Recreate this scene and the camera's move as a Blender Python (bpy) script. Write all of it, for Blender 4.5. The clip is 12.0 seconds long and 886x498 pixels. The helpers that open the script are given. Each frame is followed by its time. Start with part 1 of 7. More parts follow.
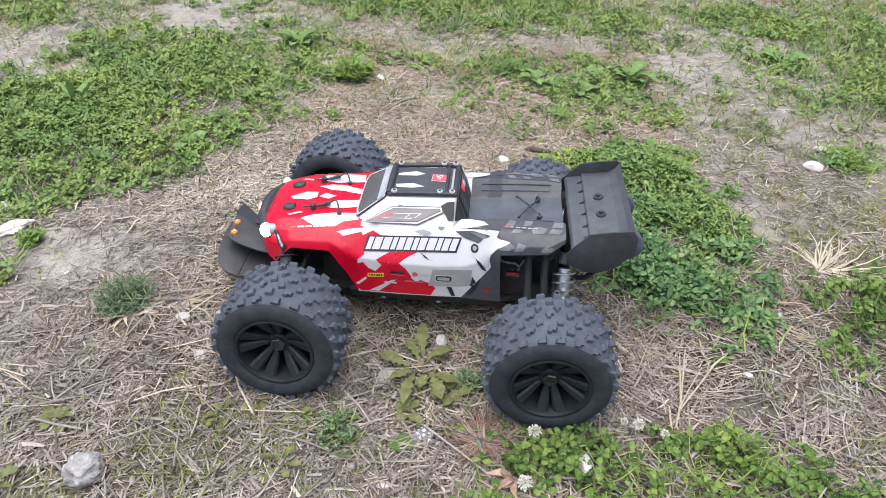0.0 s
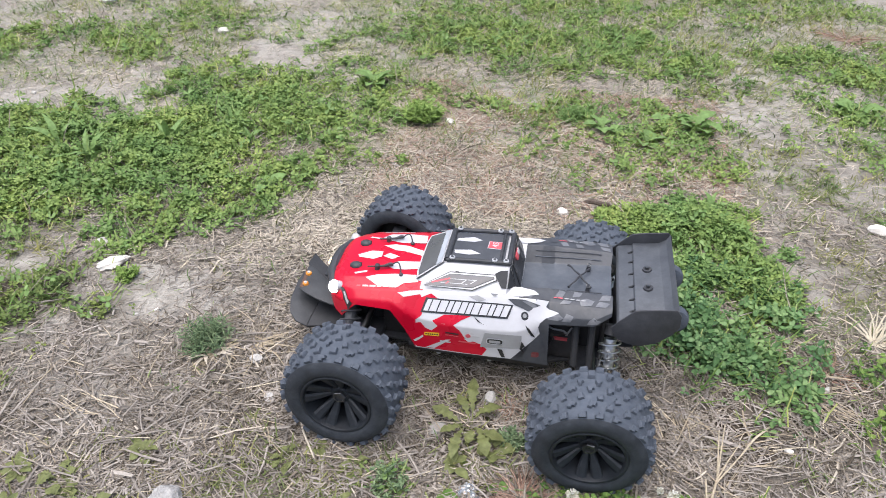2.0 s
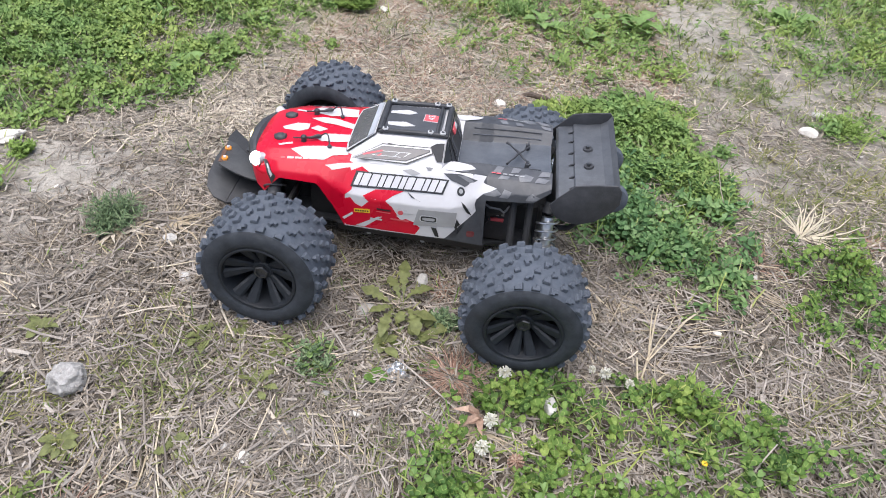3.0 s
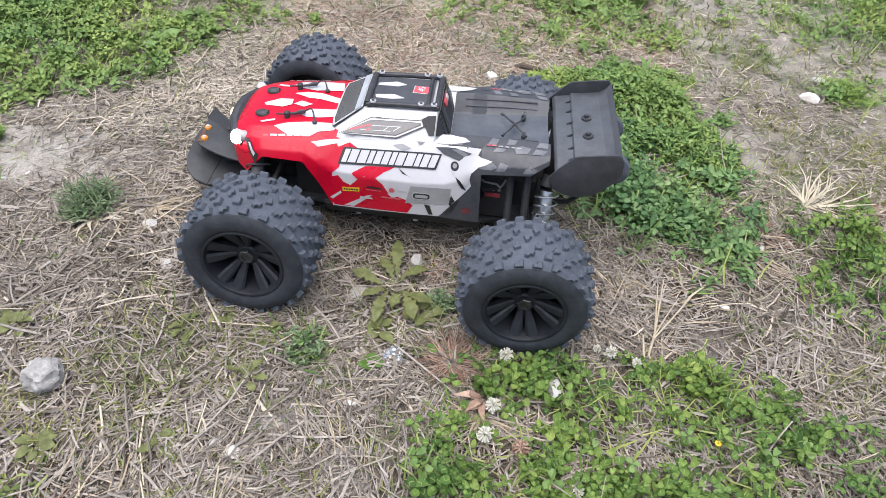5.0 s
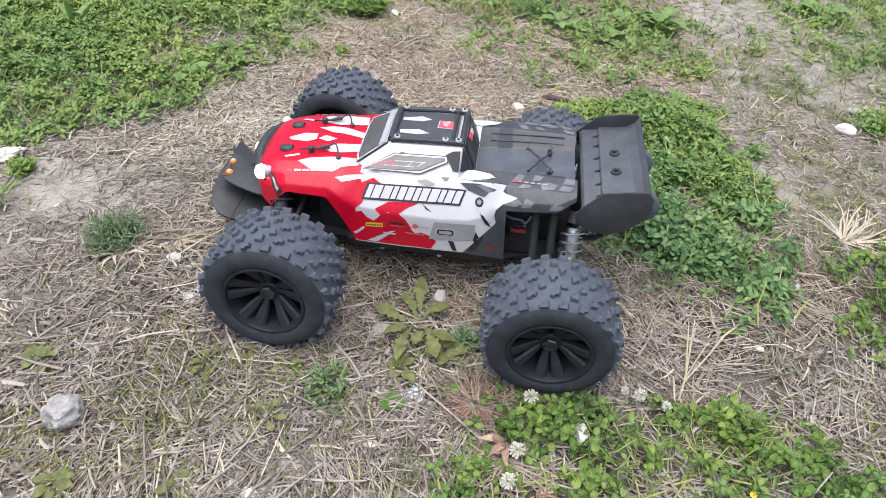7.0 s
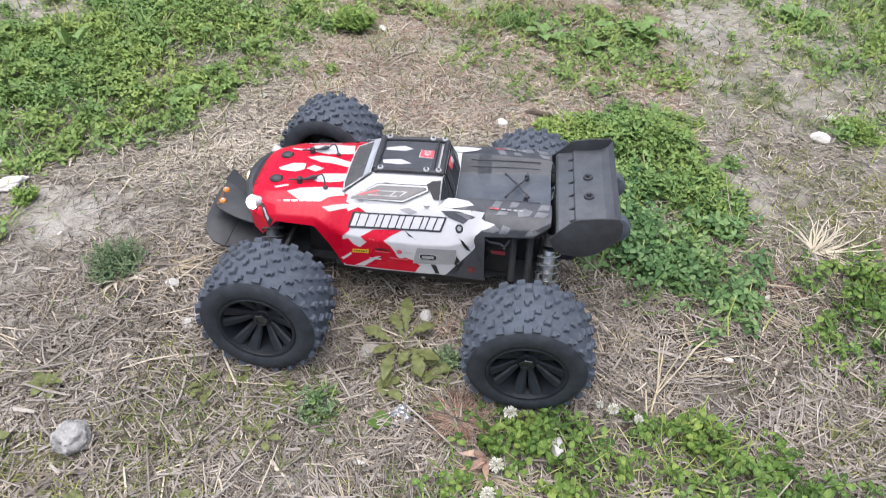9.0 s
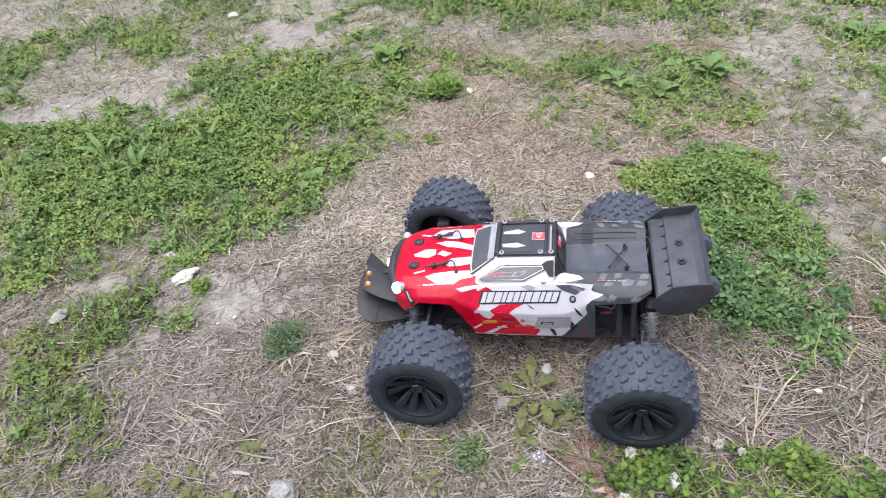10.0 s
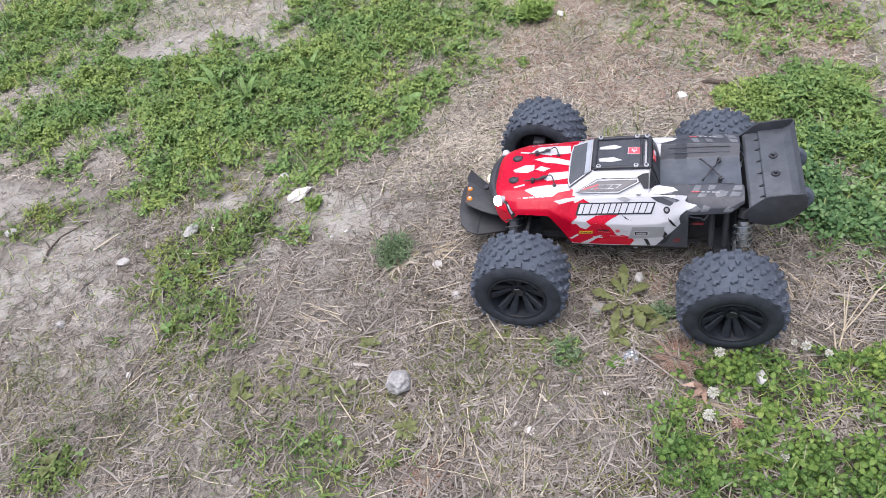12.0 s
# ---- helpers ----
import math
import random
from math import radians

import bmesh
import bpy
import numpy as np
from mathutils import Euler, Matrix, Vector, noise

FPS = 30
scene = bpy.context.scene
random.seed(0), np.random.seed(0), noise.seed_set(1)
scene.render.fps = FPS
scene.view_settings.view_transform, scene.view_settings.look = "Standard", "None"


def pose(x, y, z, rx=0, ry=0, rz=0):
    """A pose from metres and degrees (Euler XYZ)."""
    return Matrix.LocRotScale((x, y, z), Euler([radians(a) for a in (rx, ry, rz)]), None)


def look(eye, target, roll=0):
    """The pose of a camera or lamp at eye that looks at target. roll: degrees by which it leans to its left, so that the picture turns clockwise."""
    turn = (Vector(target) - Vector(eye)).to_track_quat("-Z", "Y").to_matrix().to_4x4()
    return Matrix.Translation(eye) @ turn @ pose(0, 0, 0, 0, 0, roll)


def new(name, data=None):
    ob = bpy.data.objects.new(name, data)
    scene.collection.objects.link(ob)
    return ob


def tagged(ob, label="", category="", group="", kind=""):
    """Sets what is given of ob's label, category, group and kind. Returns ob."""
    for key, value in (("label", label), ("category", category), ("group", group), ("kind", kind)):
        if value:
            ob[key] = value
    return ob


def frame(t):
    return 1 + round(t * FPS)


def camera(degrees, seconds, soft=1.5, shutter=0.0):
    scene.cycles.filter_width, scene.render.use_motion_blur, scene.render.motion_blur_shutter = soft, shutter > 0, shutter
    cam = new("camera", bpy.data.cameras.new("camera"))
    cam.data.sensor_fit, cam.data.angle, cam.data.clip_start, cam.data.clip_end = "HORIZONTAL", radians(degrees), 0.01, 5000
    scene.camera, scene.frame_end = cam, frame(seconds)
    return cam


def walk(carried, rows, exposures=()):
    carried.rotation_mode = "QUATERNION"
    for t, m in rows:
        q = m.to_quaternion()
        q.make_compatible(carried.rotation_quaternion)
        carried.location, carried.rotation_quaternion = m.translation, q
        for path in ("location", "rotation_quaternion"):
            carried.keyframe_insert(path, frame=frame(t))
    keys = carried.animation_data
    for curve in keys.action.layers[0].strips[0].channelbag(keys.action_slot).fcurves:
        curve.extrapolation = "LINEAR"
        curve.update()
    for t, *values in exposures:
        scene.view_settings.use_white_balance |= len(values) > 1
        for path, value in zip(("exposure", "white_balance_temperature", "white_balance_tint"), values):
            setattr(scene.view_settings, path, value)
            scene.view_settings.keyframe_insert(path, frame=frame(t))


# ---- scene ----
cam = camera(64.5, 12.0, soft=0.58, shutter=0.2)
PATH = [
    (0, (0.078, -0.907, 0.783), (-0.011, 0.687, -0.421), 2.7),
    (0.3, (0.081, -0.919, 0.788), (0.010, 0.604, -0.347), 2.7),
    (0.5, (0.078, -0.92, 0.79), (-0.01, 0.684, -0.402), 2.8),
    (0.7, (0.074, -0.920, 0.788), (-0.017, 0.606, -0.340), 3.1),
    (1, (0.072, -0.914, 0.799), (-0.043, 0.692, -0.388), 2.2),
    (1.2, (0.071, -0.911, 0.803), (-0.057, 0.620, -0.314), 2.4),
    (1.5, (0.082, -0.906, 0.84), (-0.1, 0.693, -0.348), 0.3),
    (1.7, (0.090, -0.903, 0.876), (-0.119, 0.601, -0.266), 0.7),
    (1.8, (0.095, -0.910, 0.894), (-0.146, 0.591, -0.247), 1.5),
    (2, (0.093, -0.908, 0.903), (-0.187, 0.667, -0.297), 1.2),
    (2.2, (0.091, -0.919, 0.903), (-0.225, 0.560, -0.248), -1.0),
    (2.3, (0.093, -0.925, 0.892), (-0.223, 0.537, -0.279), -1.3),
    (2.4, (0.097, -0.926, 0.882), (-0.199, 0.521, -0.313), -0.6),
    (2.5, (0.104, -0.924, 0.864), (-0.176, 0.583, -0.421), 0.2),
    (2.6, (0.112, -0.918, 0.846), (-0.070, 0.521, -0.382), 2.5),
    (2.7, (0.114, -0.912, 0.828), (0.035, 0.530, -0.406), 5.7),
    (2.8, (0.108, -0.912, 0.814), (0.056, 0.517, -0.437), 5.9),
    (3, (0.093, -0.914, 0.797), (0.039, 0.571, -0.542), 7.5),
    (3.2, (0.086, -0.910, 0.781), (0.064, 0.493, -0.500), 9.0),
    (3.5, (0.085, -0.91, 0.776), (0.089, 0.567, -0.573), 8.1),
    (3.7, (0.082, -0.908, 0.773), (0.077, 0.569, -0.575), 7.9),
    (5.3, (0.093, -0.868, 0.754), (0.07, 0.583, -0.623), 6.3),
    (5.5, (0.103, -0.861, 0.751), (0.076, 0.596, -0.619), 5.9),
    (5.7, (0.104, -0.862, 0.755), (0.065, 0.528, -0.539), 5.8),
    (6, (0.108, -0.867, 0.755), (0.058, 0.603, -0.6), 6.3),
    (6.3, (0.106, -0.858, 0.754), (0.071, 0.545, -0.528), 5.0),
    (6.5, (0.102, -0.856, 0.756), (0.038, 0.624, -0.588), 5.2),
    (6.8, (0.094, -0.853, 0.758), (0.008, 0.553, -0.517), 4.2),
    (7, (0.09, -0.855, 0.762), (-0.019, 0.633, -0.57), 4.9),
    (7.2, (0.09, -0.857, 0.763), (-0.034, 0.626, -0.573), 5.7),
    (8.8, (0.114, -0.853, 0.772), (0.033, 0.621, -0.577), 4.6),
    (9, (0.114, -0.858, 0.837), (0.004, 0.609, -0.518), 3.7),
    (9.1, (0.105, -0.858, 0.867), (-0.007, 0.547, -0.408), 3.6),
    (9.2, (0.106, -0.858, 0.921), (-0.027, 0.546, -0.351), 1.2),
    (9.3, (0.089, -0.862, 0.956), (-0.041, 0.557, -0.301), -0.0),
    (9.4, (0.098, -0.876, 1.001), (-0.063, 0.551, -0.242), -6.7),
    (9.5, (0.091, -0.874, 1.014), (-0.011, 0.629, -0.302), -2.6),
    (9.6, (0.066, -0.882, 1.046), (-0.075, 0.543, -0.204), -3.7),
    (9.7, (0.075, -0.896, 1.047), (-0.119, 0.524, -0.200), -2.8),
    (9.8, (0.058, -0.909, 1.061), (-0.158, 0.466, -0.231), -2.1),
    (9.9, (0.047, -0.916, 1.069), (-0.203, 0.444, -0.234), -4.4),
    (10, (0.039, -0.921, 1.08), (-0.265, 0.503, -0.291), -6.5),
    (10.1, (0.036, -0.921, 1.088), (-0.264, 0.427, -0.216), -7.0),
    (10.2, (0.050, -0.927, 1.086), (-0.241, 0.419, -0.224), -6.0),
    (10.3, (0.051, -0.929, 1.085), (-0.184, 0.406, -0.246), -2.6),
    (10.4, (0.059, -0.945, 1.084), (-0.209, 0.378, -0.254), -3.0),
    (10.5, (0.057, -0.957, 1.079), (-0.249, 0.4, -0.359), -2.7),
    (10.7, (0.040, -0.962, 1.085), (-0.281, 0.292, -0.305), -3.1),
    (10.8, (0.035, -0.970, 1.082), (-0.285, 0.283, -0.309), -3.9),
    (10.9, (0.032, -0.966, 1.089), (-0.299, 0.275, -0.310), -5.3),
    (11, (0.024, -0.972, 1.1), (-0.334, 0.336, -0.371), -5.4),
    (11.1, (0.026, -0.971, 1.091), (-0.282, 0.276, -0.309), -3.5),
    (11.2, (0.018, -0.991, 1.116), (-0.305, 0.254, -0.282), -4.3),
    (11.3, (0.030, -1.004, 1.108), (-0.337, 0.241, -0.280), -4.0),
    (11.4, (0.027, -1.011, 1.106), (-0.337, 0.216, -0.298), -3.8),
    (11.5, (0.029, -1.016, 1.101), (-0.376, 0.264, -0.381), -6.0),
    (11.6, (0.025, -1.007, 1.110), (-0.373, 0.191, -0.310), -8.7),
    (11.7, (0.025, -1.009, 1.117), (-0.399, 0.184, -0.300), -11.2),
    (11.8, (0.012, -1.016, 1.115), (-0.433, 0.178, -0.295), -12.0),
    (12, (0.009, -1.026, 1.128), (-0.492, 0.229, -0.345), -13.5),
]
walk(cam, [(t, look(eye, target, roll)) for t, eye, target, roll in PATH], [(0, 1.47, 6190, 12.9), (3, 1.46, 6220, 12.3), (8.8, 1.47, 6220, 12.3), (9.5, 1.38, 6180, 13.2), (10, 1.36, 6130, 15.0), (12, 1.35, 6070, 15.6)])

# ---- world, sun and exposure ----
world = bpy.data.worlds.new("overcast_sky")
scene.world = world
world.use_nodes = True
wn = world.node_tree
sky = wn.nodes.new("ShaderNodeTexSky")
sky.sky_type = "NISHITA"
sky.sun_disc = False
sky.sun_elevation = radians(79)
sky.sun_rotation = radians(220)
sky.air_density, sky.dust_density, sky.ozone_density = 1.0, 4.0, 1.0
wn.links.new(sky.outputs[0], wn.nodes["Background"].inputs[0])
wn.nodes["Background"].inputs[1].default_value = 0.05

sun_data = bpy.data.lights.new("sun", "SUN")
sun_data.energy = 1.65
sun_data.angle = radians(85)
sun_data.color = (1.0, 0.97, 0.93)
sun = new("sun", sun_data)
sun.matrix_world = look((-0.5, -0.6, 4.0), (0, 0, 0))

# ---- materials ----


def nodes_of(name):
    m = bpy.data.materials.new(name)
    m.use_nodes = True
    t = m.node_tree
    return m, t, t.nodes["Principled BSDF"]


def ramp(t, source, stops):
    r = t.nodes.new("ShaderNodeValToRGB")
    t.links.new(source, r.inputs[0])
    e = r.color_ramp.elements
    while len(e) < len(stops):
        e.new(0.5)
    for s, (p, c) in zip(e, stops):
        s.position, s.color = p, (*c, 1)
    return r.outputs[0]


def noise_of(t, scale, detail=4.0, rough=0.6, vec=None):
    n = t.nodes.new("ShaderNodeTexNoise")
    n.inputs["Scale"].default_value = scale
    n.inputs["Detail"].default_value = detail
    n.inputs["Roughness"].default_value = rough
    if vec is not None:
        t.links.new(vec, n.inputs["Vector"])
    return n


def mixed(t, fac, a, b, kind="MIX"):
    m = t.nodes.new("ShaderNodeMix")
    m.data_type, m.blend_type = "RGBA", kind
    for s, v in ((0, fac), (6, a), (7, b)):
        if hasattr(v, "is_linked"):
            t.links.new(v, m.inputs[s])
        elif s == 0:
            m.inputs[0].default_value = v
        else:
            m.inputs[s].default_value = (*v, 1)
    return m.outputs[2]


def bumped(t, bsdf, height, strength, distance):
    b = t.nodes.new("ShaderNodeBump")
    b.inputs["Strength"].default_value = strength
    b.inputs["Distance"].default_value = distance
    t.links.new(height, b.inputs["Height"])
    t.links.new(b.outputs[0], bsdf.inputs["Normal"])


def surface(name, color, rough=0.5, metal=0.0, dust=0.0, dust_color=(0.30, 0.27, 0.23), scale=60.0, grain=0.0, vary=0.12, coat=0.0, streak=None, gloss=0.5):
    """Paint, plastic, rubber or metal with a little uneven tone, dust in blotches and fine relief."""
    m, t, b = nodes_of(name)
    co = t.nodes.new("ShaderNodeTexCoord").outputs["Object"]
    big = noise_of(t, scale * 0.35, 3, 0.6, co)
    way = co
    if streak:
        stretch = t.nodes.new("ShaderNodeMapping")
        stretch.inputs["Scale"].default_value = streak
        t.links.new(co, stretch.inputs[0])
        way = stretch.outputs[0]
    fine = noise_of(t, scale * 8, 3, 0.7, way)
    dark = tuple(c * (1 - vary) for c in color)
    light = tuple(min(1, c * (1 + vary)) for c in color)
    col = ramp(t, big.outputs[0], [(0.3, dark), (0.7, light)])
    if dust:
        spots = ramp(t, noise_of(t, scale, 6, 0.72, co).outputs[0], [(0.42, (0, 0, 0)), (0.75, (dust, dust, dust))])
        col = mixed(t, spots, col, dust_color)
    t.links.new(col, b.inputs["Base Color"])
    rr = t.nodes.new("ShaderNodeMapRange")
    rr.inputs[3].default_value, rr.inputs[4].default_value = max(0.03, rough - 0.1), min(1, rough + 0.15)
    t.links.new(big.outputs[0], rr.inputs[0])
    t.links.new(rr.outputs[0], b.inputs["Roughness"])
    b.inputs["Metallic"].default_value = metal
    b.inputs["Coat Weight"].default_value = coat
    b.inputs["Specular IOR Level"].default_value = gloss
    if grain:
        bumped(t, b, fine.outputs[0], 0.5, grain)
    return m


def island_surface(name, stops, rough=0.7, mottled=0.25, scale=300.0, translucent=0.0, mark=False, wide=None):
    """Leaves, straw and other joined pieces: one tone a piece, mottled within."""
    m, t, b = nodes_of(name)
    geo = t.nodes.new("ShaderNodeNewGeometry")
    col = ramp(t, geo.outputs["Random Per Island"], stops)
    n = noise_of(t, scale, 3, 0.6, t.nodes.new("ShaderNodeTexCoord").outputs["Object"])
    shade = ramp(t, n.outputs[0], [(0.3, (1 - mottled,) * 3), (0.7, (1 + mottled * 0.4,) * 3)])
    col = mixed(t, 1.0, col, shade, "MULTIPLY")
    if wide:
        # slow drift of tone over the ground
        drift = noise_of(t, 6.5, 3, 0.6, t.nodes.new("ShaderNodeTexCoord").outputs["Object"])
        col = mixed(t, 1.0, col, ramp(t, drift.outputs[0], [(0.36, wide[0]), (0.64, wide[1])]), "MULTIPLY")
    if mark:
        # the pale crescent across each leaflet
        uv = t.nodes.new("ShaderNodeUVMap")
        sep = t.nodes.new("ShaderNodeSeparateXYZ")
        t.links.new(uv.outputs[0], sep.inputs[0])
        last = sep.outputs[0]
        for kind, value in (("SUBTRACT", 0.5), ("ABSOLUTE", 0.0), ("MULTIPLY", 0.75)):
            step = t.nodes.new("ShaderNodeMath")
            step.operation = kind
            t.links.new(last, step.inputs[0])
            step.inputs[1].default_value = value
            last = step.outputs[0]
        bent = t.nodes.new("ShaderNodeMath")
        t.links.new(sep.outputs[1], bent.inputs[0])
        t.links.new(last, bent.inputs[1])
        band = ramp(t, bent.outputs[0], [(0.50, (0, 0, 0)), (0.54, (0.6, 0.6, 0.6)), (0.58, (0.5, 0.5, 0.5)), (0.63, (0, 0, 0))])
        col = mixed(t, band, col, (0.34, 0.42, 0.13))
    t.links.new(col, b.inputs["Base Color"])
    b.inputs["Roughness"].default_value = rough
    b.inputs["Specular IOR Level"].default_value = 0.2
    if translucent:
        out = t.nodes["Material Output"]
        tr = t.nodes.new("ShaderNodeBsdfTranslucent")
        t.links.new(col, tr.inputs[0])
        mx = t.nodes.new("ShaderNodeMixShader")
        mx.inputs[0].default_value = translucent
        t.links.new(b.outputs[0], mx.inputs[1])
        t.links.new(tr.outputs[0], mx.inputs[2])
        t.links.new(mx.outputs[0], out.inputs[0])
    return m


def soil_surface():
    m, t, b = nodes_of("dry_soil")
    co = t.nodes.new("ShaderNodeTexCoord").outputs["Object"]
    wide = noise_of(t, 2.2, 5, 0.6, co)
    mid = noise_of(t, 18, 6, 0.65, co)
    fine = noise_of(t, 260, 5, 0.75, co)
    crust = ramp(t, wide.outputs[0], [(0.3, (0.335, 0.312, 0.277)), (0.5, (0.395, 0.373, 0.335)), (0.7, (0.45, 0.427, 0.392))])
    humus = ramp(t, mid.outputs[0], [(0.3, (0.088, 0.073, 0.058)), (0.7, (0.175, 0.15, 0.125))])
    # bare mixes crust into humus; under the truck it also carries painted shade
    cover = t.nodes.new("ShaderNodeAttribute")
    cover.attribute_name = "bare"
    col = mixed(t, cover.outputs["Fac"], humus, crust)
    blot = ramp(t, mid.outputs[0], [(0.32, (0.62, 0.60, 0.57)), (0.52, (0.95, 0.95, 0.94)), (0.72, (1.1, 1.1, 1.1))])
    col = mixed(t, 1.0, col, blot, "MULTIPLY")
    grit = ramp(t, fine.outputs[0], [(0.3, (0.6, 0.58, 0.56)), (0.5, (1, 1, 1)), (0.75, (1.22, 1.22, 1.22))])
    col = mixed(t, 1.0, col, grit, "MULTIPLY")
    # drying cracks in the bare crust
    warp = mixed(t, 0.06, co, noise_of(t, 30, 3, 0.6, co).outputs[1])
    v = t.nodes.new("ShaderNodeTexVoronoi")
    v.feature = "DISTANCE_TO_EDGE"
    v.inputs["Scale"].default_value = 9
    t.links.new(warp, v.inputs["Vector"])
    crack = ramp(t, v.outputs[0], [(0.0, (0.35, 0.33, 0.31)), (0.022, (1, 1, 1))])
    some = ramp(t, noise_of(t, 3.1, 2, 0.5, co).outputs[0], [(0.5, (0, 0, 0)), (0.62, (1, 1, 1))])
    col = mixed(t, 1.0, col, mixed(t, some, (1, 1, 1), crack), "MULTIPLY")
    t.links.new(col, b.inputs["Base Color"])
    b.inputs["Roughness"].default_value = 0.95
    b.inputs["Specular IOR Level"].default_value = 0.15
    h = mixed(t, 0.5, mid.outputs[0], fine.outputs[0])
    bumped(t, b, h, 0.7, 0.006)
    return m


def glow(name, color, strength):
    m, t, b = nodes_of(name)
    b.inputs["Base Color"].default_value = (*color, 1)
    b.inputs["Emission Color"].default_value = (*color, 1)
    b.inputs["Emission Strength"].default_value = strength
    b.inputs["Roughness"].default_value = 0.2
    return m


SOIL = soil_surface()
STRAW = island_surface("dry_straw", [(0, (0.0805, 0.0682, 0.0511)), (0.2, (0.168, 0.143, 0.113)), (0.5, (0.262, 0.231, 0.188)), (0.8, (0.339, 0.305, 0.259)), (1, (0.466, 0.417, 0.346))], 0.75, 0.3, 220, wide=((0.82, 0.80, 0.78), (1.15, 1.13, 1.12)))
FADED_STRAW = island_surface("faded_straw", [(0, (0.350, 0.308, 0.245)), (0.5, (0.495, 0.444, 0.362)), (1, (0.61, 0.557, 0.465))], 0.8, 0.25, 220, wide=((0.85, 0.83, 0.82), (1.12, 1.10, 1.08)))
BLEACHED_STRAW = island_surface("bleached_straw", [(0, (0.50, 0.44, 0.33)), (0.5, (0.64, 0.58, 0.45)), (1, (0.76, 0.70, 0.56))], 0.7, 0.15, 200)
PALE_STRAW = island_surface("pale_straw", [(0, (0.34, 0.28, 0.195)), (0.5, (0.47, 0.4, 0.29)), (1, (0.6, 0.53, 0.4))], 0.7, 0.25, 200)
RED_STRAW = island_surface("reddish_straw", [(0, (0.22, 0.125, 0.092)), (0.5, (0.36, 0.24, 0.18)), (1, (0.52, 0.39, 0.30))], 0.75, 0.25, 220)
GREY_STRAW = island_surface("weathered_straw", [(0, (0.161, 0.144, 0.127)), (0.5, (0.285, 0.261, 0.234)), (1, (0.423, 0.391, 0.352))], 0.8, 0.25, 220, wide=((0.82, 0.80, 0.78), (1.15, 1.13, 1.12)))
CLOVER = island_surface("clover_leaf", [(0, (0.059, 0.114, 0.032)), (0.35, (0.126, 0.220, 0.052)), (0.7, (0.172, 0.277, 0.063)), (1, (0.265, 0.361, 0.098))], 0.6, 0.28, 160, 0.25, True, wide=((0.72, 0.84, 0.90), (1.14, 1.08, 1.0)))
MID_CLOVER = island_surface("fine_clover_leaf", [(0, (0.081, 0.160, 0.062)), (0.5, (0.162, 0.278, 0.104)), (1, (0.281, 0.399, 0.171))], 0.55, 0.25, 160, 0.22, wide=((0.74, 0.86, 0.92), (1.12, 1.08, 1.0)))
OLIVE_CLOVER = island_surface("olive_clover_leaf", [(0, (0.126, 0.170, 0.050)), (0.5, (0.203, 0.258, 0.074)), (1, (0.284, 0.340, 0.108))], 0.6, 0.25, 160, 0.22, wide=((0.72, 0.84, 0.90), (1.14, 1.08, 1.0)))
SMALL_CLOVER = island_surface("small_clover_leaf", [(0, (0.150, 0.229, 0.068)), (0.5, (0.238, 0.341, 0.098)), (1, (0.332, 0.434, 0.140))], 0.55, 0.25, 160, 0.22, wide=((0.72, 0.84, 0.90), (1.14, 1.08, 1.0)))
GRASS = island_surface("grass_blade", [(0, (0.099, 0.176, 0.042)), (0.4, (0.200, 0.302, 0.078)), (0.75, (0.321, 0.391, 0.120)), (1, (0.488, 0.504, 0.208))], 0.6, 0.2, 200, 0.2, wide=((0.72, 0.84, 0.90), (1.14, 1.08, 1.0)))
MOSS = island_surface("yellow_green_grass", [(0, (0.123, 0.15, 0.0475)), (0.5, (0.218, 0.24, 0.0855)), (1, (0.342, 0.33, 0.142))], 0.7, 0.25, 200, 0.15, wide=((0.72, 0.84, 0.90), (1.14, 1.08, 1.0)))
WEED = island_surface("weed_leaf", [(0, (0.095, 0.122, 0.050)), (0.5, (0.168, 0.194, 0.075)), (1, (0.262, 0.262, 0.108))], 0.5, 0.35, 90, 0.2)
PALE_WEED = island_surface("pale_weed_leaf", [(0.0, (0.143, 0.245, 0.073)), (0.5, (0.197, 0.316, 0.103)), (1.0, (0.269, 0.388, 0.147))], 0.5, 0.3, 90, 0.2)
DARK_WEED = island_surface("dark_weed_leaf", [(0, (0.088, 0.140, 0.075)), (0.5, (0.169, 0.244, 0.125)), (1, (0.275, 0.354, 0.194))], 0.6, 0.25, 200, 0.12)
BRIGHT_WEED = island_surface("bright_weed_leaf", [(0.0, (0.135, 0.220, 0.050)), (0.5, (0.230, 0.345, 0.085)), (1.0, (0.330, 0.450, 0.130))], 0.55, 0.25, 200, 0.2)
PETAL = island_surface("white_petal", [(0.0, (0.58, 0.56, 0.42)), (0.5, (0.78, 0.77, 0.68)), (1.0, (0.86, 0.85, 0.80))], 0.6, 0.12, 300, 0.2)
LIMESTONE = surface("pale_limestone", (0.52, 0.505, 0.48), 0.9, dust=0.5, dust_color=(0.34, 0.31, 0.27), scale=70, grain=0.004, vary=0.2)
ROCK = surface("rough_grey_limestone", (0.47, 0.46, 0.445), 0.9, dust=0.8, dust_color=(0.20, 0.188, 0.17), scale=130, grain=0.010, vary=0.3)
GREY_STONE = surface("grey_stone", (0.33, 0.32, 0.30), 0.9, dust=0.5, dust_color=(0.26, 0.24, 0.21), scale=90, grain=0.003, vary=0.2)
WHITE_STONE = surface("white_stone", (0.74, 0.71, 0.65), 0.9, dust=0.4, dust_color=(0.48, 0.45, 0.39), scale=80, grain=0.003, vary=0.12)
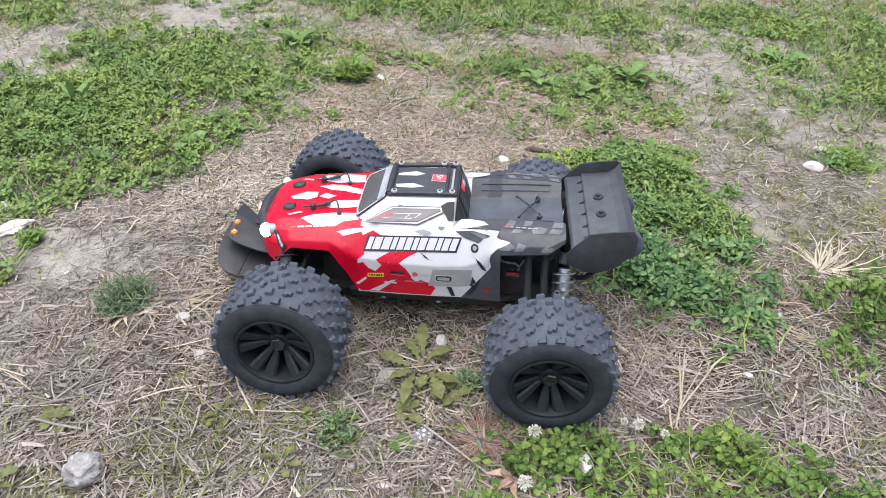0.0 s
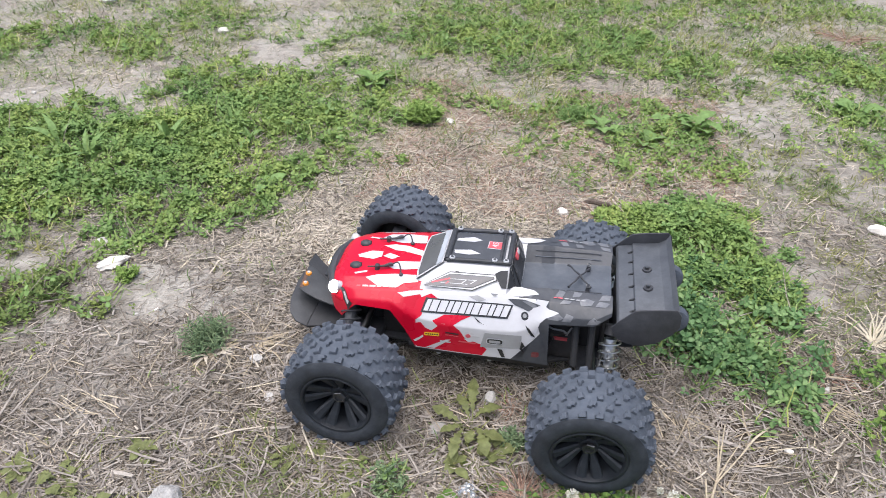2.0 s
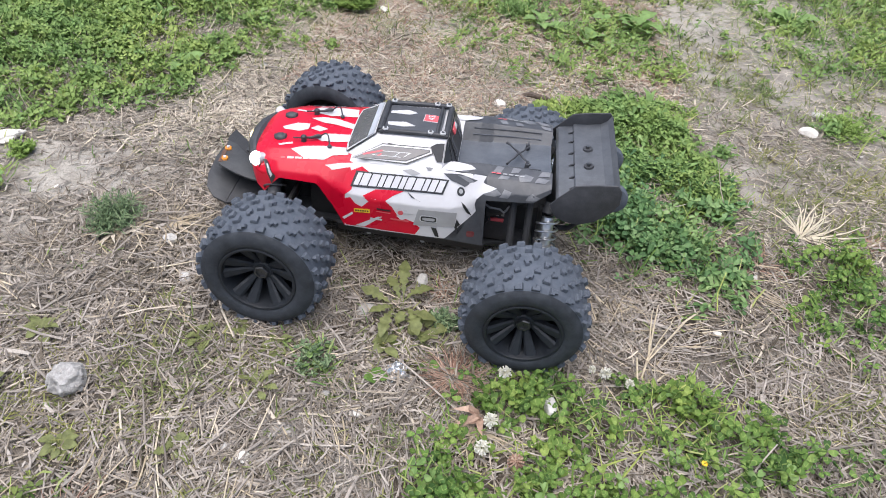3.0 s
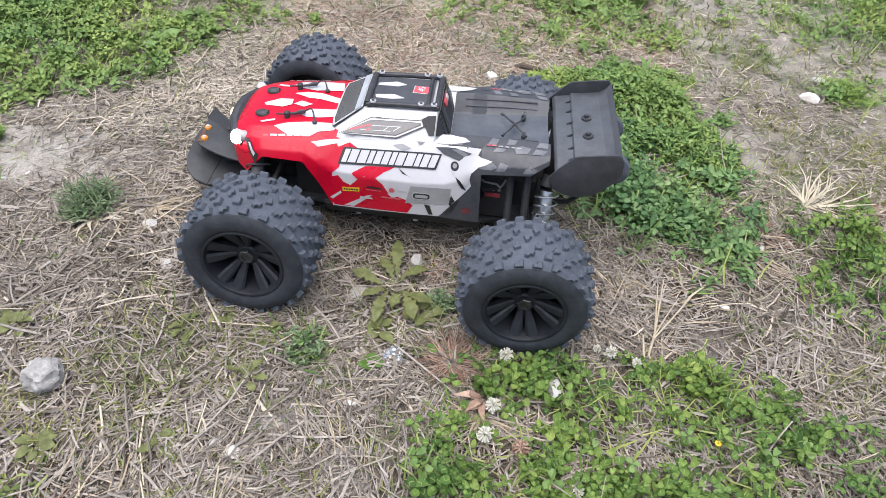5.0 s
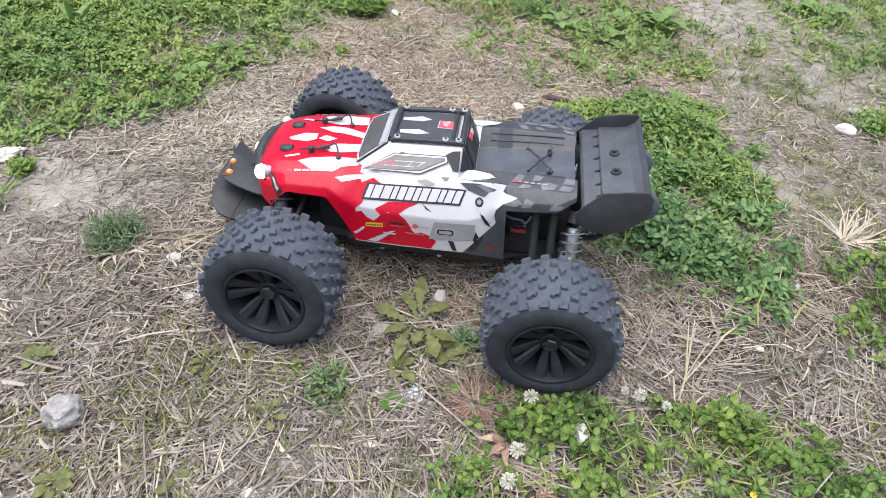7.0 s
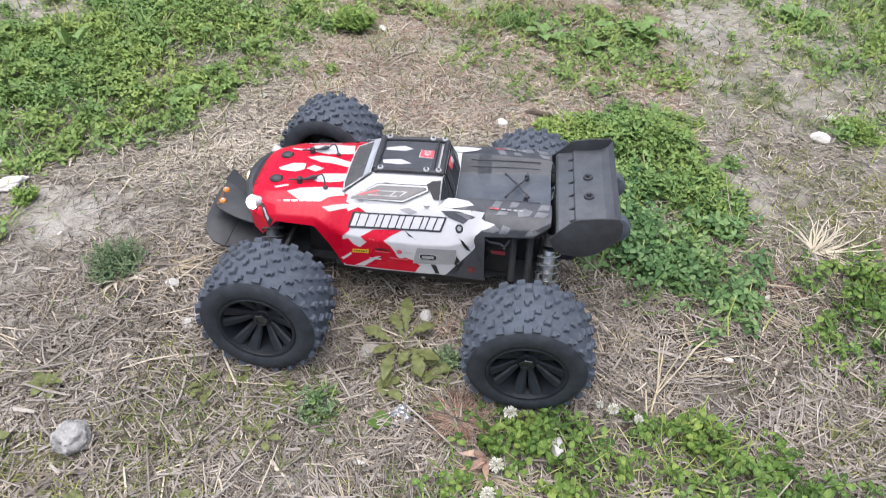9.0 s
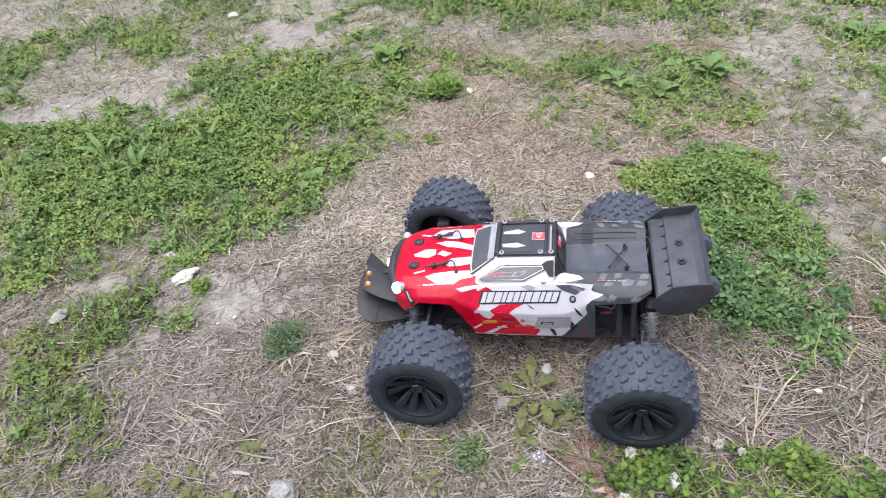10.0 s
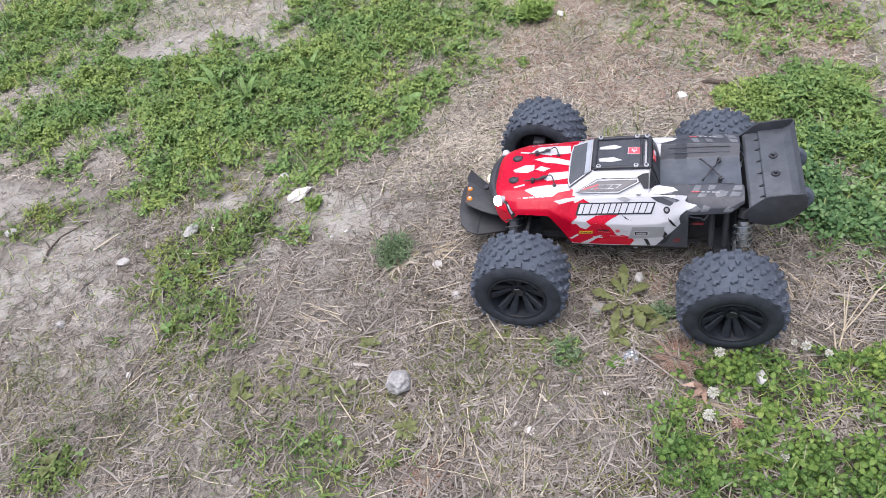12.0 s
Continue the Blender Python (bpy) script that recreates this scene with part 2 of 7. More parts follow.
FOIL = surface("crumpled_foil", (0.72, 0.74, 0.77), 0.28, metal=0.9, scale=200, vary=0.1)
BARK = surface("dark_bark", (0.09, 0.065, 0.05), 0.9, dust=0.4, scale=120, grain=0.003)

RED = surface("red_paint", (0.54, 0.004, 0.026), 0.26, dust=0.03, dust_color=(0.4, 0.1, 0.1), scale=50, vary=0.08, coat=0.22, gloss=0.30)
WHITE = surface("white_paint", (0.59, 0.59, 0.61), 0.3, dust=0.14, scale=50, vary=0.03, coat=0.5)
BLACK = surface("black_paint", (0.018, 0.019, 0.022), 0.38, dust=0.2, dust_color=(0.10, 0.10, 0.10), scale=60, coat=0.2)
CAMO = surface("dark_grey_paint", (0.055, 0.059, 0.068), 0.42, dust=0.3, dust_color=(0.13, 0.136, 0.146), scale=70, vary=0.2)
CAMO_LIGHT = surface("mid_grey_paint", (0.135, 0.142, 0.158), 0.42, dust=0.6, dust_color=(0.30, 0.30, 0.30), scale=70, vary=0.15)
GREY = surface("grey_paint", (0.35, 0.355, 0.365), 0.35, dust=0.3, scale=60, vary=0.15, coat=0.3)
BED = surface("dusty_black_plastic", (0.073, 0.083, 0.099), 0.38, dust=0.4, dust_color=(0.168, 0.182, 0.205), scale=40, grain=0.0010, vary=0.25, streak=(0.08, 0.9, 1.0))
PLASTIC = surface("black_plastic", (0.035, 0.037, 0.043), 0.48, dust=0.35, dust_color=(0.105, 0.108, 0.116), scale=60, grain=0.0008, vary=0.2)
WING = surface("scuffed_black_plastic", (0.069, 0.076, 0.088), 0.50, dust=0.45, dust_color=(0.150, 0.160, 0.178), scale=45, grain=0.0006, vary=0.2)
RUBBER = surface("dusty_rubber", (0.066, 0.080, 0.104), 0.85, dust=0.6, dust_color=(0.132, 0.150, 0.178), scale=70, grain=0.0015, vary=0.2)
KNOB = surface("tread_rubber", (0.072, 0.087, 0.112), 0.75, dust=0.55, dust_color=(0.155, 0.172, 0.204), scale=90, grain=0.001, vary=0.25)
SIDEWALL = surface("sidewall_rubber", (0.021, 0.026, 0.034), 0.7, dust=0.55, dust_color=(0.062, 0.072, 0.086), scale=60, grain=0.001, vary=0.2)
RIM = surface("gloss_black_plastic", (0.015, 0.018, 0.023), 0.5, dust=0.35, dust_color=(0.048, 0.056, 0.068), scale=70, vary=0.2, gloss=0.3)
NUT_STEEL = surface("axle_nut_steel", (0.10, 0.104, 0.112), 0.35, metal=0.8, scale=120, vary=0.1)
STEEL = surface("bright_steel", (0.62, 0.63, 0.64), 0.28, metal=1.0, scale=120, vary=0.1)
DARK_STEEL = surface("dark_steel", (0.14, 0.145, 0.15), 0.35, metal=0.9, dust=0.2, scale=120)
YELLOW = surface("yellow_sticker", (0.78, 0.50, 0.03), 0.4, scale=80)
BUMPER = surface("dull_black_plastic", (0.040, 0.042, 0.046), 0.5, dust=0.35, dust_color=(0.095, 0.096, 0.098), scale=60, grain=0.0006, vary=0.2)
BLACK_PLASTIC = surface("matt_black_plastic", (0.022, 0.023, 0.026), 0.6, dust=0.3, dust_color=(0.055, 0.056, 0.060), scale=70, grain=0.0006, vary=0.2)
BROWN_PLASTIC = surface("brown_tinted_plastic", (0.11, 0.06, 0.04), 0.35, scale=80, vary=0.2)
AMBER = surface("amber_plastic", (0.62, 0.24, 0.03), 0.3, scale=80, vary=0.15)
RED_PLASTIC = surface("dark_red_plastic", (0.15, 0.012, 0.02), 0.4, dust=0.3, scale=80)
SILVER_PAINT = surface("silver_print", (0.55, 0.56, 0.58), 0.35, metal=0.2, scale=80)
PINK = surface("faded_red_print", (0.62, 0.10, 0.12), 0.4, scale=80)
GLASS_DARK = surface("smoked_window", (0.10, 0.104, 0.112), 0.16, dust=0.2, dust_color=(0.2, 0.2, 0.2), scale=40, coat=0.8)
GLASS_SIDE = surface("tinted_side_window", (0.10, 0.097, 0.102), 0.2, dust=0.25, scale=40, vary=0.25, coat=0.6)
SUN_STRIP = surface("pale_blue_grey_strip", (0.42, 0.45, 0.50), 0.3, scale=60)
LAMP_WHITE = glow("lit_white_lens", (1.0, 0.98, 0.92), 3.0)
LAMP_WARM = glow("lit_warm_lens", (1.0, 0.80, 0.35), 1.2)

# ---- mesh helpers ----


def crease(bm, angle=0.6):
    bm.normal_update()
    for f in bm.faces:
        f.smooth = True
    for e in bm.edges:
        e.smooth = len(e.link_faces) == 2 and e.calc_face_angle(9) < angle


def mesh_of(name, bm, materials, angle=0.6):
    if angle:
        crease(bm, angle)
    me = bpy.data.meshes.new(name)
    bm.to_mesh(me)
    bm.free()
    for m in materials if isinstance(materials, (list, tuple)) else [materials]:
        me.materials.append(m)
    return me


def part(name, bm, material, parent, label="", angle=0.6, at=None):
    """One mesh object under a thing or a part."""
    ob = new(name, bm if isinstance(bm, bpy.types.Mesh) else mesh_of(name, bm, material, angle))
    ob.parent = parent
    if at is not None:
        ob.matrix_local = at
    return tagged(ob, label)


def thing(name, label, category, group="", kind="", at=None, data=None):
    ob = new(name, data)
    ob.empty_display_size = 0.02 if data is None else ob.empty_display_size
    if at is not None:
        ob.matrix_world = at
    return tagged(ob, label, category, group, kind)


def raw_mesh(name, verts, faces, material, uv=None, smooth=False):
    me = bpy.data.meshes.new(name)
    n = len(verts)
    faces = np.asarray(faces)
    me.vertices.add(n)
    me.vertices.foreach_set("co", np.asarray(verts, np.float32).ravel())
    k = faces.shape[1]
    me.loops.add(faces.size)
    me.loops.foreach_set("vertex_index", faces.ravel().astype(np.int32))
    me.polygons.add(len(faces))
    me.polygons.foreach_set("loop_start", np.arange(0, faces.size, k, dtype=np.int32))
    if smooth:
        me.polygons.foreach_set("use_smooth", np.ones(len(faces), bool))
    if uv is not None:
        layer = me.uv_layers.new(name="UVMap")
        layer.data.foreach_set("uv", np.asarray(uv, np.float32)[faces.ravel()].ravel())
    me.update(calc_edges=True)
    me.materials.append(material)
    return me


def cube(bm, lo, hi, bevel=0.0, m=None, slot=0):
    r = bmesh.ops.create_cube(bm, size=1)
    vs = r["verts"]
    for v in vs:
        v.co = Vector([(a + b) / 2 + c * (b - a) for a, b, c in zip(lo, hi, v.co)])
    fs = {f for v in vs for f in v.link_faces}
    for f in fs:
        f.material_index = slot
    if bevel:
        es = list({e for v in vs for e in v.link_edges})
        out = bmesh.ops.bevel(bm, geom=es, offset=bevel, segments=2, affect="EDGES", profile=0.5)
        vs = list({v for f in out["faces"] for v in f.verts} | {v for v in vs if v.is_valid})
    if m is not None:
        bmesh.ops.transform(bm, matrix=m, verts=vs)
    return vs


def rod(bm, a, b, r, r2=None, seg=10):
    a, b = Vector(a), Vector(b)
    d = b - a
    m = Matrix.Translation((a + b) / 2) @ d.to_track_quat("Z", "Y").to_matrix().to_4x4()
    return bmesh.ops.create_cone(bm, cap_ends=True, segments=seg, radius1=r, radius2=r if r2 is None else r2, depth=d.length, matrix=m)["verts"]


def tube(bm, points, r, seg=6):
    """A round bar along points, of one radius or one for each point."""
    points = [Vector(p) for p in points]
    rings = []
    for i, p in enumerate(points):
        d = (points[min(i + 1, len(points) - 1)] - points[max(i - 1, 0)]).normalized()
        q = d.to_track_quat("Z", "Y")
        rad = r[i] if isinstance(r, (list, tuple)) else r
        rings.append([bm.verts.new(p + q @ Vector((rad * math.cos(a), rad * math.sin(a), 0))) for a in (2 * math.pi * k / seg for k in range(seg))])
    for a, b in zip(rings, rings[1:]):
        for k in range(seg):
            bm.faces.new((a[k], a[(k + 1) % seg], b[(k + 1) % seg], b[k]))
    bm.faces.new(rings[0][::-1])
    bm.faces.new(rings[-1])


def lathe(bm, profile, seg=48, slots=None):
    """A body of revolution about the y axis from (radius, y) points."""
    rings = []
    for r, y in profile:
        rings.append([bm.verts.new((r * math.cos(a), y, r * math.sin(a))) for a in (2 * math.pi * k / seg for k in range(seg))])
    for i, (a, b) in enumerate(zip(rings, rings[1:])):
        for k in range(seg):
            f = bm.faces.new((a[k], b[k], b[(k + 1) % seg], a[(k + 1) % seg]))
            f.material_index = slots[i] if slots else 0
    return rings


def slab(bm, outline, lo, hi, axis="y", bevel=0.0):
    """A plate with the given outline in the two other axes, from lo to hi along the axis."""
    def put(p, v):
        return {"y": (p[0], v, p[1]), "z": (p[0], p[1], v), "x": (v, p[0], p[1])}[axis]
    a = [bm.verts.new(put(p, lo)) for p in outline]
    b = [bm.verts.new(put(p, hi)) for p in outline]
    n = len(a)
    fs = [bm.faces.new(a), bm.faces.new(b[::-1])]
    fs += [bm.faces.new((a[i], b[i], b[(i + 1) % n], a[(i + 1) % n])) for i in range(n)]
    bmesh.ops.recalc_face_normals(bm, faces=fs)
    if bevel:
        es = [e for e in bm.edges if e.verts[0] in a + b and e.verts[1] in a + b]
        bmesh.ops.bevel(bm, geom=es, offset=bevel, segments=2, affect="EDGES", profile=0.5)
    return a + b


# ---- where things grow ----


def value_noise(x, y, size, seed):
    lattice = np.random.default_rng(seed).random((64, 64))
    u, v = np.asarray(x) / size + 300, np.asarray(y) / size + 300
    i, j = np.floor(u).astype(int), np.floor(v).astype(int)
    a, b = u - i, v - j
    a, b = a * a * (3 - 2 * a), b * b * (3 - 2 * b)
    g = lambda p, q: lattice[p % 64, q % 64]
    return g(i, j) * (1 - a) * (1 - b) + g(i + 1, j) * a * (1 - b) + g(i, j + 1) * (1 - a) * b + g(i + 1, j + 1) * a * b


def spread(x, y, patches, rough=0.5, seed=3, soft=0.0):
    """How thickly a kind grows at a place: patches are x, y, two radii, turn in degrees and density."""
    x, y = np.asarray(x, float), np.asarray(y, float)
    ragged = rough * (1.2 * (value_noise(x, y, 0.15, seed) - 0.5) + 1.1 * (value_noise(x, y, 0.055, seed + 1) - 0.5) + 0.9 * (value_noise(x, y, 0.022, seed + 2) - 0.5))
    best = np.zeros_like(x)
    for px, py, rx, ry, turn, dens in patches:
        c, s = math.cos(radians(turn)), math.sin(radians(turn))
        u, v = ((x - px) * c + (y - py) * s) / rx, (-(x - px) * s + (y - py) * c) / ry
        d = np.hypot(u, v) + ragged
        best = np.maximum(best, dens * np.clip((1.28 + soft - d) / (0.70 + 2 * soft), 0, 1))
    return best


CLOVER_NEAR = [
    (0.33, -0.345, 0.14, 0.075, 0, 0.8), (0.50, -0.345, 0.15, 0.060, -8, 0.55), (0.235, -0.42, 0.09, 0.055, 10, 0.55), (0.40, -0.50, 0.32, 0.10, 0, 0.8),
    (0.66, -0.44, 0.15, 0.09, 20, 0.4), (0.75, 0.02, 0.085, 0.14, -10, 0.6), (0.255, -0.285, 0.06, 0.03, 0, 0.45),
]
CLOVER_MID = [(0.43, 0.13, 0.125, 0.14, 8, 1.2), (0.40, 0.055, 0.085, 0.06, 0, 1.0), (0.50, 0.06, 0.06, 0.05, 0, 0.7), (0.45, 0.27, 0.10, 0.07, 0, 0.7)]
CLOVER_MID_BACK = [(0.45, 0.43, 0.125, 0.13, 0, 1.3), (0.455, 0.29, 0.11, 0.12, 0, 1.2), (0.31, 0.46, 0.08, 0.04, 0, 0.8)]
CLOVER_FAR = [
    (-0.74, 0.27, 0.13, 0.09, 35, 0.8), (-0.60, 0.44, 0.15, 0.09, 50, 0.9), (-0.43, 0.60, 0.10, 0.07, 50, 0.6),
    (-0.70, 0.80, 0.27, 0.29, 20, 1), (-0.93, 0.58, 0.36, 0.24, 25, 1), (-1.25, 0.42, 0.35, 0.24, 10, 1), (-1.62, 0.42, 0.36, 0.22, 0, 0.9),
    (-1.00, 0.30, 0.24, 0.10, 18, 0.8), (-2.05, 0.85, 0.34, 0.34, 0, 0.8), (-1.12, 0.12, 0.11, 0.14, 0, 0.6),
]
CLOVER_BACK = [
    (-0.20, 1.58, 0.42, 0.24, 0, 0.9), (0.28, 1.50, 0.26, 0.20, -15, 0.9), (0.00, 1.95, 0.55, 0.22, 0, 0.6), (0.37, 0.93, 0.25, 0.22, 0, 0.7),
    (0.20, 0.96, 0.10, 0.08, 0, 0.7), (1.20, 1.22, 0.25, 0.40, -15, 1), (1.00, 1.50, 0.27, 0.15, -20, 0.8), (0.92, 0.58, 0.07, 0.04, 0, 0.5),
    (-1.40, 1.20, 0.34, 0.12, -12, 0.65), (-1.25, 1.48, 0.20, 0.20, 0, 0.55), (1.10, 2.25, 0.60, 0.18, 0, 0.5), (-1.60, 1.95, 0.50, 0.20, 0, 0.4), (0.50, 1.24, 0.14, 0.10, 0, 0.4),
    (-0.05, 0.96, 0.17, 0.06, -10, 0.6),
]
CLOVER_LEFT = [
    (-0.92, -0.15, 0.13, 0.14, 0, 1), (-0.82, -0.27, 0.07, 0.11, 15, 0.8), (-0.83, -0.06, 0.11, 0.045, 0, 0.5), (-1.49, -0.045, 0.09, 0.06, 0, 1),
    (-0.51, -0.58, 0.11, 0.06, 0, 0.5), (-1.02, -0.67, 0.07, 0.05, 0, 0.7), (-0.08, -0.31, 0.045, 0.035, 0, 0.6),
]
MOSSY_NEAR = [
    (0.70, 0.50, 0.09, 0.16, 0, 0.8), (0.68, 0.85, 0.12, 0.12, 0, 0.6), (-0.30, 0.75, 0.20, 0.10, 0, 0.6), (-0.20, -0.37, 0.22, 0.10, 0, 1), (0.06, -0.40, 0.10, 0.07, 0, 0.9),
    (-0.20, -0.52, 0.22, 0.06, 0, 0.8), (0.66, -0.28, 0.14, 0.08, 0, 0.9), (-0.40, 0.60, 0.20, 0.16, 0, 0.7), (0.72, 0.66, 0.14, 0.12, 0, 0.9), (-0.33, -0.42, 0.25, 0.12, 0, 0.8),
]
MOSSY_REST = [
    (0.82, 0.28, 0.20, 0.14, 0, 0.9), (0.95, 0.42, 0.20, 0.12, 10, 0.8), (0.70, 0.22, 0.12, 0.08, 0, 0.5), (1.05, 0.75, 0.18, 0.14, 0, 0.5),
    (0.02, 0.40, 0.26, 0.12, 0, 0.45), (-0.12, 0.62, 0.24, 0.12, 10, 0.5), (0.28, 0.72, 0.20, 0.10, 0, 0.4),
    (-0.08, -0.33, 0.20, 0.09, 0, 0.7), (0.03, -0.24, 0.09, 0.07, 0, 0.8), (0.60, -0.18, 0.10, 0.06, 0, 0.5), (-0.75, -0.50, 0.30, 0.13, 0, 0.7), (-1.20, -0.52, 0.30, 0.12, 0, 0.6),
    (-0.50, 0.24, 0.10, 0.10, 0, 0.5), (-0.82, 0.30, 0.30, 0.10, 0, 0.6), (-1.06, 0.03, 0.10, 0.14, 0, 0.9), (-0.05, 0.96, 0.20, 0.07, -10, 1), (0.22, 0.60, 0.25, 0.08, 0, 0.4),
    (0.66, 1.40, 0.16, 0.25, 0, 0.6),
]
MOSSY = MOSSY_NEAR + MOSSY_REST
BARE_WIDE = [
    (-0.76, 0.00, 0.26, 0.14, 10, 1), (-1.08, -0.40, 0.16, 0.10, 0, 0.7), (-0.45, 0.16, 0.12, 0.07, 0, 0.7), (-0.85, 1.32, 0.25, 0.22, 0, 0.5), (-0.04, 1.10, 0.18, 0.09, 0, 0.8),
    (0.70, 1.00, 0.09, 0.30, 0, 0.55), (0.77, 1.78, 0.26, 0.18, 0, 0.5), (0.24, 0.61, 0.14, 0.05, 0, 0.9), (-1.27, -0.20, 0.20, 0.18, 0, 1), (-0.93, 0.05, 0.12, 0.08, 0, 1),
    (-0.62, 0.02, 0.16, 0.15, 0, 0.45),
]
BARE_SMALL = [
    (-0.57, -0.19, 0.12, 0.12, 0, 0.7),
    (-0.73, -0.60, 0.14, 0.08, 0, 0.8), (-0.62, -0.02, 0.15, 0.11, 0, 0.5), (-0.55, 0.31, 0.15, 0.09, 0, 1), (-1.22, -0.24, 0.15, 0.20, 0, 1), (0.17, 0.64, 0.16, 0.07, -15, 0.8),
    (-1.40, 0.76, 0.24, 0.09, 15, 0.8), (0.66, 0.33, 0.11, 0.18, 0, 1.0), (0.88, 0.92, 0.12, 0.20, 10, 0.5), (-0.78, -0.06, 0.08, 0.06, 0, 0.7), (-1.00, 0.08, 0.06, 0.10, 0, 0.8),
    (-0.72, 0.14, 0.10, 0.06, 0, 0.7),
]
BARE = BARE_WIDE + BARE_SMALL
ALL_GREEN = CLOVER_NEAR + CLOVER_MID + CLOVER_MID_BACK + CLOVER_FAR + CLOVER_BACK + CLOVER_LEFT

# ---- the ground, one sheet that reaches the horizon ----
GX0, GY0, CELL, NX, NY = -2.7, -1.3, 0.0170, 280, 236


def ground_height(x, y):
    """Low humps, clods and a slight rise under the green patches; flat where the wheels stand."""
    h = 0.012 * (value_noise(x, y, 0.30, 11) - 0.5) + 0.007 * (value_noise(x, y, 0.09, 12) - 0.5) + 0.004 * (value_noise(x, y, 0.03, 13) - 0.5)
    dip = 0.028 * np.exp(-(((np.asarray(x) - 0.19) / 0.12) ** 2 + ((np.asarray(y) - 0.20) / 0.10) ** 2))
    return h * 0.8 - dip


def build_ground():
    inner_x = GX0 + CELL * np.arange(NX + 1)
    inner_y = GY0 + CELL * np.arange(NY + 1)
    grow = np.cumsum(0.03 * 1.28 ** np.arange(29))
    xs = np.r_[(GX0 - grow)[::-1], inner_x, inner_x[-1] + grow]
    ys = np.r_[(GY0 - grow)[::-1], inner_y, inner_y[-1] + grow]
    x, y = np.meshgrid(xs, ys, indexing="ij")
    z = ground_height(x, y)
    n, k = x.shape
    i, j = np.meshgrid(np.arange(n - 1), np.arange(k - 1), indexing="ij")
    a = (i * k + j).ravel()
    faces = np.stack([a, a + k, a + k + 1, a + 1], 1)
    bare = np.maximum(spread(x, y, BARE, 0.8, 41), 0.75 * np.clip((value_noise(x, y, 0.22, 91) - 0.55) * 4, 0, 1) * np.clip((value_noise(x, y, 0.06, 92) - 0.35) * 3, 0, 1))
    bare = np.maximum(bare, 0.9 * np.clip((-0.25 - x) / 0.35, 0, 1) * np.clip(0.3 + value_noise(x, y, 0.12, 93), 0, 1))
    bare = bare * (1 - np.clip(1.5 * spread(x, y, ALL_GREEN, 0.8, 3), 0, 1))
    # pale crust share rises with y, so ground beyond the truck is paler
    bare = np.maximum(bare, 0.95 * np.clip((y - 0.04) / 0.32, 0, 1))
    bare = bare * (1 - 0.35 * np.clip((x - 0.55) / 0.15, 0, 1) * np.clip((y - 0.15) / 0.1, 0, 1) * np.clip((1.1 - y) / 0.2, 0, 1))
    # brown earth with old straw where the truck stands, shade partly in its colour
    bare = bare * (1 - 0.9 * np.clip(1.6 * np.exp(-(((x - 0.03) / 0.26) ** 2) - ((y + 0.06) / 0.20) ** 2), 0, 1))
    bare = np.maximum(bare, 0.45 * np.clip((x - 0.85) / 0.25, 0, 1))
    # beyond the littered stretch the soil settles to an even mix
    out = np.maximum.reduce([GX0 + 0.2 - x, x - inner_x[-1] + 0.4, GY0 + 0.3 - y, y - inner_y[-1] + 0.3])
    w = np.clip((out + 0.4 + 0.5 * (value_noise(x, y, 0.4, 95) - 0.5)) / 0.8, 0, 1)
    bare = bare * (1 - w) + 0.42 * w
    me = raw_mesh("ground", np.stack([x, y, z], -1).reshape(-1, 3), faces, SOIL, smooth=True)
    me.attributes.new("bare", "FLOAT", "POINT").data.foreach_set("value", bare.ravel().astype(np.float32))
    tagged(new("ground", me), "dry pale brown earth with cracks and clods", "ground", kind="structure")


build_ground()

# ---- the radio-controlled truck: front towards -x ----
from mathutils.bvhtree import BVHTree

truck = thing("toy_truck", "red, white and black radio-controlled monster truck standing on dry grass", "toy truck", at=pose(0, 0, 0))

# half sections of the shell: x, then (y, z) of six points from the centre line to the lower edge
NOSE_AND_HOOD = [
    (-0.247, (0, 0.164), (0.020, 0.164), (0.042, 0.162), (0.056, 0.155), (0.060, 0.146), (0.060, 0.134)),
    (-0.236, (0, 0.172), (0.028, 0.172), (0.052, 0.170), (0.068, 0.162), (0.075, 0.146), (0.076, 0.118)),
    (-0.222, (0, 0.176), (0.030, 0.176), (0.056, 0.174), (0.073, 0.166), (0.084, 0.148), (0.085, 0.112)),
    (-0.206, (0, 0.179), (0.030, 0.179), (0.058, 0.177), (0.078, 0.169), (0.091, 0.156), (0.095, 0.136)),
    (-0.193, (0, 0.181), (0.030, 0.181), (0.059, 0.179), (0.080, 0.171), (0.094, 0.161), (0.098, 0.152)),
    (-0.135, (0, 0.188), (0.030, 0.188), (0.060, 0.1865), (0.082, 0.178), (0.096, 0.166), (0.101, 0.154)),
    (-0.112, (0, 0.1875), (0.030, 0.1875), (0.061, 0.187), (0.082, 0.181), (0.102, 0.156), (0.102, 0.120)),
]
MIDDLE = [
    (-0.091, (0, 0.1875), (0.030, 0.1875), (0.061, 0.1885), (0.081, 0.184), (0.107, 0.150), (0.108, 0.088)),
    (-0.030, (0, 0.192), (0.030, 0.192), (0.062, 0.195), (0.080, 0.190), (0.110, 0.147), (0.109, 0.089)),
    (0.030, (0, 0.190), (0.030, 0.190), (0.062, 0.199), (0.079, 0.194), (0.110, 0.148), (0.109, 0.091)),
    (0.066, (0, 0.176), (0.039, 0.176), (0.056, 0.200), (0.079, 0.197), (0.108, 0.151), (0.108, 0.092)),
    (0.092, (0, 0.178), (0.039, 0.178), (0.056, 0.203), (0.081, 0.200), (0.105, 0.160), (0.107, 0.090)),
]
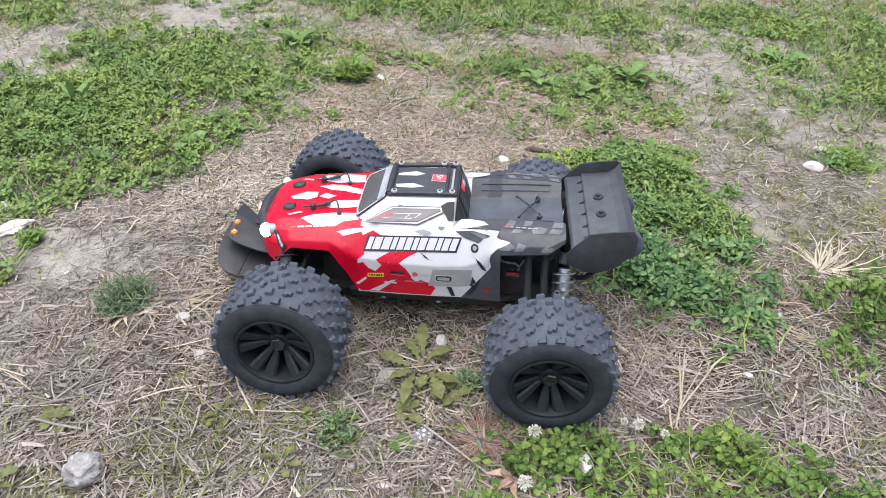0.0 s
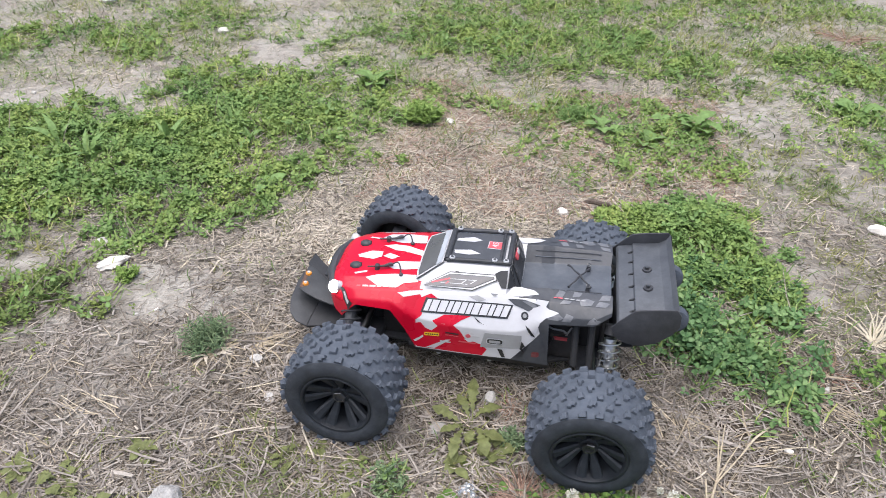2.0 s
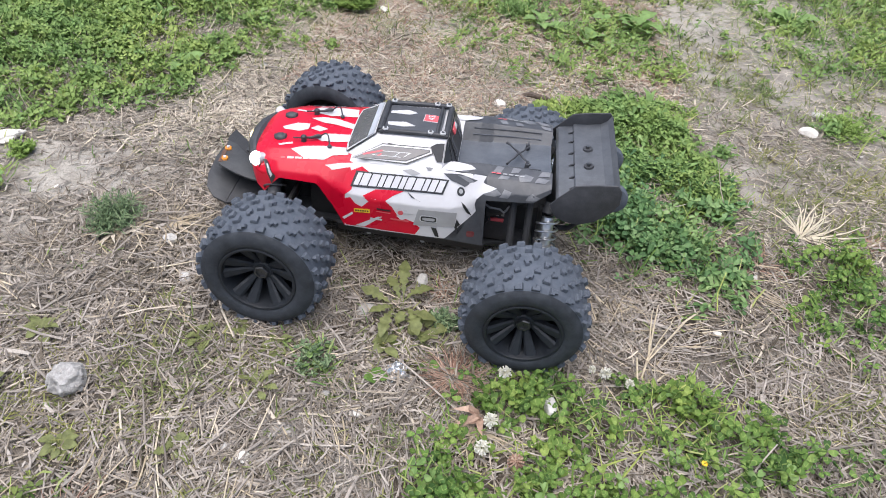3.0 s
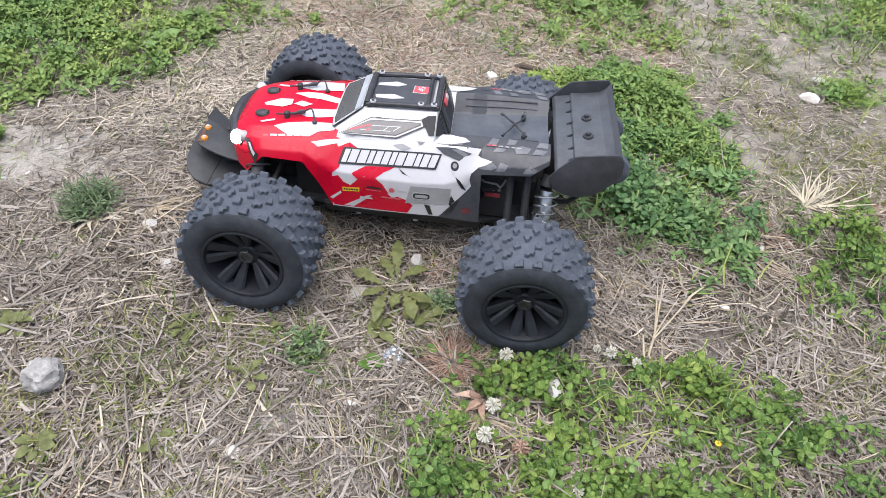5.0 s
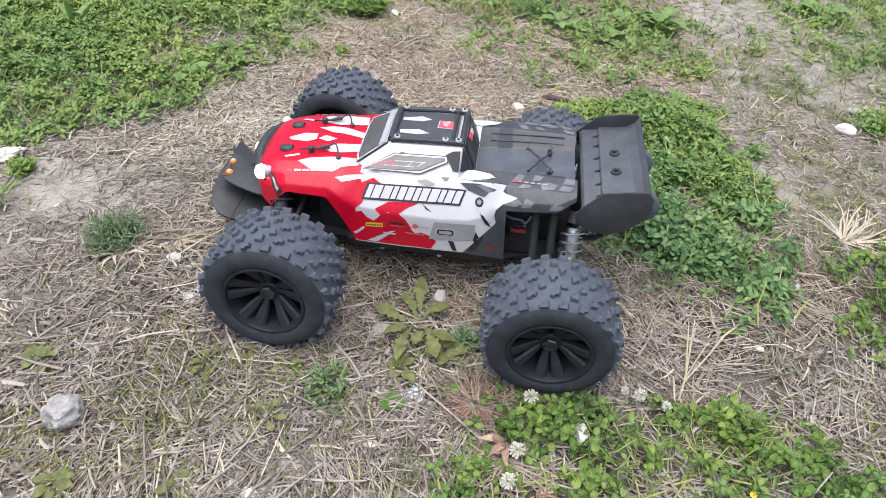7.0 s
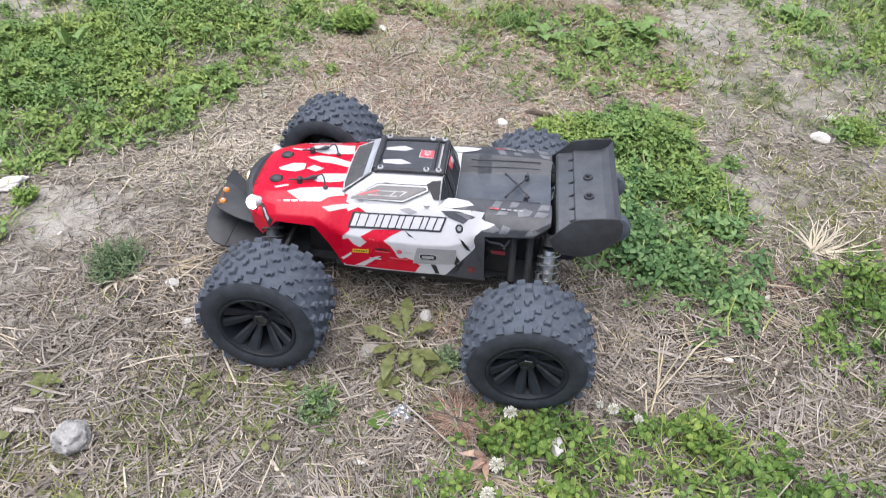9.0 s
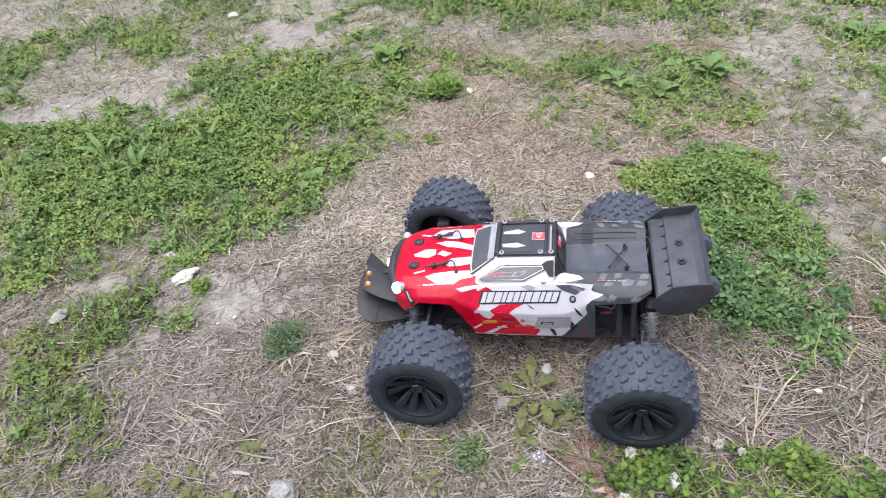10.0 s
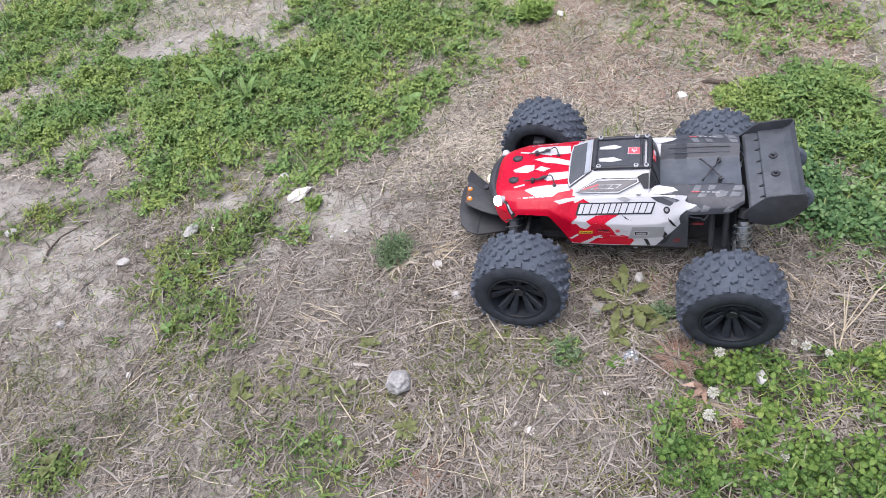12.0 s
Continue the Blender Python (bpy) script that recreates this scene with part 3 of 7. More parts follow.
TAIL = [
    (0.112, (0, 0.180), (0.039, 0.180), (0.056, 0.204), (0.083, 0.201), (0.102, 0.170), (0.104, 0.087)),
    (0.116, (0, 0.181), (0.039, 0.181), (0.056, 0.204), (0.083, 0.201), (0.101, 0.184), (0.104, 0.173)),
    (0.184, (0, 0.188), (0.039, 0.188), (0.056, 0.206), (0.084, 0.202), (0.100, 0.191), (0.103, 0.180)),
    (0.207, (0, 0.190), (0.039, 0.190), (0.056, 0.205), (0.080, 0.202), (0.088, 0.199), (0.090, 0.193)),
]


def thicken(bm, t):
    """Gives an open sheet an inner face t behind the outer one."""
    bm.normal_update()
    inner = {v: bm.verts.new(v.co - v.normal * t) for v in bm.verts[:]}
    faces = bm.faces[:]
    for e in [e for e in bm.edges[:] if len(e.link_faces) == 1]:
        a, b = e.verts
        bm.faces.new((b, a, inner[a], inner[b])).material_index = e.link_faces[0].material_index
    for f in faces:
        bm.faces.new([inner[v] for v in reversed(f.verts)]).material_index = f.material_index


def build_shell():
    bm = bmesh.new()
    rows = []
    for x, *half in NOSE_AND_HOOD + MIDDLE + TAIL:
        left = [bm.verts.new((x, -y, z)) for y, z in half[:0:-1]]
        right = [bm.verts.new((x, y, z)) for y, z in half]
        rows.append(left + right)
    stations = [s[0] for s in NOSE_AND_HOOD + MIDDLE + TAIL]
    # the flank's rear edge leans back towards its foot
    edge = rows[stations.index(0.112)]
    for k, x in ((0, 0.122), (1, 0.0985), (-2, 0.0985), (-1, 0.122)):
        edge[k].co.x = x
    for a, b, x0, x1 in zip(rows, rows[1:], stations, stations[1:]):
        for k in range(len(a) - 1):
            f = bm.faces.new((a[k], b[k], b[k + 1], a[k + 1]))
            x = (x0 + x1) / 2
            ring = abs(k - 4.5) - 0.5  # 0 beside the centre line, 4 at the lower edge
            if x < -0.10:
                f.material_index = 0
            elif x < 0.05:
                f.material_index = 1
            elif ring < 1:
                f.material_index = 3
            else:
                f.material_index = 1 if x < 0.105 and ring > 2.5 else 2
    nose = bm.faces.new(rows[0])
    nose.material_index = 2
    bmesh.ops.recalc_face_normals(bm, faces=bm.faces)
    if sum(f.normal.z for f in bm.faces) < 0:
        bmesh.ops.reverse_faces(bm, faces=bm.faces)
    bmesh.ops.triangulate(bm, faces=[f for f in bm.faces if any(0.098 < v.co.x < 0.123 for v in f.verts)])
    tree = BVHTree.FromBMesh(bm)
    soft = [e for e in bm.edges if len(e.link_faces) == 2 and e.calc_face_angle() > 0.25 and not 0.09 < (e.verts[0].co.x + e.verts[1].co.x) / 2 < 0.12]
    bmesh.ops.bevel(bm, geom=soft, offset=0.0025, segments=2, affect="EDGES", profile=0.6, clamp_overlap=True, material=-1)
    thicken(bm, 0.0012)
    return part("body_shell", bm, [RED, WHITE, CAMO, BED], truck, "glossy red, white and dark grey painted shell", 0.42), tree


shell, SHELL_TREE = build_shell()


def project(p, way, side):
    """The place on the shell under a point of a graphic, and its normal."""
    if way == "side":
        o, d = Vector((p[0], side * 0.4, p[1])), Vector((0, -side, 0))
    else:
        o, d = Vector((p[0], p[1] * -side, 0.5)), Vector((0, 0, -1))
    hit, n, _, _ = SHELL_TREE.ray_cast(o, d)
    if hit is None:
        hit, n, _, _ = SHELL_TREE.find_nearest(Vector((p[0], side * 0.1, p[1])) if way == "side" else Vector((p[0], p[1] * -side, 0.19)))
    if n.dot(d) > 0:
        n = -n
    return hit, n


def graphic(name, outline, way, material, both=True, lift=0.0008, label=""):
    """A printed shape on the shell, given in x and z on its side or x and y on its top, draped over it."""
    for side in (-1, 1) if both else (-1,):
        bm = bmesh.new()
        bm.faces.new([bm.verts.new((*p, 0)) for p in outline])
        bmesh.ops.triangulate(bm, faces=bm.faces[:])
        for axis in (0, 1):
            lo, hi = min(p[axis] for p in outline), max(p[axis] for p in outline)
            step = 0.006
            for k in range(int(math.floor(lo / step)) + 1, int(math.floor(hi / step)) + 1):
                co, no = [0, 0, 0], [0, 0, 0]
                co[axis], no[axis] = k * step, 1
                bmesh.ops.bisect_plane(bm, geom=bm.verts[:] + bm.edges[:] + bm.faces[:], plane_co=co, plane_no=no, dist=1e-6)
        for v in bm.verts:
            hit, n = project((v.co.x, v.co.y), way, side)
            v.co = hit + n * lift
        bm.normal_update()
        if sum(f.normal.dot(Vector((0, side, 0.4))) for f in bm.faces) < 0:
            bmesh.ops.reverse_faces(bm, faces=bm.faces[:])
        part(name, bm, material, shell, label, 0.9)


def box_outline(x0, x1, v0, v1, lean=0.0):
    return [(x0, v0), (x1, v0), (x1 + lean, v1), (x0 + lean, v1)]


def disc_outline(x, v, r, n=16, flat=1.0):
    return [(x + r * math.cos(2 * math.pi * k / n), v + flat * r * math.sin(2 * math.pi * k / n)) for k in range(n)]


def rounded_outline(x, v, w, h, corner=0.45, n=20):
    """A rounded slot about x, v with half sizes w and h."""
    out = []
    for k in range(n):
        a = 2 * math.pi * k / n
        c, s = math.cos(a), math.sin(a)
        out.append((x + w * math.copysign(abs(c) ** corner, c), v + h * math.copysign(abs(s) ** corner, s)))
    return out


# bonnet stripes and diamonds
graphic("bonnet_stripe", [(-0.184, -0.060), (-0.166, -0.053), (-0.098, -0.047), (-0.096, -0.064), (-0.119, -0.068), (-0.129, -0.076), (-0.160, -0.075)], "top", WHITE, both=False)
graphic("bonnet_stripe", [(-0.183, 0.048), (-0.168, 0.064), (-0.106, 0.063), (-0.103, 0.040), (-0.143, 0.033), (-0.171, 0.042)], "top", WHITE, both=False)
graphic("bonnet_stripe", [(-0.175, 0.025), (-0.155, 0.029), (-0.128, 0.025), (-0.103, 0.018), (-0.102, 0.004), (-0.129, 0.009), (-0.150, 0.012)], "top", WHITE, both=False)
graphic("bonnet_stripe", [(-0.152, -0.033), (-0.140, -0.019), (-0.104, -0.012), (-0.102, -0.031), (-0.126, -0.038), (-0.142, -0.039)], "top", WHITE, both=False)
graphic("bonnet_stripe", [(-0.207, -0.049), (-0.186, -0.044), (-0.185, -0.048), (-0.204, -0.053)], "top", WHITE)
graphic("bonnet_stripe", [(-0.126, -0.084), (-0.092, -0.0795), (-0.084, -0.083), (-0.115, -0.088)], "top", WHITE)
graphic("bonnet_diamond", [(-0.214, -0.002), (-0.192, 0.009), (-0.172, 0.008), (-0.171, -0.007), (-0.184, -0.014), (-0.209, -0.009)], "top", WHITE, both=False)
graphic("bonnet_diamond", [(-0.169, -0.005), (-0.159, 0.004), (-0.140, -0.005), (-0.152, -0.013)], "top", WHITE, both=False)
graphic("bonnet_wedge", [(-0.110, -0.0735), (-0.098, -0.073), (-0.084, -0.079), (-0.100, -0.081)], "top", RED, lift=0.0012)
for x0, x1 in ((-0.196, -0.189), (-0.186, -0.176), (-0.174, -0.164), (-0.162, -0.154), (-0.152, -0.143), (-0.141, -0.131)):
    graphic("print_bar", [(x0, -0.0735), (x1, -0.0735), (x1 + 0.0005, -0.0765), (x0 + 0.0005, -0.0765)], "top", PINK if x0 < -0.19 else SILVER_PAINT)

# red field of the flank with its white cuts
graphic("red_flank", [(-0.113, 0.1795), (-0.089, 0.181), (-0.086, 0.177), (-0.071, 0.184), (-0.059, 0.179), (-0.078, 0.176), (-0.082, 0.155),
                      (-0.101, 0.140), (-0.097, 0.138), (-0.083, 0.144), (-0.075, 0.134), (-0.065, 0.130), (-0.055, 0.142), (-0.064, 0.150),
                      (-0.046, 0.160), (-0.003, 0.164), (-0.019, 0.156), (-0.030, 0.148), (-0.020, 0.140), (-0.011, 0.125), (0.015, 0.116),
                      (0.025, 0.107), (0.018, 0.0925), (-0.088, 0.0905), (-0.099, 0.1035), (-0.1145, 0.130)], "side", RED, lift=0.0006)
graphic("white_cut", [(-0.095, 0.103), (-0.079, 0.118), (-0.078, 0.114), (-0.091, 0.101)], "side", WHITE, lift=0.0012)
graphic("white_cut", [(-0.074, 0.0925), (-0.041, 0.116), (-0.033, 0.118), (-0.060, 0.0925)], "side", WHITE, lift=0.0012)
graphic("white_cut", [(-0.012, 0.124), (-0.002, 0.129), (0.004, 0.122), (-0.004, 0.117)], "side", WHITE, lift=0.0012)
# the name plate: a black slanted field with six plain white blocks
graphic("name_field", [(-0.0785, 0.1780), (0.0590, 0.1864), (0.0528, 0.1670), (-0.0842, 0.1587)], "side", BLACK, lift=0.0011)
LETTERS = (-0.0755, -0.0535, -0.0310, -0.0090, 0.0120, 0.0345, 0.0570)
# plain slits in each block: start and end along its width, then along its height
SLITS = (((0.36, 0.45, 0.0, 1.0),), ((0.58, 0.67, 0.0, 1.0),), ((0.46, 0.55, 0.0, 1.0),)) * 2
for x0, x1, slits in zip(LETTERS, LETTERS[1:], SLITS):
    low = 0.1610 + (x0 + 0.0815) * 0.060
    x0, wide, rise = x0 - 0.0046, x1 - x0 - 0.0020, (x1 - x0) * 0.060
    at = lambda u, v: (x0 + u * wide + v * 0.0052, low + u * rise + v * 0.0150)
    graphic("name_block", [at(0, 0), at(1, 0), at(1, 1), at(0, 1)], "side", WHITE, lift=0.0016)
    for u0, u1, v0, v1 in slits:
        graphic("name_slit", [at(u0, v0), at(u1, v0), at(u1, v1), at(u0, v1)], "side", BLACK, lift=0.0020)
graphic("vent_hub", rounded_outline(0.0365, 0.1272, 0.0092, 0.0030), "side", GREY, lift=0.0023)
# side vent, badges and small prints
graphic("side_vent", [(0.020, 0.143), (0.077, 0.145), (0.076, 0.117), (0.014, 0.111)], "side", GREY, lift=0.0011)
graphic("vent_rim", rounded_outline(0.0365, 0.1272, 0.0135, 0.0066), "side", SILVER_PAINT, lift=0.0015)
graphic("vent_hole", rounded_outline(0.0365, 0.1272, 0.0118, 0.0050), "side", BLACK, lift=0.0019)
graphic("flank_bar", [(0.041, 0.112), (0.049, 0.111), (0.055, 0.0945), (0.049, 0.0945)], "side", BLACK, lift=0.0011)
graphic("dark_panel", [(0.0975, 0.141), (0.080, 0.099), (0.062, 0.0905), (0.1240, 0.0865), (0.1150, 0.123), (0.1050, 0.152)], "side", CAMO, lift=0.0011)
graphic("tail_light_print", rounded_outline(0.1010, 0.1080, 0.0060, 0.0055), "side", RED_PLASTIC, lift=0.0016)
graphic("jagged_mark", [(0.081, 0.163), (0.088, 0.159), (0.099, 0.143), (0.091, 0.147), (0.087, 0.153)], "side", BLACK, lift=0.0012)
graphic("jagged_mark", [(0.078, 0.133), (0.084, 0.123), (0.080, 0.118), (0.084, 0.109), (0.076, 0.116)], "side", BLACK, lift=0.0012)
graphic("grey_flash", [(0.049, 0.193), (0.075, 0.196), (0.100, 0.1935), (0.083, 0.182), (0.062, 0.186)], "side", CAMO, lift=0.0012)
graphic("grey_flash", [(0.070, 0.194), (0.083, 0.195), (0.096, 0.1915), (0.090, 0.188)], "side", CAMO_LIGHT, lift=0.0016)
graphic("grey_diamond", [(-0.011, 0.188), (0.002, 0.1915), (0.016, 0.1875), (0.005, 0.183)], "side", GREY, lift=0.0012)
graphic("black_cut", [(0.000, 0.164), (0.007, 0.1575), (0.023, 0.1535), (0.014, 0.156)], "side", BLACK, lift=0.0012)
graphic("white_wing", [(0.075, 0.168), (0.090, 0.1885), (0.106, 0.1935), (0.129, 0.1905), (0.112, 0.182), (0.1025, 0.172), (0.098, 0.150)], "side", WHITE, lift=0.0013)
graphic("round_badge", disc_outline(0.0785, 0.175, 0.0058), "side", BLACK, lift=0.0015)
graphic("badge_centre", disc_outline(0.0785, 0.1755, 0.0030), "side", GREY, lift=0.0019)
graphic("yellow_sticker", [(-0.0765, 0.1255), (-0.052, 0.129), (-0.052, 0.1215), (-0.0765, 0.1185)], "side", YELLOW, lift=0.0016)
for k in range(6):
    x0 = -0.0745 + k * 0.0036
    graphic("print_bar", box_outline(x0, x0 + 0.0024, 0.1212 + k * 0.0004, 0.1240 + k * 0.0004), "side", BLACK, lift=0.002)
graphic("print_bar", box_outline(-0.042, -0.021, 0.1305, 0.1335), "side", BLACK, lift=0.0016)
graphic("print_bar", box_outline(-0.042, -0.021, 0.1265, 0.1280), "side", PINK, lift=0.0016)
graphic("round_print", disc_outline(-0.006, 0.1315, 0.0042), "side", PINK, lift=0.0016)
graphic("print_bar", box_outline(0.000, 0.013, 0.1310, 0.1328), "side", SILVER_PAINT, lift=0.0016)
graphic("print_bar", box_outline(-0.051, -0.033, 0.1105, 0.1135), "side", SILVER_PAINT, lift=0.0018)
graphic("print_bar", box_outline(-0.021, 0.007, 0.1160, 0.1190, 0.001), "side", PINK, lift=0.0018)
# grey camouflage patches of the tail rails: along the lower rim, then on top
for outline, tone in ((((0.112, 0.181), (0.128, 0.181), (0.137, 0.186), (0.127, 0.1905), (0.117, 0.187)), CAMO_LIGHT), (((0.134, 0.1805), (0.147, 0.1815), (0.151, 0.1900), (0.140, 0.1915)), CAMO_LIGHT),
                      (((0.153, 0.1815), (0.160, 0.1825), (0.163, 0.1895), (0.155, 0.1885)), CAMO), (((0.172, 0.1820), (0.188, 0.1835), (0.192, 0.1875), (0.181, 0.1925), (0.175, 0.1890)), CAMO_LIGHT)):
    graphic("grey_patch", outline, "side", tone, lift=0.0007)
for outline, tone in ((((0.120, -0.072), (0.131, -0.073), (0.136, -0.060), (0.126, -0.058)), CAMO_LIGHT), (((0.160, -0.085), (0.175, -0.083), (0.180, -0.073), (0.168, -0.069), (0.157, -0.074)), CAMO_LIGHT),
                      (((0.128, -0.085), (0.142, -0.084), (0.146, -0.078), (0.133, -0.0775)), CAMO_LIGHT), (((0.186, -0.070), (0.203, -0.067), (0.204, -0.057), (0.192, -0.058)), CAMO_LIGHT),
                      (((0.068, -0.078), (0.084, -0.079), (0.092, -0.069), (0.077, -0.065)), CAMO_LIGHT), (((0.100, -0.081), (0.113, -0.082), (0.116, -0.070), (0.106, -0.067)), CAMO),
                      (((0.146, -0.070), (0.157, -0.068), (0.161, -0.059), (0.149, -0.058)), CAMO_LIGHT), (((0.181, -0.084), (0.197, -0.082), (0.203, -0.073), (0.187, -0.072)), CAMO_LIGHT)):
    graphic("grey_patch", outline, "top", tone, lift=0.0007)
graphic("white_wedge", [(0.050, -0.060), (0.066, -0.058), (0.088, -0.064), (0.096, -0.072), (0.070, -0.078), (0.050, -0.077)], "top", WHITE, lift=0.0013)
for x0, x1 in ((0.118, 0.123), (0.1245, 0.1315), (0.1345, 0.1405), (0.143, 0.149), (0.152, 0.157), (0.1595, 0.1655)):
    graphic("print_bar", box_outline(x0, x1, -0.0762, -0.0740, 0.001), "top", PINK if x0 < 0.13 else GREY, lift=0.0017)
# nose light print
graphic("nose_print", [(-0.2225, 0.1635), (-0.2175, 0.1655), (-0.1985, 0.1510), (-0.2055, 0.1365)], "side", BLACK, lift=0.0011)
graphic("nose_print_bar", [(-0.2165, 0.1600), (-0.2140, 0.1610), (-0.2035, 0.1525), (-0.2065, 0.1465)], "side", SILVER_PAINT, lift=0.0015)


# ---- the cab ----
def hull(bm, points):
    vs = [bm.verts.new(p) for p in points]
    out = bmesh.ops.convex_hull(bm, input=vs)
    loose = {g for g in out["geom_interior"] + out["geom_unused"] if isinstance(g, bmesh.types.BMVert)}
    bmesh.ops.delete(bm, geom=list(loose), context="VERTS")
    bmesh.ops.dissolve_limit(bm, angle_limit=0.03, verts=bm.verts[:], edges=bm.edges[:])


def mirrored(points):
    return [p for q in points for p in ((q[0], q[1], q[2]), (q[0], -q[1], q[2]))]


CAB_BASE = [(-0.103, 0.030, 0.187), (-0.0985, 0.0605, 0.1880), (-0.060, 0.0795, 0.188), (0.045, 0.0785, 0.1945), (0.057, 0.056, 0.197), (0.063, 0.040, 0.184)]
CAB_ROOF = [(-0.058, 0.044, 0.2185), (0.045, 0.0425, 0.2260), (0.048, 0.036, 0.2260)]
bm = bmesh.new()
hull(bm, mirrored(CAB_BASE + CAB_ROOF))
bmesh.ops.bevel(bm, geom=[e for e in bm.edges if e.calc_face_angle(0) > 0.3], offset=0.003, segments=2, affect="EDGES", profile=0.6)
cab = part("cab", bm, WHITE, truck, "white moulded cab of the shell", 0.35)


def sheet(name, corners, material, parent, thick=0.0012, label="", angle=0.6):
    """A flat pane or plate through its corners, thick along its normal."""
    bm = bmesh.new()
    vs = [Vector(c) for c in corners]
    n = (vs[1] - vs[0]).cross(vs[-1] - vs[0]).normalized()
    if n.z < 0:
        n = -n
    lo = [bm.verts.new(v) for v in vs]
    hi = [bm.verts.new(v + n * thick) for v in vs]
    k = len(vs)
    bm.faces.new(lo)
    bm.faces.new(hi)
    for i in range(k):
        bm.faces.new((lo[i], lo[(i + 1) % k], hi[(i + 1) % k], hi[i]))
    bmesh.ops.recalc_face_normals(bm, faces=bm.faces[:])
    return part(name, bm, material, parent, label, angle)


def between(a, b, t):
    return tuple(p + (q - p) * t for p, q in zip(a, b))


def pane(name, points, plane, by, lift, thick, material, label=""):
    """A plate on a plane (three points): its outline is laid into the plane, drawn in by a margin and lifted off it."""
    a, b, c = (Vector(p) for p in plane)
    n = (b - a).cross(c - a).normalized()
    if n.z < 0:
        n = -n
    flat = [Vector(p) - n * (Vector(p) - a).dot(n) for p in points]
    k = len(flat)
    turn = 1 if sum((flat[(i + 1) % k] - flat[i]).cross(flat[(i + 2) % k] - flat[(i + 1) % k]).dot(n) for i in range(k)) > 0 else -1
    drawn = []
    for i in range(k):
        p, q, r = flat[i - 1], flat[i], flat[(i + 1) % k]
        u, v = (q - p).normalized(), (r - q).normalized()
        m = (n.cross(u) + n.cross(v)) * turn
        drawn.append(q + m * (by / max(0.5, 1 + u.dot(v))) + n * lift)
    return sheet(name, drawn, material, cab, thick, label)


# windscreen: a dark outline, the white border, the smoked pane and the pale strip along its top
WS = [(-0.0985, -0.0600, 0.1895), (-0.0575, -0.0455, 0.2190), (-0.0575, 0.0455, 0.2190), (-0.0985, 0.0600, 0.1895), (-0.1025, 0.0400, 0.1870), (-0.1035, 0.0, 0.1868), (-0.1025, -0.0400, 0.1870)]
pane("windscreen_trim", WS, WS[:3], 0.0, 0.0016, 0.0006, BLACK)
pane("windscreen_border", WS, WS[:3], 0.0010, 0.0022, 0.0006, WHITE)
pane("windscreen", WS, WS[:3], 0.0046, 0.0028, 0.0006, GLASS_DARK, "smoked windscreen")
STRIP = [between(WS[0], WS[1], 0.70), between(WS[0], WS[1], 0.97), between(WS[3], WS[2], 0.97), between(WS[3], WS[2], 0.70)]
pane("windscreen_strip", STRIP, WS[:3], 0.0016, 0.0034, 0.0008, SUN_STRIP)

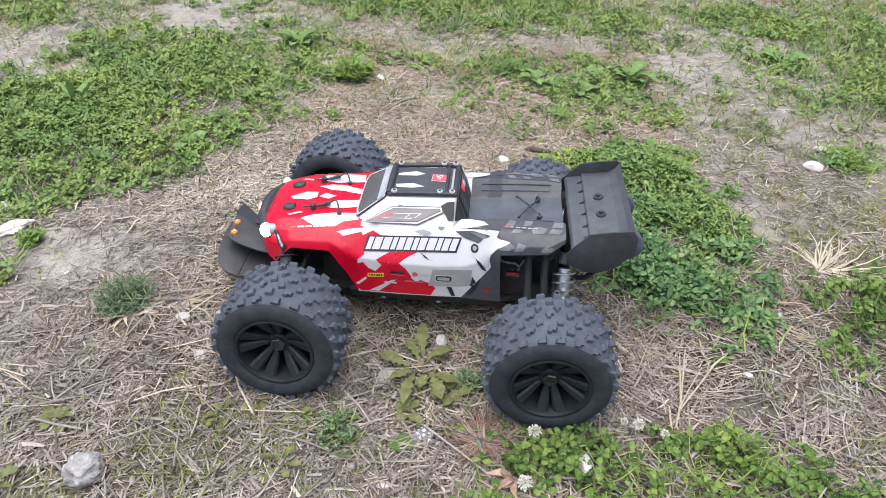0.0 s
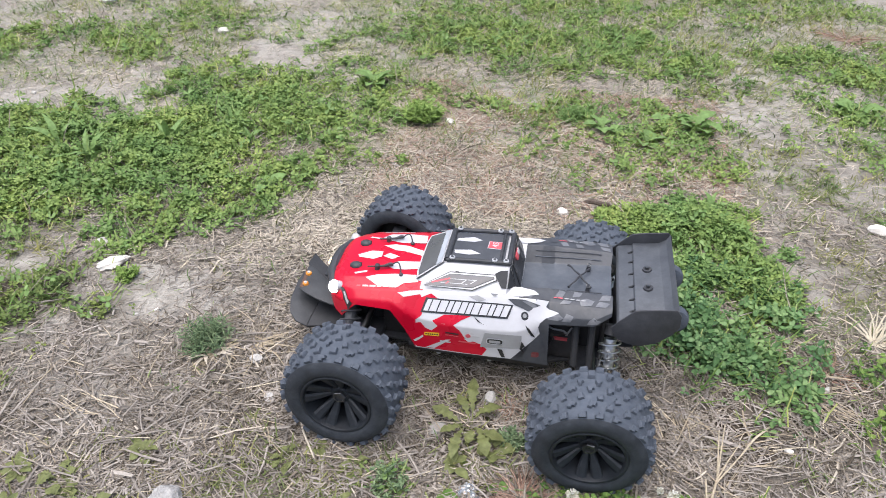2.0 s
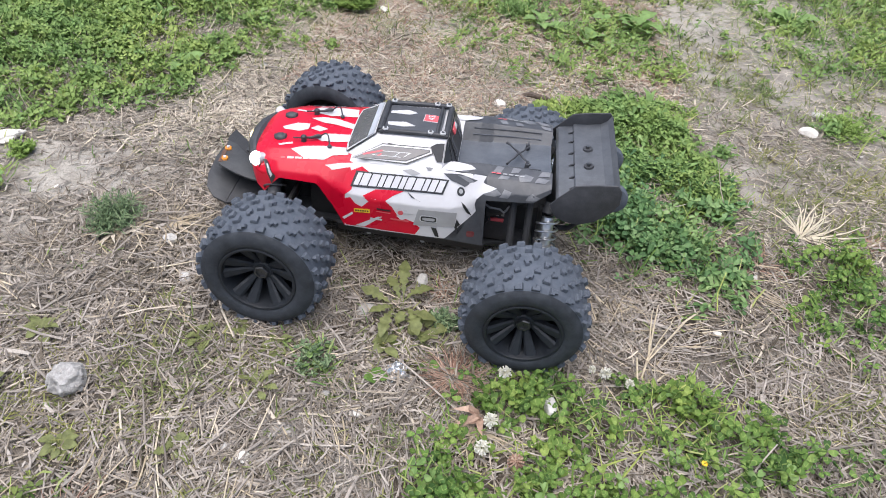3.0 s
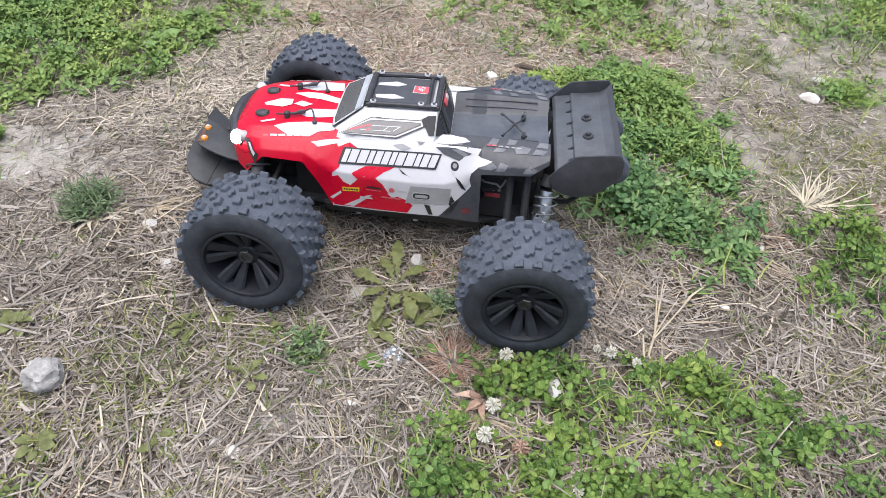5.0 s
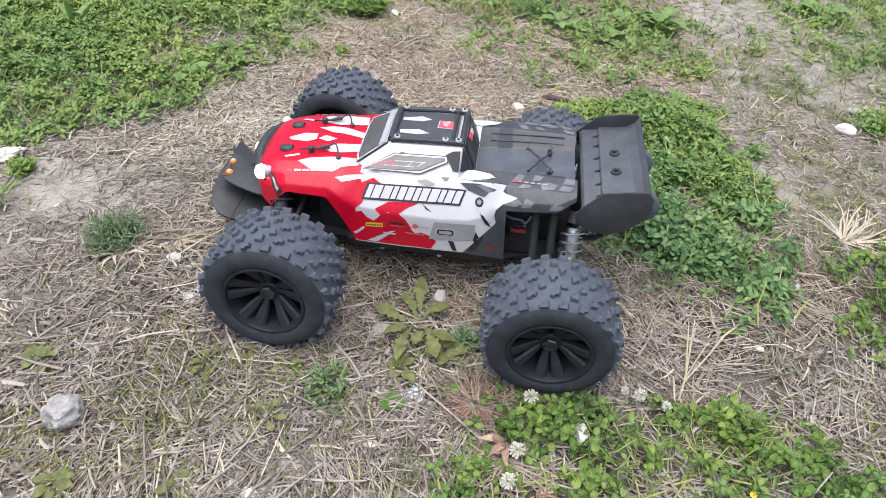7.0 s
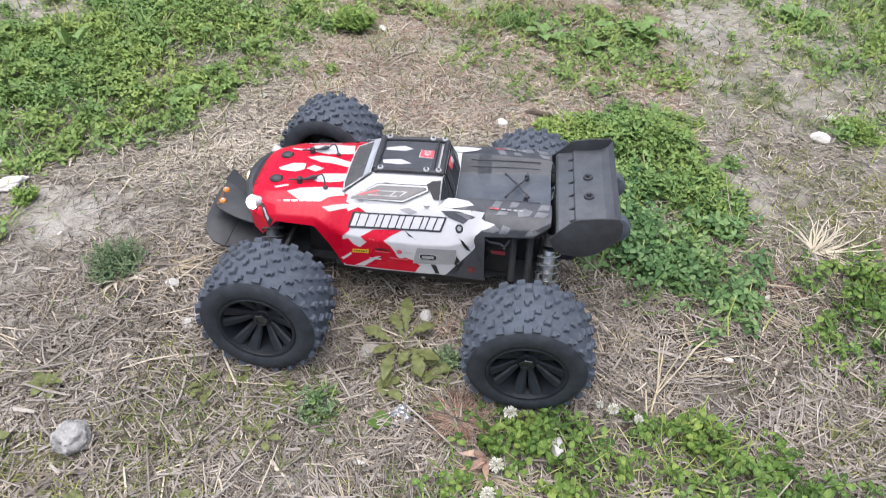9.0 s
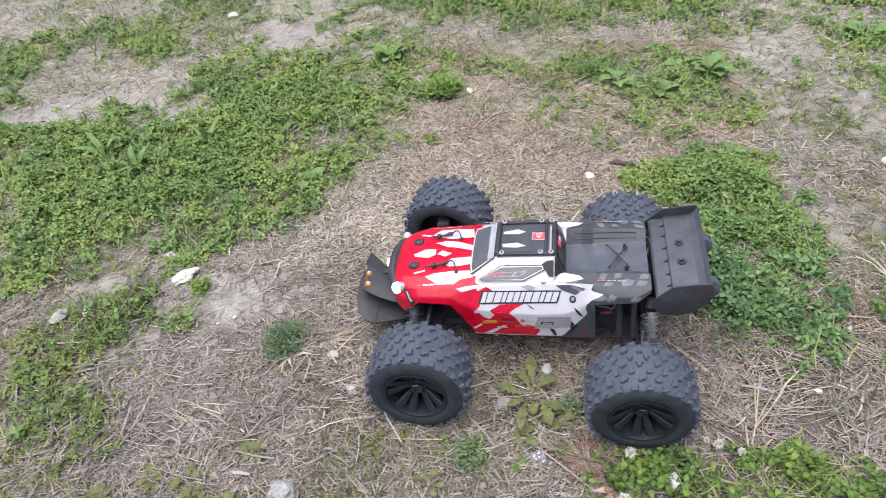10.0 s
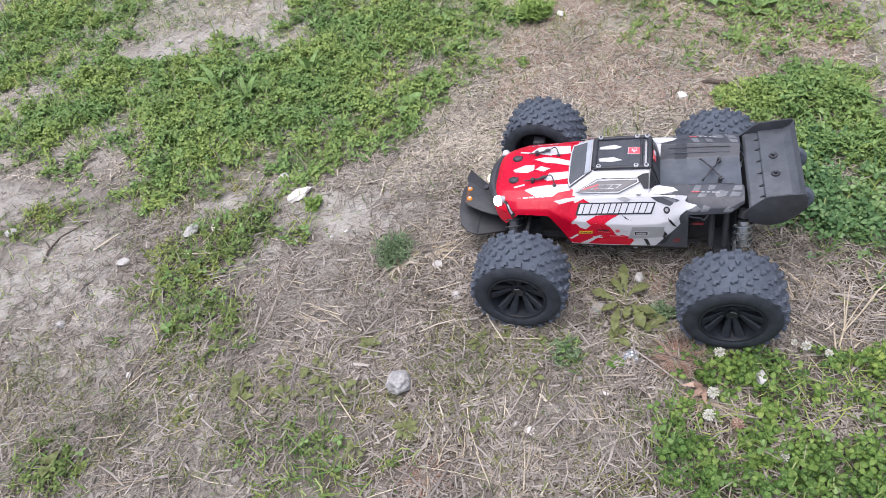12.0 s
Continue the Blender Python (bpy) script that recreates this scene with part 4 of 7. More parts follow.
for s in (-1, 1):
    # side window, on the sloping flank of the cab
    SIDE = [(-0.060, s * 0.0797, 0.1880), (0.045, s * 0.0787, 0.1945), (-0.006, s * 0.0433, 0.2223)]
    W = [(-0.087, s * 0.070, 0.1860), (-0.046, s * 0.055, 0.2090), (0.026, s * 0.055, 0.2145), (0.0285, s * 0.060, 0.2085), (-0.007, s * 0.075, 0.1950)]
    pane("window_trim", W, SIDE, -0.0010, 0.0018, 0.0008, BLACK)
    pane("window_border", W, SIDE, 0.0006, 0.0026, 0.0006, WHITE)
    pane("window_inner_trim", W, SIDE, 0.0028, 0.0032, 0.0005, BLACK)
    pane("side_window", W, SIDE, 0.0038, 0.0037, 0.0005, GLASS_SIDE, "tinted side window with printed lines")
    for x0, z0, x1, z1, half, mat in ((-0.058, 0.1935, -0.016, 0.1965, 0.0005, SILVER_PAINT), (-0.045, 0.2050, -0.002, 0.2085, 0.0005, SILVER_PAINT), (-0.026, 0.1960, -0.019, 0.2065, 0.0005, SILVER_PAINT),
                                      (-0.012, 0.1975, -0.004, 0.2080, 0.0005, SILVER_PAINT), (-0.072, 0.1915, -0.044, 0.2065, 0.0018, PINK), (-0.050, 0.1925, -0.045, 0.1985, 0.0013, PINK)):
        u = Vector((x1 - x0, 0, z1 - z0)).normalized()
        w = Vector((-u.z, 0, u.x)) * half
        pane("window_line", [(x0 - w.x, s * 0.066, z0 - w.z), (x1 - w.x, s * 0.066, z1 - w.z), (x1 + w.x, s * 0.066, z1 + w.z), (x0 + w.x, s * 0.066, z0 + w.z)],
             SIDE, 0.0, 0.0042, 0.0003, mat)
    pane("roof_flash", [(-0.056, s * 0.060, 0.2070), (-0.036, s * 0.055, 0.2135), (-0.030, s * 0.055, 0.2125), (-0.048, s * 0.058, 0.2075)], SIDE, 0.0, 0.0018, 0.0006, BLACK)
    pane("rear_quarter", [(0.0240, s * 0.0540, 0.2165), (0.0330, s * 0.0490, 0.2200), (0.0440, s * 0.0480, 0.2215), (0.0446, s * 0.0620, 0.2090), (0.0446, s * 0.0690, 0.2020), (0.0370, s * 0.0690, 0.2015), (0.0305, s * 0.0605, 0.2085)], SIDE, 0.0, 0.0018, 0.0008, BLACK_PLASTIC)
    CORNER = [(0.045, s * 0.0785, 0.1945), (0.057, s * 0.056, 0.1970), (0.045, s * 0.0425, 0.2260)]
    pane("rear_corner", [(0.0455, s * 0.0690, 0.2020), (0.0550, s * 0.0580, 0.1985), (0.0566, s * 0.0558, 0.1985), (0.0455, s * 0.0430, 0.2250)], CORNER, 0.0, 0.0016, 0.0008, BLACK)
    PILLAR = [(0.057, s * 0.056, 0.197), (0.063, s * 0.040, 0.184), (0.0465, s * 0.0395, 0.2260)]
    pane("rear_pillar", [(0.0572, s * 0.0555, 0.1970), (0.0630, s * 0.0400, 0.1840), (0.0482, s * 0.0362, 0.2255), (0.0455, s * 0.0420, 0.2255)], PILLAR, 0.0, 0.0014, 0.0008, BLACK)
    pane("number_print", [(0.022, s * 0.077, 0.1955), (0.034, s * 0.077, 0.1965), (0.030, s * 0.078, 0.1915), (0.026, s * 0.078, 0.1912)], SIDE, 0.0, 0.0018, 0.0006, CAMO_LIGHT)
# black rear wall of the cab with louvres
sheet("rear_wall", [(0.0490, -0.036, 0.2255), (0.0645, -0.038, 0.1840), (0.0645, 0.038, 0.1840), (0.0490, 0.036, 0.2255)], BLACK, cab, 0.0015)
for k in range(6):
    t = 0.2 + k * 0.12
    x, z = 0.0490 + t * 0.0155, 0.2250 - t * 0.0400
    for s in (-1, 1):
        bm = bmesh.new()
        cube(bm, (x - 0.003, s * 0.026 - 0.009, z - 0.001), (x + 0.0020, s * 0.026 + 0.009, z + 0.0022), 0.0006)
        part("louvre", bm, PLASTIC, cab)
# tail-light print at the back of the roof
bm = bmesh.new()
cube(bm, (-0.0045, -0.012, -0.0012), (0.0045, 0.012, 0.0014), 0.0008, pose(0.0535, 0.0, 0.2205, 0, 62, 0))
part("roof_light", bm, PINK, cab)
bm = bmesh.new()
cube(bm, (-0.0042, 0.0005, 0.0006), (0.0030, 0.0115, 0.0022), 0.0006, pose(0.0535, 0.0, 0.2205, 0, 62, 0))
part("roof_light_lens", bm, WHITE, cab)

# roof: dark panel with white diamonds and a small red print, framed by bolted black bars
sheet("roof_panel", [(-0.052, -0.036, 0.2212), (0.036, -0.036, 0.2272), (0.036, 0.036, 0.2272), (-0.052, 0.036, 0.2212)], CAMO, cab, 0.0014)


def on_roof(x, y, up):
    return (x, y, 0.2212 + (x + 0.052) * 0.0682 + up)


for pts in (((-0.046, 0.018), (-0.020, 0.024), (-0.006, 0.017), (-0.018, 0.011), (-0.047, 0.012)), ((-0.047, -0.014), (-0.020, -0.011), (-0.004, -0.020), (-0.022, -0.024), (-0.045, -0.022))):
    sheet("roof_diamond", [on_roof(x, y, 0.0016) for x, y in pts], WHITE, cab, 0.0006)
sheet("roof_print", [on_roof(x, y, 0.0016) for x, y in ((0.006, -0.002), (0.030, -0.004), (0.029, 0.014), (0.007, 0.015))], PINK, cab, 0.0006)
sheet("roof_print_border", [on_roof(x, y, 0.0012) for x, y in ((0.005, -0.003), (0.031, -0.005), (0.030, 0.015), (0.006, 0.016))], WHITE, cab, 0.0006)
text = bpy.data.curves.new("roof_print_text", "FONT")
text.body, text.size, text.extrude, text.align_x, text.align_y = "4S", 0.0145, 0.0003, "CENTER", "CENTER"
text.materials.append(WHITE)
lettering = new("roof_print_text", text)
lettering.parent = cab
lettering.matrix_local = Matrix.Translation(on_roof(0.0175, 0.006, 0.0027)) @ pose(0, 0, 0, 0, -3.9, 0) @ pose(0, 0, 0, 0, 0, 90)

for s in (-1, 1):
    bm = bmesh.new()
    tube(bm, [on_roof(-0.054, s * 0.0405, 0.0005), on_roof(-0.048, s * 0.0405, 0.0030), on_roof(0.0, s * 0.0412, 0.0038), on_roof(0.036, s * 0.0412, 0.0034), on_roof(0.046, s * 0.040, 0.0010)], 0.0038, 10)
    bar = part("roof_bar", bm, PLASTIC, truck, "black roof guard bar")
    for x in (-0.046, 0.021, 0.039):
        bm = bmesh.new()
        o = Vector(on_roof(x, s * 0.0405, 0.0062))
        rod(bm, o, o + Vector((0, 0, 0.0022)), 0.0046, 0.0042, 14)
        part("bolt_washer", bm, SILVER_PAINT, bar)
        bm = bmesh.new()
        rod(bm, o + Vector((0, 0, 0.002)), o + Vector((0, 0, 0.0034)), 0.0024, 0.0022, 8)
        part("bolt_head", bm, DARK_STEEL, bar)
for x, r in ((-0.0545, 0.0050), (0.0300, 0.0026), (0.0440, 0.0044)):
    bm = bmesh.new()
    tube(bm, [on_roof(x, y, 0.0015 + 0.002 * (1 - (y / 0.041) ** 2)) for y in (-0.0405, -0.026, -0.010, 0.010, 0.026, 0.0405)], r, 10)
    part("roof_crossbar", bm, PLASTIC, truck, "black roof guard bar")


# ---- bonnet posts, pins and cords ----
def blob(bm, centre, radii, seg=12, rings=8):
    r = bmesh.ops.create_uvsphere(bm, u_segments=seg, v_segments=rings, radius=1)
    bmesh.ops.transform(bm, matrix=Matrix.Translation(centre) @ Matrix.Diagonal((*radii, 1)), verts=r["verts"])


for s in (-1, 1):
    bm = bmesh.new()
    blob(bm, (-0.2085, s * 0.031, 0.1785), (0.0105, 0.0085, 0.0060))
    rod(bm, (-0.218, s * 0.031, 0.1775), (-0.200, s * 0.031, 0.1790), 0.0042, 0.0060, 10)
    part("post_cap", bm, PLASTIC, truck, "dusty rubber cap of a body post")
    y0 = s * 0.039
    bm = bmesh.new()
    rod(bm, (-0.170, y0, 0.182), (-0.170, y0, 0.1905), 0.0045, 0.0035, 12)
    blob(bm, (-0.170, y0, 0.1905), (0.0045, 0.0045, 0.0030))
    post = part("body_post", bm, PLASTIC, truck)
    bm = bmesh.new()
    tube(bm, [(-0.186, y0 - 0.002, 0.1875), (-0.170, y0, 0.1885), (-0.158, y0 + 0.002, 0.1900), (-0.150, y0 + 0.005, 0.1920), (-0.145, y0 + 0.007, 0.1915)], [0.0012, 0.0014, 0.0022, 0.0034, 0.0026], 8)
    part("body_pin", bm, PLASTIC, post)
    bm = bmesh.new()
    pts = []
    for k in range(13):
        a = math.pi * k / 12
        pts.append((-0.146 + 0.019 * k / 12 + 0.003 * math.sin(a), y0 + 0.006 - 0.020 * (k / 12) ** 1.6 * (1 if s < 0 else 0.6), 0.1915 + 0.011 * math.sin(a) - 0.002 * k / 12))
    tube(bm, pts, 0.0011, 6)
    blob(bm, pts[-1], (0.0036, 0.0036, 0.0030))
    part("pin_cord", bm, PLASTIC, post)

# ridges along the inner walls of the bed
for s in (-1, 1):
    for y, z in ((0.0445, 0.1905), (0.0505, 0.1985)):
        bm = bmesh.new()
        tube(bm, [(0.082, s * y, z - 0.003), (0.120, s * y, z), (0.160, s * y, z + 0.003), (0.190, s * y, z + 0.0045)], 0.0009, 6)
        part("bed_ridge", bm, CAMO if z > 0.195 else BED, shell)

# pins and cords crossing on the bed
for a, b in (((0.137, 0.024), (0.174, -0.030)), ((0.172, 0.020), (0.140, -0.034))):
    bm = bmesh.new()
    n = 7
    tube(bm, [(a[0] + (b[0] - a[0]) * k / n, a[1] + (b[1] - a[1]) * k / n + 0.0015 * math.sin(2.2 * k), 0.1935 + 0.0030 * math.sin(math.pi * k / n) + 0.007 * (a[0] + (b[0] - a[0]) * k / n - 0.14) * 10 / 7) for k in range(n + 1)], [0.0024, 0.0014, 0.0013, 0.0018, 0.0020, 0.0014, 0.0013, 0.0022], 7)
    part("body_pin", bm, PLASTIC, truck)
for y in (-0.030, 0.024):
    bm = bmesh.new()
    tube(bm, [(0.170 + 0.0030 * math.cos(a), y + 0.0024 * math.sin(a), 0.1980 + 0.0020 * math.sin(a)) for a in (2 * math.pi * k / 12 for k in range(13))], 0.0007, 6)
    part("pin_ring", bm, DARK_STEEL, truck)
    bm = bmesh.new()
    rod(bm, (0.170, y, 0.184), (0.170, y, 0.1960), 0.0040, 0.0030, 10)
    part("body_post", bm, PLASTIC, truck)

# ---- lamps and nose ----
bm = bmesh.new()
tube(bm, [(-0.226, -0.074, 0.152), (-0.243, -0.055, 0.156), (-0.2515, -0.030, 0.158), (-0.2535, 0, 0.159), (-0.2515, 0.030, 0.158), (-0.243, 0.055, 0.156), (-0.226, 0.074, 0.152)], [0.006, 0.008, 0.0095, 0.010, 0.0095, 0.008, 0.006], 10)
part("grille_bar", bm, PLASTIC, truck, "dusty black grille bar")
for x, y, z, mat, r in ((-0.2350, -0.0730, 0.1625, LAMP_WHITE, 0.0110), (-0.2625, 0.003, 0.1500, LAMP_WARM, 0.0090), (-0.2400, 0.0680, 0.1585, WHITE, 0.0095)):
    bm = bmesh.new()
    rod(bm, (x + 0.014, y * 0.90, z - 0.001), (x + 0.001, y * 0.985, z), r * 0.6, r * 0.92, 16)
    housing = part("headlamp", bm, SILVER_PAINT, truck, "round lit headlamp" if mat is not WHITE else "round unlit headlamp")
    bm = bmesh.new()
    blob(bm, (x, y, z), (r * 0.85, r * 0.95, r), 16, 10)
    part("lens", bm, mat, housing)
bm = bmesh.new()
slab(bm, [(-0.250, 0.150), (-0.238, 0.150), (-0.226, 0.110), (-0.236, 0.110)], -0.058, 0.058, "y", 0.002)
part("nose_panel", bm, BLACK, truck)

# ---- front bumper: an upper tongue over a wider skid plate ----
tongue = [(-0.228, -0.066), (-0.2377, -0.0632), (-0.251, -0.0609), (-0.2653, -0.0569), (-0.2801, -0.0516), (-0.294, -0.0450), (-0.3067, -0.0386), (-0.3154, -0.0316),
          (-0.3185, 0.0), (-0.320, 0.0326), (-0.302, 0.0237), (-0.282, 0.0047), (-0.265, -0.010), (-0.228, -0.020)]
bm = bmesh.new()
slab(bm, tongue, 0.1085, 0.1120, "z", 0.001)
bumper = part("front_bumper", bm, BUMPER, truck, "dark grey plastic bumper tongue")
bm = bmesh.new()
slab(bm, [(-0.3269, 0.0465), (-0.3233, 0.0759), (-0.2547, 0.010), (-0.238, -0.004), (-0.245, -0.030), (-0.317, 0.024)], 0.1035, 0.1060, "z", 0.0008)
part("cover_plate", bm, BLACK_PLASTIC, bumper, "matt black plate under the tongue")
skid = [(-0.225, -0.070), (-0.284, -0.091), (-0.284, 0.030), (-0.225, 0.045)]
bm = bmesh.new()
slab(bm, skid, 0.072, 0.076, "z", 0.001)
for v in bm.verts:
    v.co.z += max(0, -0.240 - v.co.x) * 0.14
skid_plate = part("skid_plate", bm, BLACK_PLASTIC, bumper, "black plastic skid plate")
lip = [(-0.2842, -0.091), (-0.304, -0.089), (-0.319, -0.074), (-0.3275, -0.046), (-0.331, 0.0), (-0.330, 0.030), (-0.2842, 0.030)]
bm = bmesh.new()
slab(bm, lip, 0.0782, 0.0822, "z", 0.001)
for v in bm.verts:
    v.co.z += max(0, -0.2842 - v.co.x) * 0.36
part("skid_lip", bm, BUMPER, skid_plate, "upturned grey lip of the skid plate")
for y in (-0.020, 0.020):
    bm = bmesh.new()
    rod(bm, (-0.272, y, 0.075), (-0.280, y, 0.110), 0.006, 0.006, 10)
    part("bumper_post", bm, PLASTIC, bumper)
for x, y in ((-0.3118, 0.0080), (-0.3078, -0.0200)):
    bm = bmesh.new()
    rod(bm, (x, y, 0.112), (x, y, 0.1150), 0.0056, 0.0050, 14)
    b = part("bumper_bolt", bm, AMBER, bumper, "amber bolt washer")
    bm = bmesh.new()
    rod(bm, (x, y, 0.115), (x, y, 0.1172), 0.0028, 0.0024, 8)
    part("bolt_head", bm, SILVER_PAINT, b)
bm = bmesh.new()
slab(bm, [(-0.3195, 0.018), (-0.3135, 0.016), (-0.3085, -0.030), (-0.3150, -0.030)], 0.1122, 0.1130, "z")
part("reflector", bm, BROWN_PLASTIC, bumper, "brownish reflector strip along the bumper's edge")

# ---- chassis, side guards and running gear ----
bm = bmesh.new()
slab(bm, [(-0.225, -0.030), (-0.150, -0.060), (0.120, -0.064), (0.215, -0.032), (0.215, 0.032), (0.120, 0.064), (-0.150, 0.060), (-0.225, 0.030)], 0.050, 0.056, "z", 0.001)
part("chassis_plate", bm, PLASTIC, truck)
for s in (-1, 1):
    bm = bmesh.new()
    rows = [[bm.verts.new((x, s * y, z)) for y, z in ((0.104, 0.094 + r), (0.105, 0.088 + r), (0.095, 0.070), (0.083, 0.057), (0.060, 0.052))] for x, r in ((-0.104, 0.0), (-0.085, 0.0), (0.0, 0.001), (0.09, 0.002), (0.120, 0.0), (0.124, 0.0))]
    for a, b in zip(rows, rows[1:]):
        for k in range(4):
            bm.faces.new((a[k], b[k], b[k + 1], a[k + 1]))
    bmesh.ops.recalc_face_normals(bm, faces=bm.faces[:])
    bmesh.ops.solidify(bm, geom=bm.faces[:], thickness=0.002)
    guard = part("side_guard", bm, BLACK_PLASTIC, truck, "black side guard below the shell")
    for x in (-0.056, 0.029):
        bm = bmesh.new()
        rod(bm, (x, s * 0.0880, 0.066), (x, s * 0.0920, 0.0645), 0.0040, 0.0034, 12)
        part("screw", bm, SILVER_PAINT, guard)
for x0, x1, y0, y1, z0, z1, mat, nm in ((-0.16, -0.06, -0.05, 0.05, 0.056, 0.13, BLACK_PLASTIC, "receiver_box"), (-0.05, 0.06, -0.06, -0.01, 0.056, 0.11, BLACK_PLASTIC, "battery_pack"), (0.02, 0.10, 0.005, 0.055, 0.056, 0.115, DARK_STEEL, "motor"),
                                       (0.115, 0.165, -0.056, 0.02, 0.06, 0.135, PLASTIC, "speed_controller"), (0.165, 0.215, -0.028, 0.028, 0.050, 0.115, BLACK_PLASTIC, "rear_gearbox"), (-0.215, -0.165, -0.028, 0.028, 0.050, 0.115, BLACK_PLASTIC, "front_gearbox")):
    bm = bmesh.new()
    cube(bm, (x0, y0, z0), (x1, y1, z1), 0.004)
    part(nm, bm, mat, truck)
bm = bmesh.new()
cube(bm, (0.126, -0.0585, 0.100), (0.150, -0.0555, 0.106), 0.0005)
part("red_print", bm, PINK, truck)
for x in (0.121, 0.129, 0.137, 0.145):
    bm = bmesh.new()
    cube(bm, (x, -0.0585, 0.112), (x + 0.0045, -0.0555, 0.120), 0.0005)
    part("print_bar", bm, GREY, truck)
for pts in ([(0.112, -0.079, 0.150), (0.124, -0.081, 0.144), (0.140, -0.080, 0.142), (0.146, -0.079, 0.136)], [(0.146, -0.078, 0.134), (0.150, -0.079, 0.142), (0.153, -0.078, 0.150)], [(0.118, -0.066, 0.128), (0.128, -0.070, 0.112), (0.122, -0.070, 0.100)], [(0.110, -0.055, 0.12), (0.125, -0.060, 0.140), (0.145, -0.055, 0.135), (0.150, -0.045, 0.11)], [(0.105, -0.050, 0.11), (0.118, -0.064, 0.125), (0.135, -0.064, 0.122), (0.160, -0.050, 0.13)]):
    bm = bmesh.new()
    tube(bm, pts, 0.0016, 6)
    part("cable", bm, CAMO_LIGHT if pts[0][2] > 0.13 else PLASTIC, truck)
for x, top in ((0.222, 0.185), (-0.212, 0.150)):
    bm = bmesh.new()
    slab(bm, [(-0.030, 0.06), (-0.070, top - 0.028), (-0.066, top - 0.010), (-0.030, top), (0.030, top), (0.066, top - 0.010), (0.070, top - 0.028), (0.030, 0.06)], x - 0.0025, x + 0.0025, "x", 0.001)
    part("shock_tower", bm, PLASTIC, truck)


def shock(top, low, metal):
    """A damper: alloy body, rod, bright coil spring and two ball ends."""
    top, low = Vector(top), Vector(low)
    way = (low - top).normalized()
    bm = bmesh.new()
    rod(bm, top + way * 0.010, top + way * 0.056, 0.0095, seg=18)
    body = part("damper", bm, metal, truck, "alloy damper inside a coil spring")
    bm = bmesh.new()
    rod(bm, top + way * 0.05, low, 0.0022, seg=8)
    part("damper_rod", bm, STEEL, body)
    bm = bmesh.new()
    q = way.to_track_quat("Z", "Y")
    length = (low - top).length
    n, turns = 110, 5
    tube(bm, [top + q @ Vector((0.0160 * math.cos(2 * math.pi * turns * k / n), 0.0160 * math.sin(2 * math.pi * turns * k / n), 0.014 + (length - 0.026) * k / n)) for k in range(n + 1)], 0.0015, 6)
    part("spring", bm, metal, body)
    bm = bmesh.new()
    blob(bm, low, (0.006, 0.006, 0.006))
    part("ball_end", bm, PLASTIC, body)
    bm = bmesh.new()
    rod(bm, low - way * 0.012, low - way * 0.007, 0.0115, seg=14)
    part("spring_cup", bm, PLASTIC, body)
    bm = bmesh.new()
    blob(bm, top, (0.007, 0.007, 0.007))
    part("ball_end", bm, PLASTIC, body)
    bm = bmesh.new()
    rod(bm, top - way * 0.012, top + way * 0.003, 0.0085, 0.0112, 16)
    part("damper_cap", bm, BLACK_PLASTIC, body)


for s in (-1, 1):
    shock((0.212, s * 0.085, 0.158 if s < 0 else 0.146), (0.212, s * 0.128, 0.082), STEEL)
    shock((-0.205, s * 0.062, 0.146), (-0.205, s * 0.128, 0.078), PLASTIC)
    for x in (0.192, -0.184):
        bm = bmesh.new()
        slab(bm, [(x - 0.030, s * 0.030), (x + 0.030, s * 0.030), (x + 0.014, s * 0.160), (x - 0.014, s * 0.160)], 0.060, 0.070, "z", 0.002)
        for v in bm.verts:
            v.co.z += (abs(v.co.y) - 0.03) * 0.06
        part("lower_arm", bm, PLASTIC, truck)
        bm = bmesh.new()
        rod(bm, (x, s * 0.03, 0.088), (x, s * 0.165, 0.085), 0.0045, seg=10)
        part("drive_shaft", bm, DARK_STEEL, truck)
        bm = bmesh.new()
        rod(bm, (x + 0.012, s * 0.035, 0.125), (x + 0.004, s * 0.158, 0.115), 0.0035, seg=8)
        part("camber_link", bm, DARK_STEEL, truck)
        bm = bmesh.new()
        cube(bm, (x - 0.013, min(s * 0.150, s * 0.178), 0.062), (x + 0.013, max(s * 0.150, s * 0.178), 0.120), 0.004)
        part("hub_carrier", bm, PLASTIC, truck)
for s in (-1, 1):
    bm = bmesh.new()
    slab(bm, [(0.106, 0.172), (0.190, 0.186), (0.184, 0.158), (0.160, 0.150), (0.148, 0.128), (0.122, 0.124), (0.112, 0.150)], s * 0.0755 - 0.001, s * 0.0755 + 0.001, "y", 0.0006)
    for v in bm.verts:
        v.co.y += s * (0.0035 * math.sin(v.co.x * 160) + max(0, v.co.z - 0.15) * 0.35)
    part("fender_liner", bm, BLACK, truck, "glossy black inner fender")
# mudguard flap inside the rear arch, seen as dark uprights
for x in (0.158, 0.182):
    for s in (-1, 1):
        bm = bmesh.new()
        rod(bm, (x, s * 0.070, 0.175), (x + 0.004, s * 0.105, 0.095), 0.0055, seg=10)
        part("strut", bm, BLACK_PLASTIC, truck)

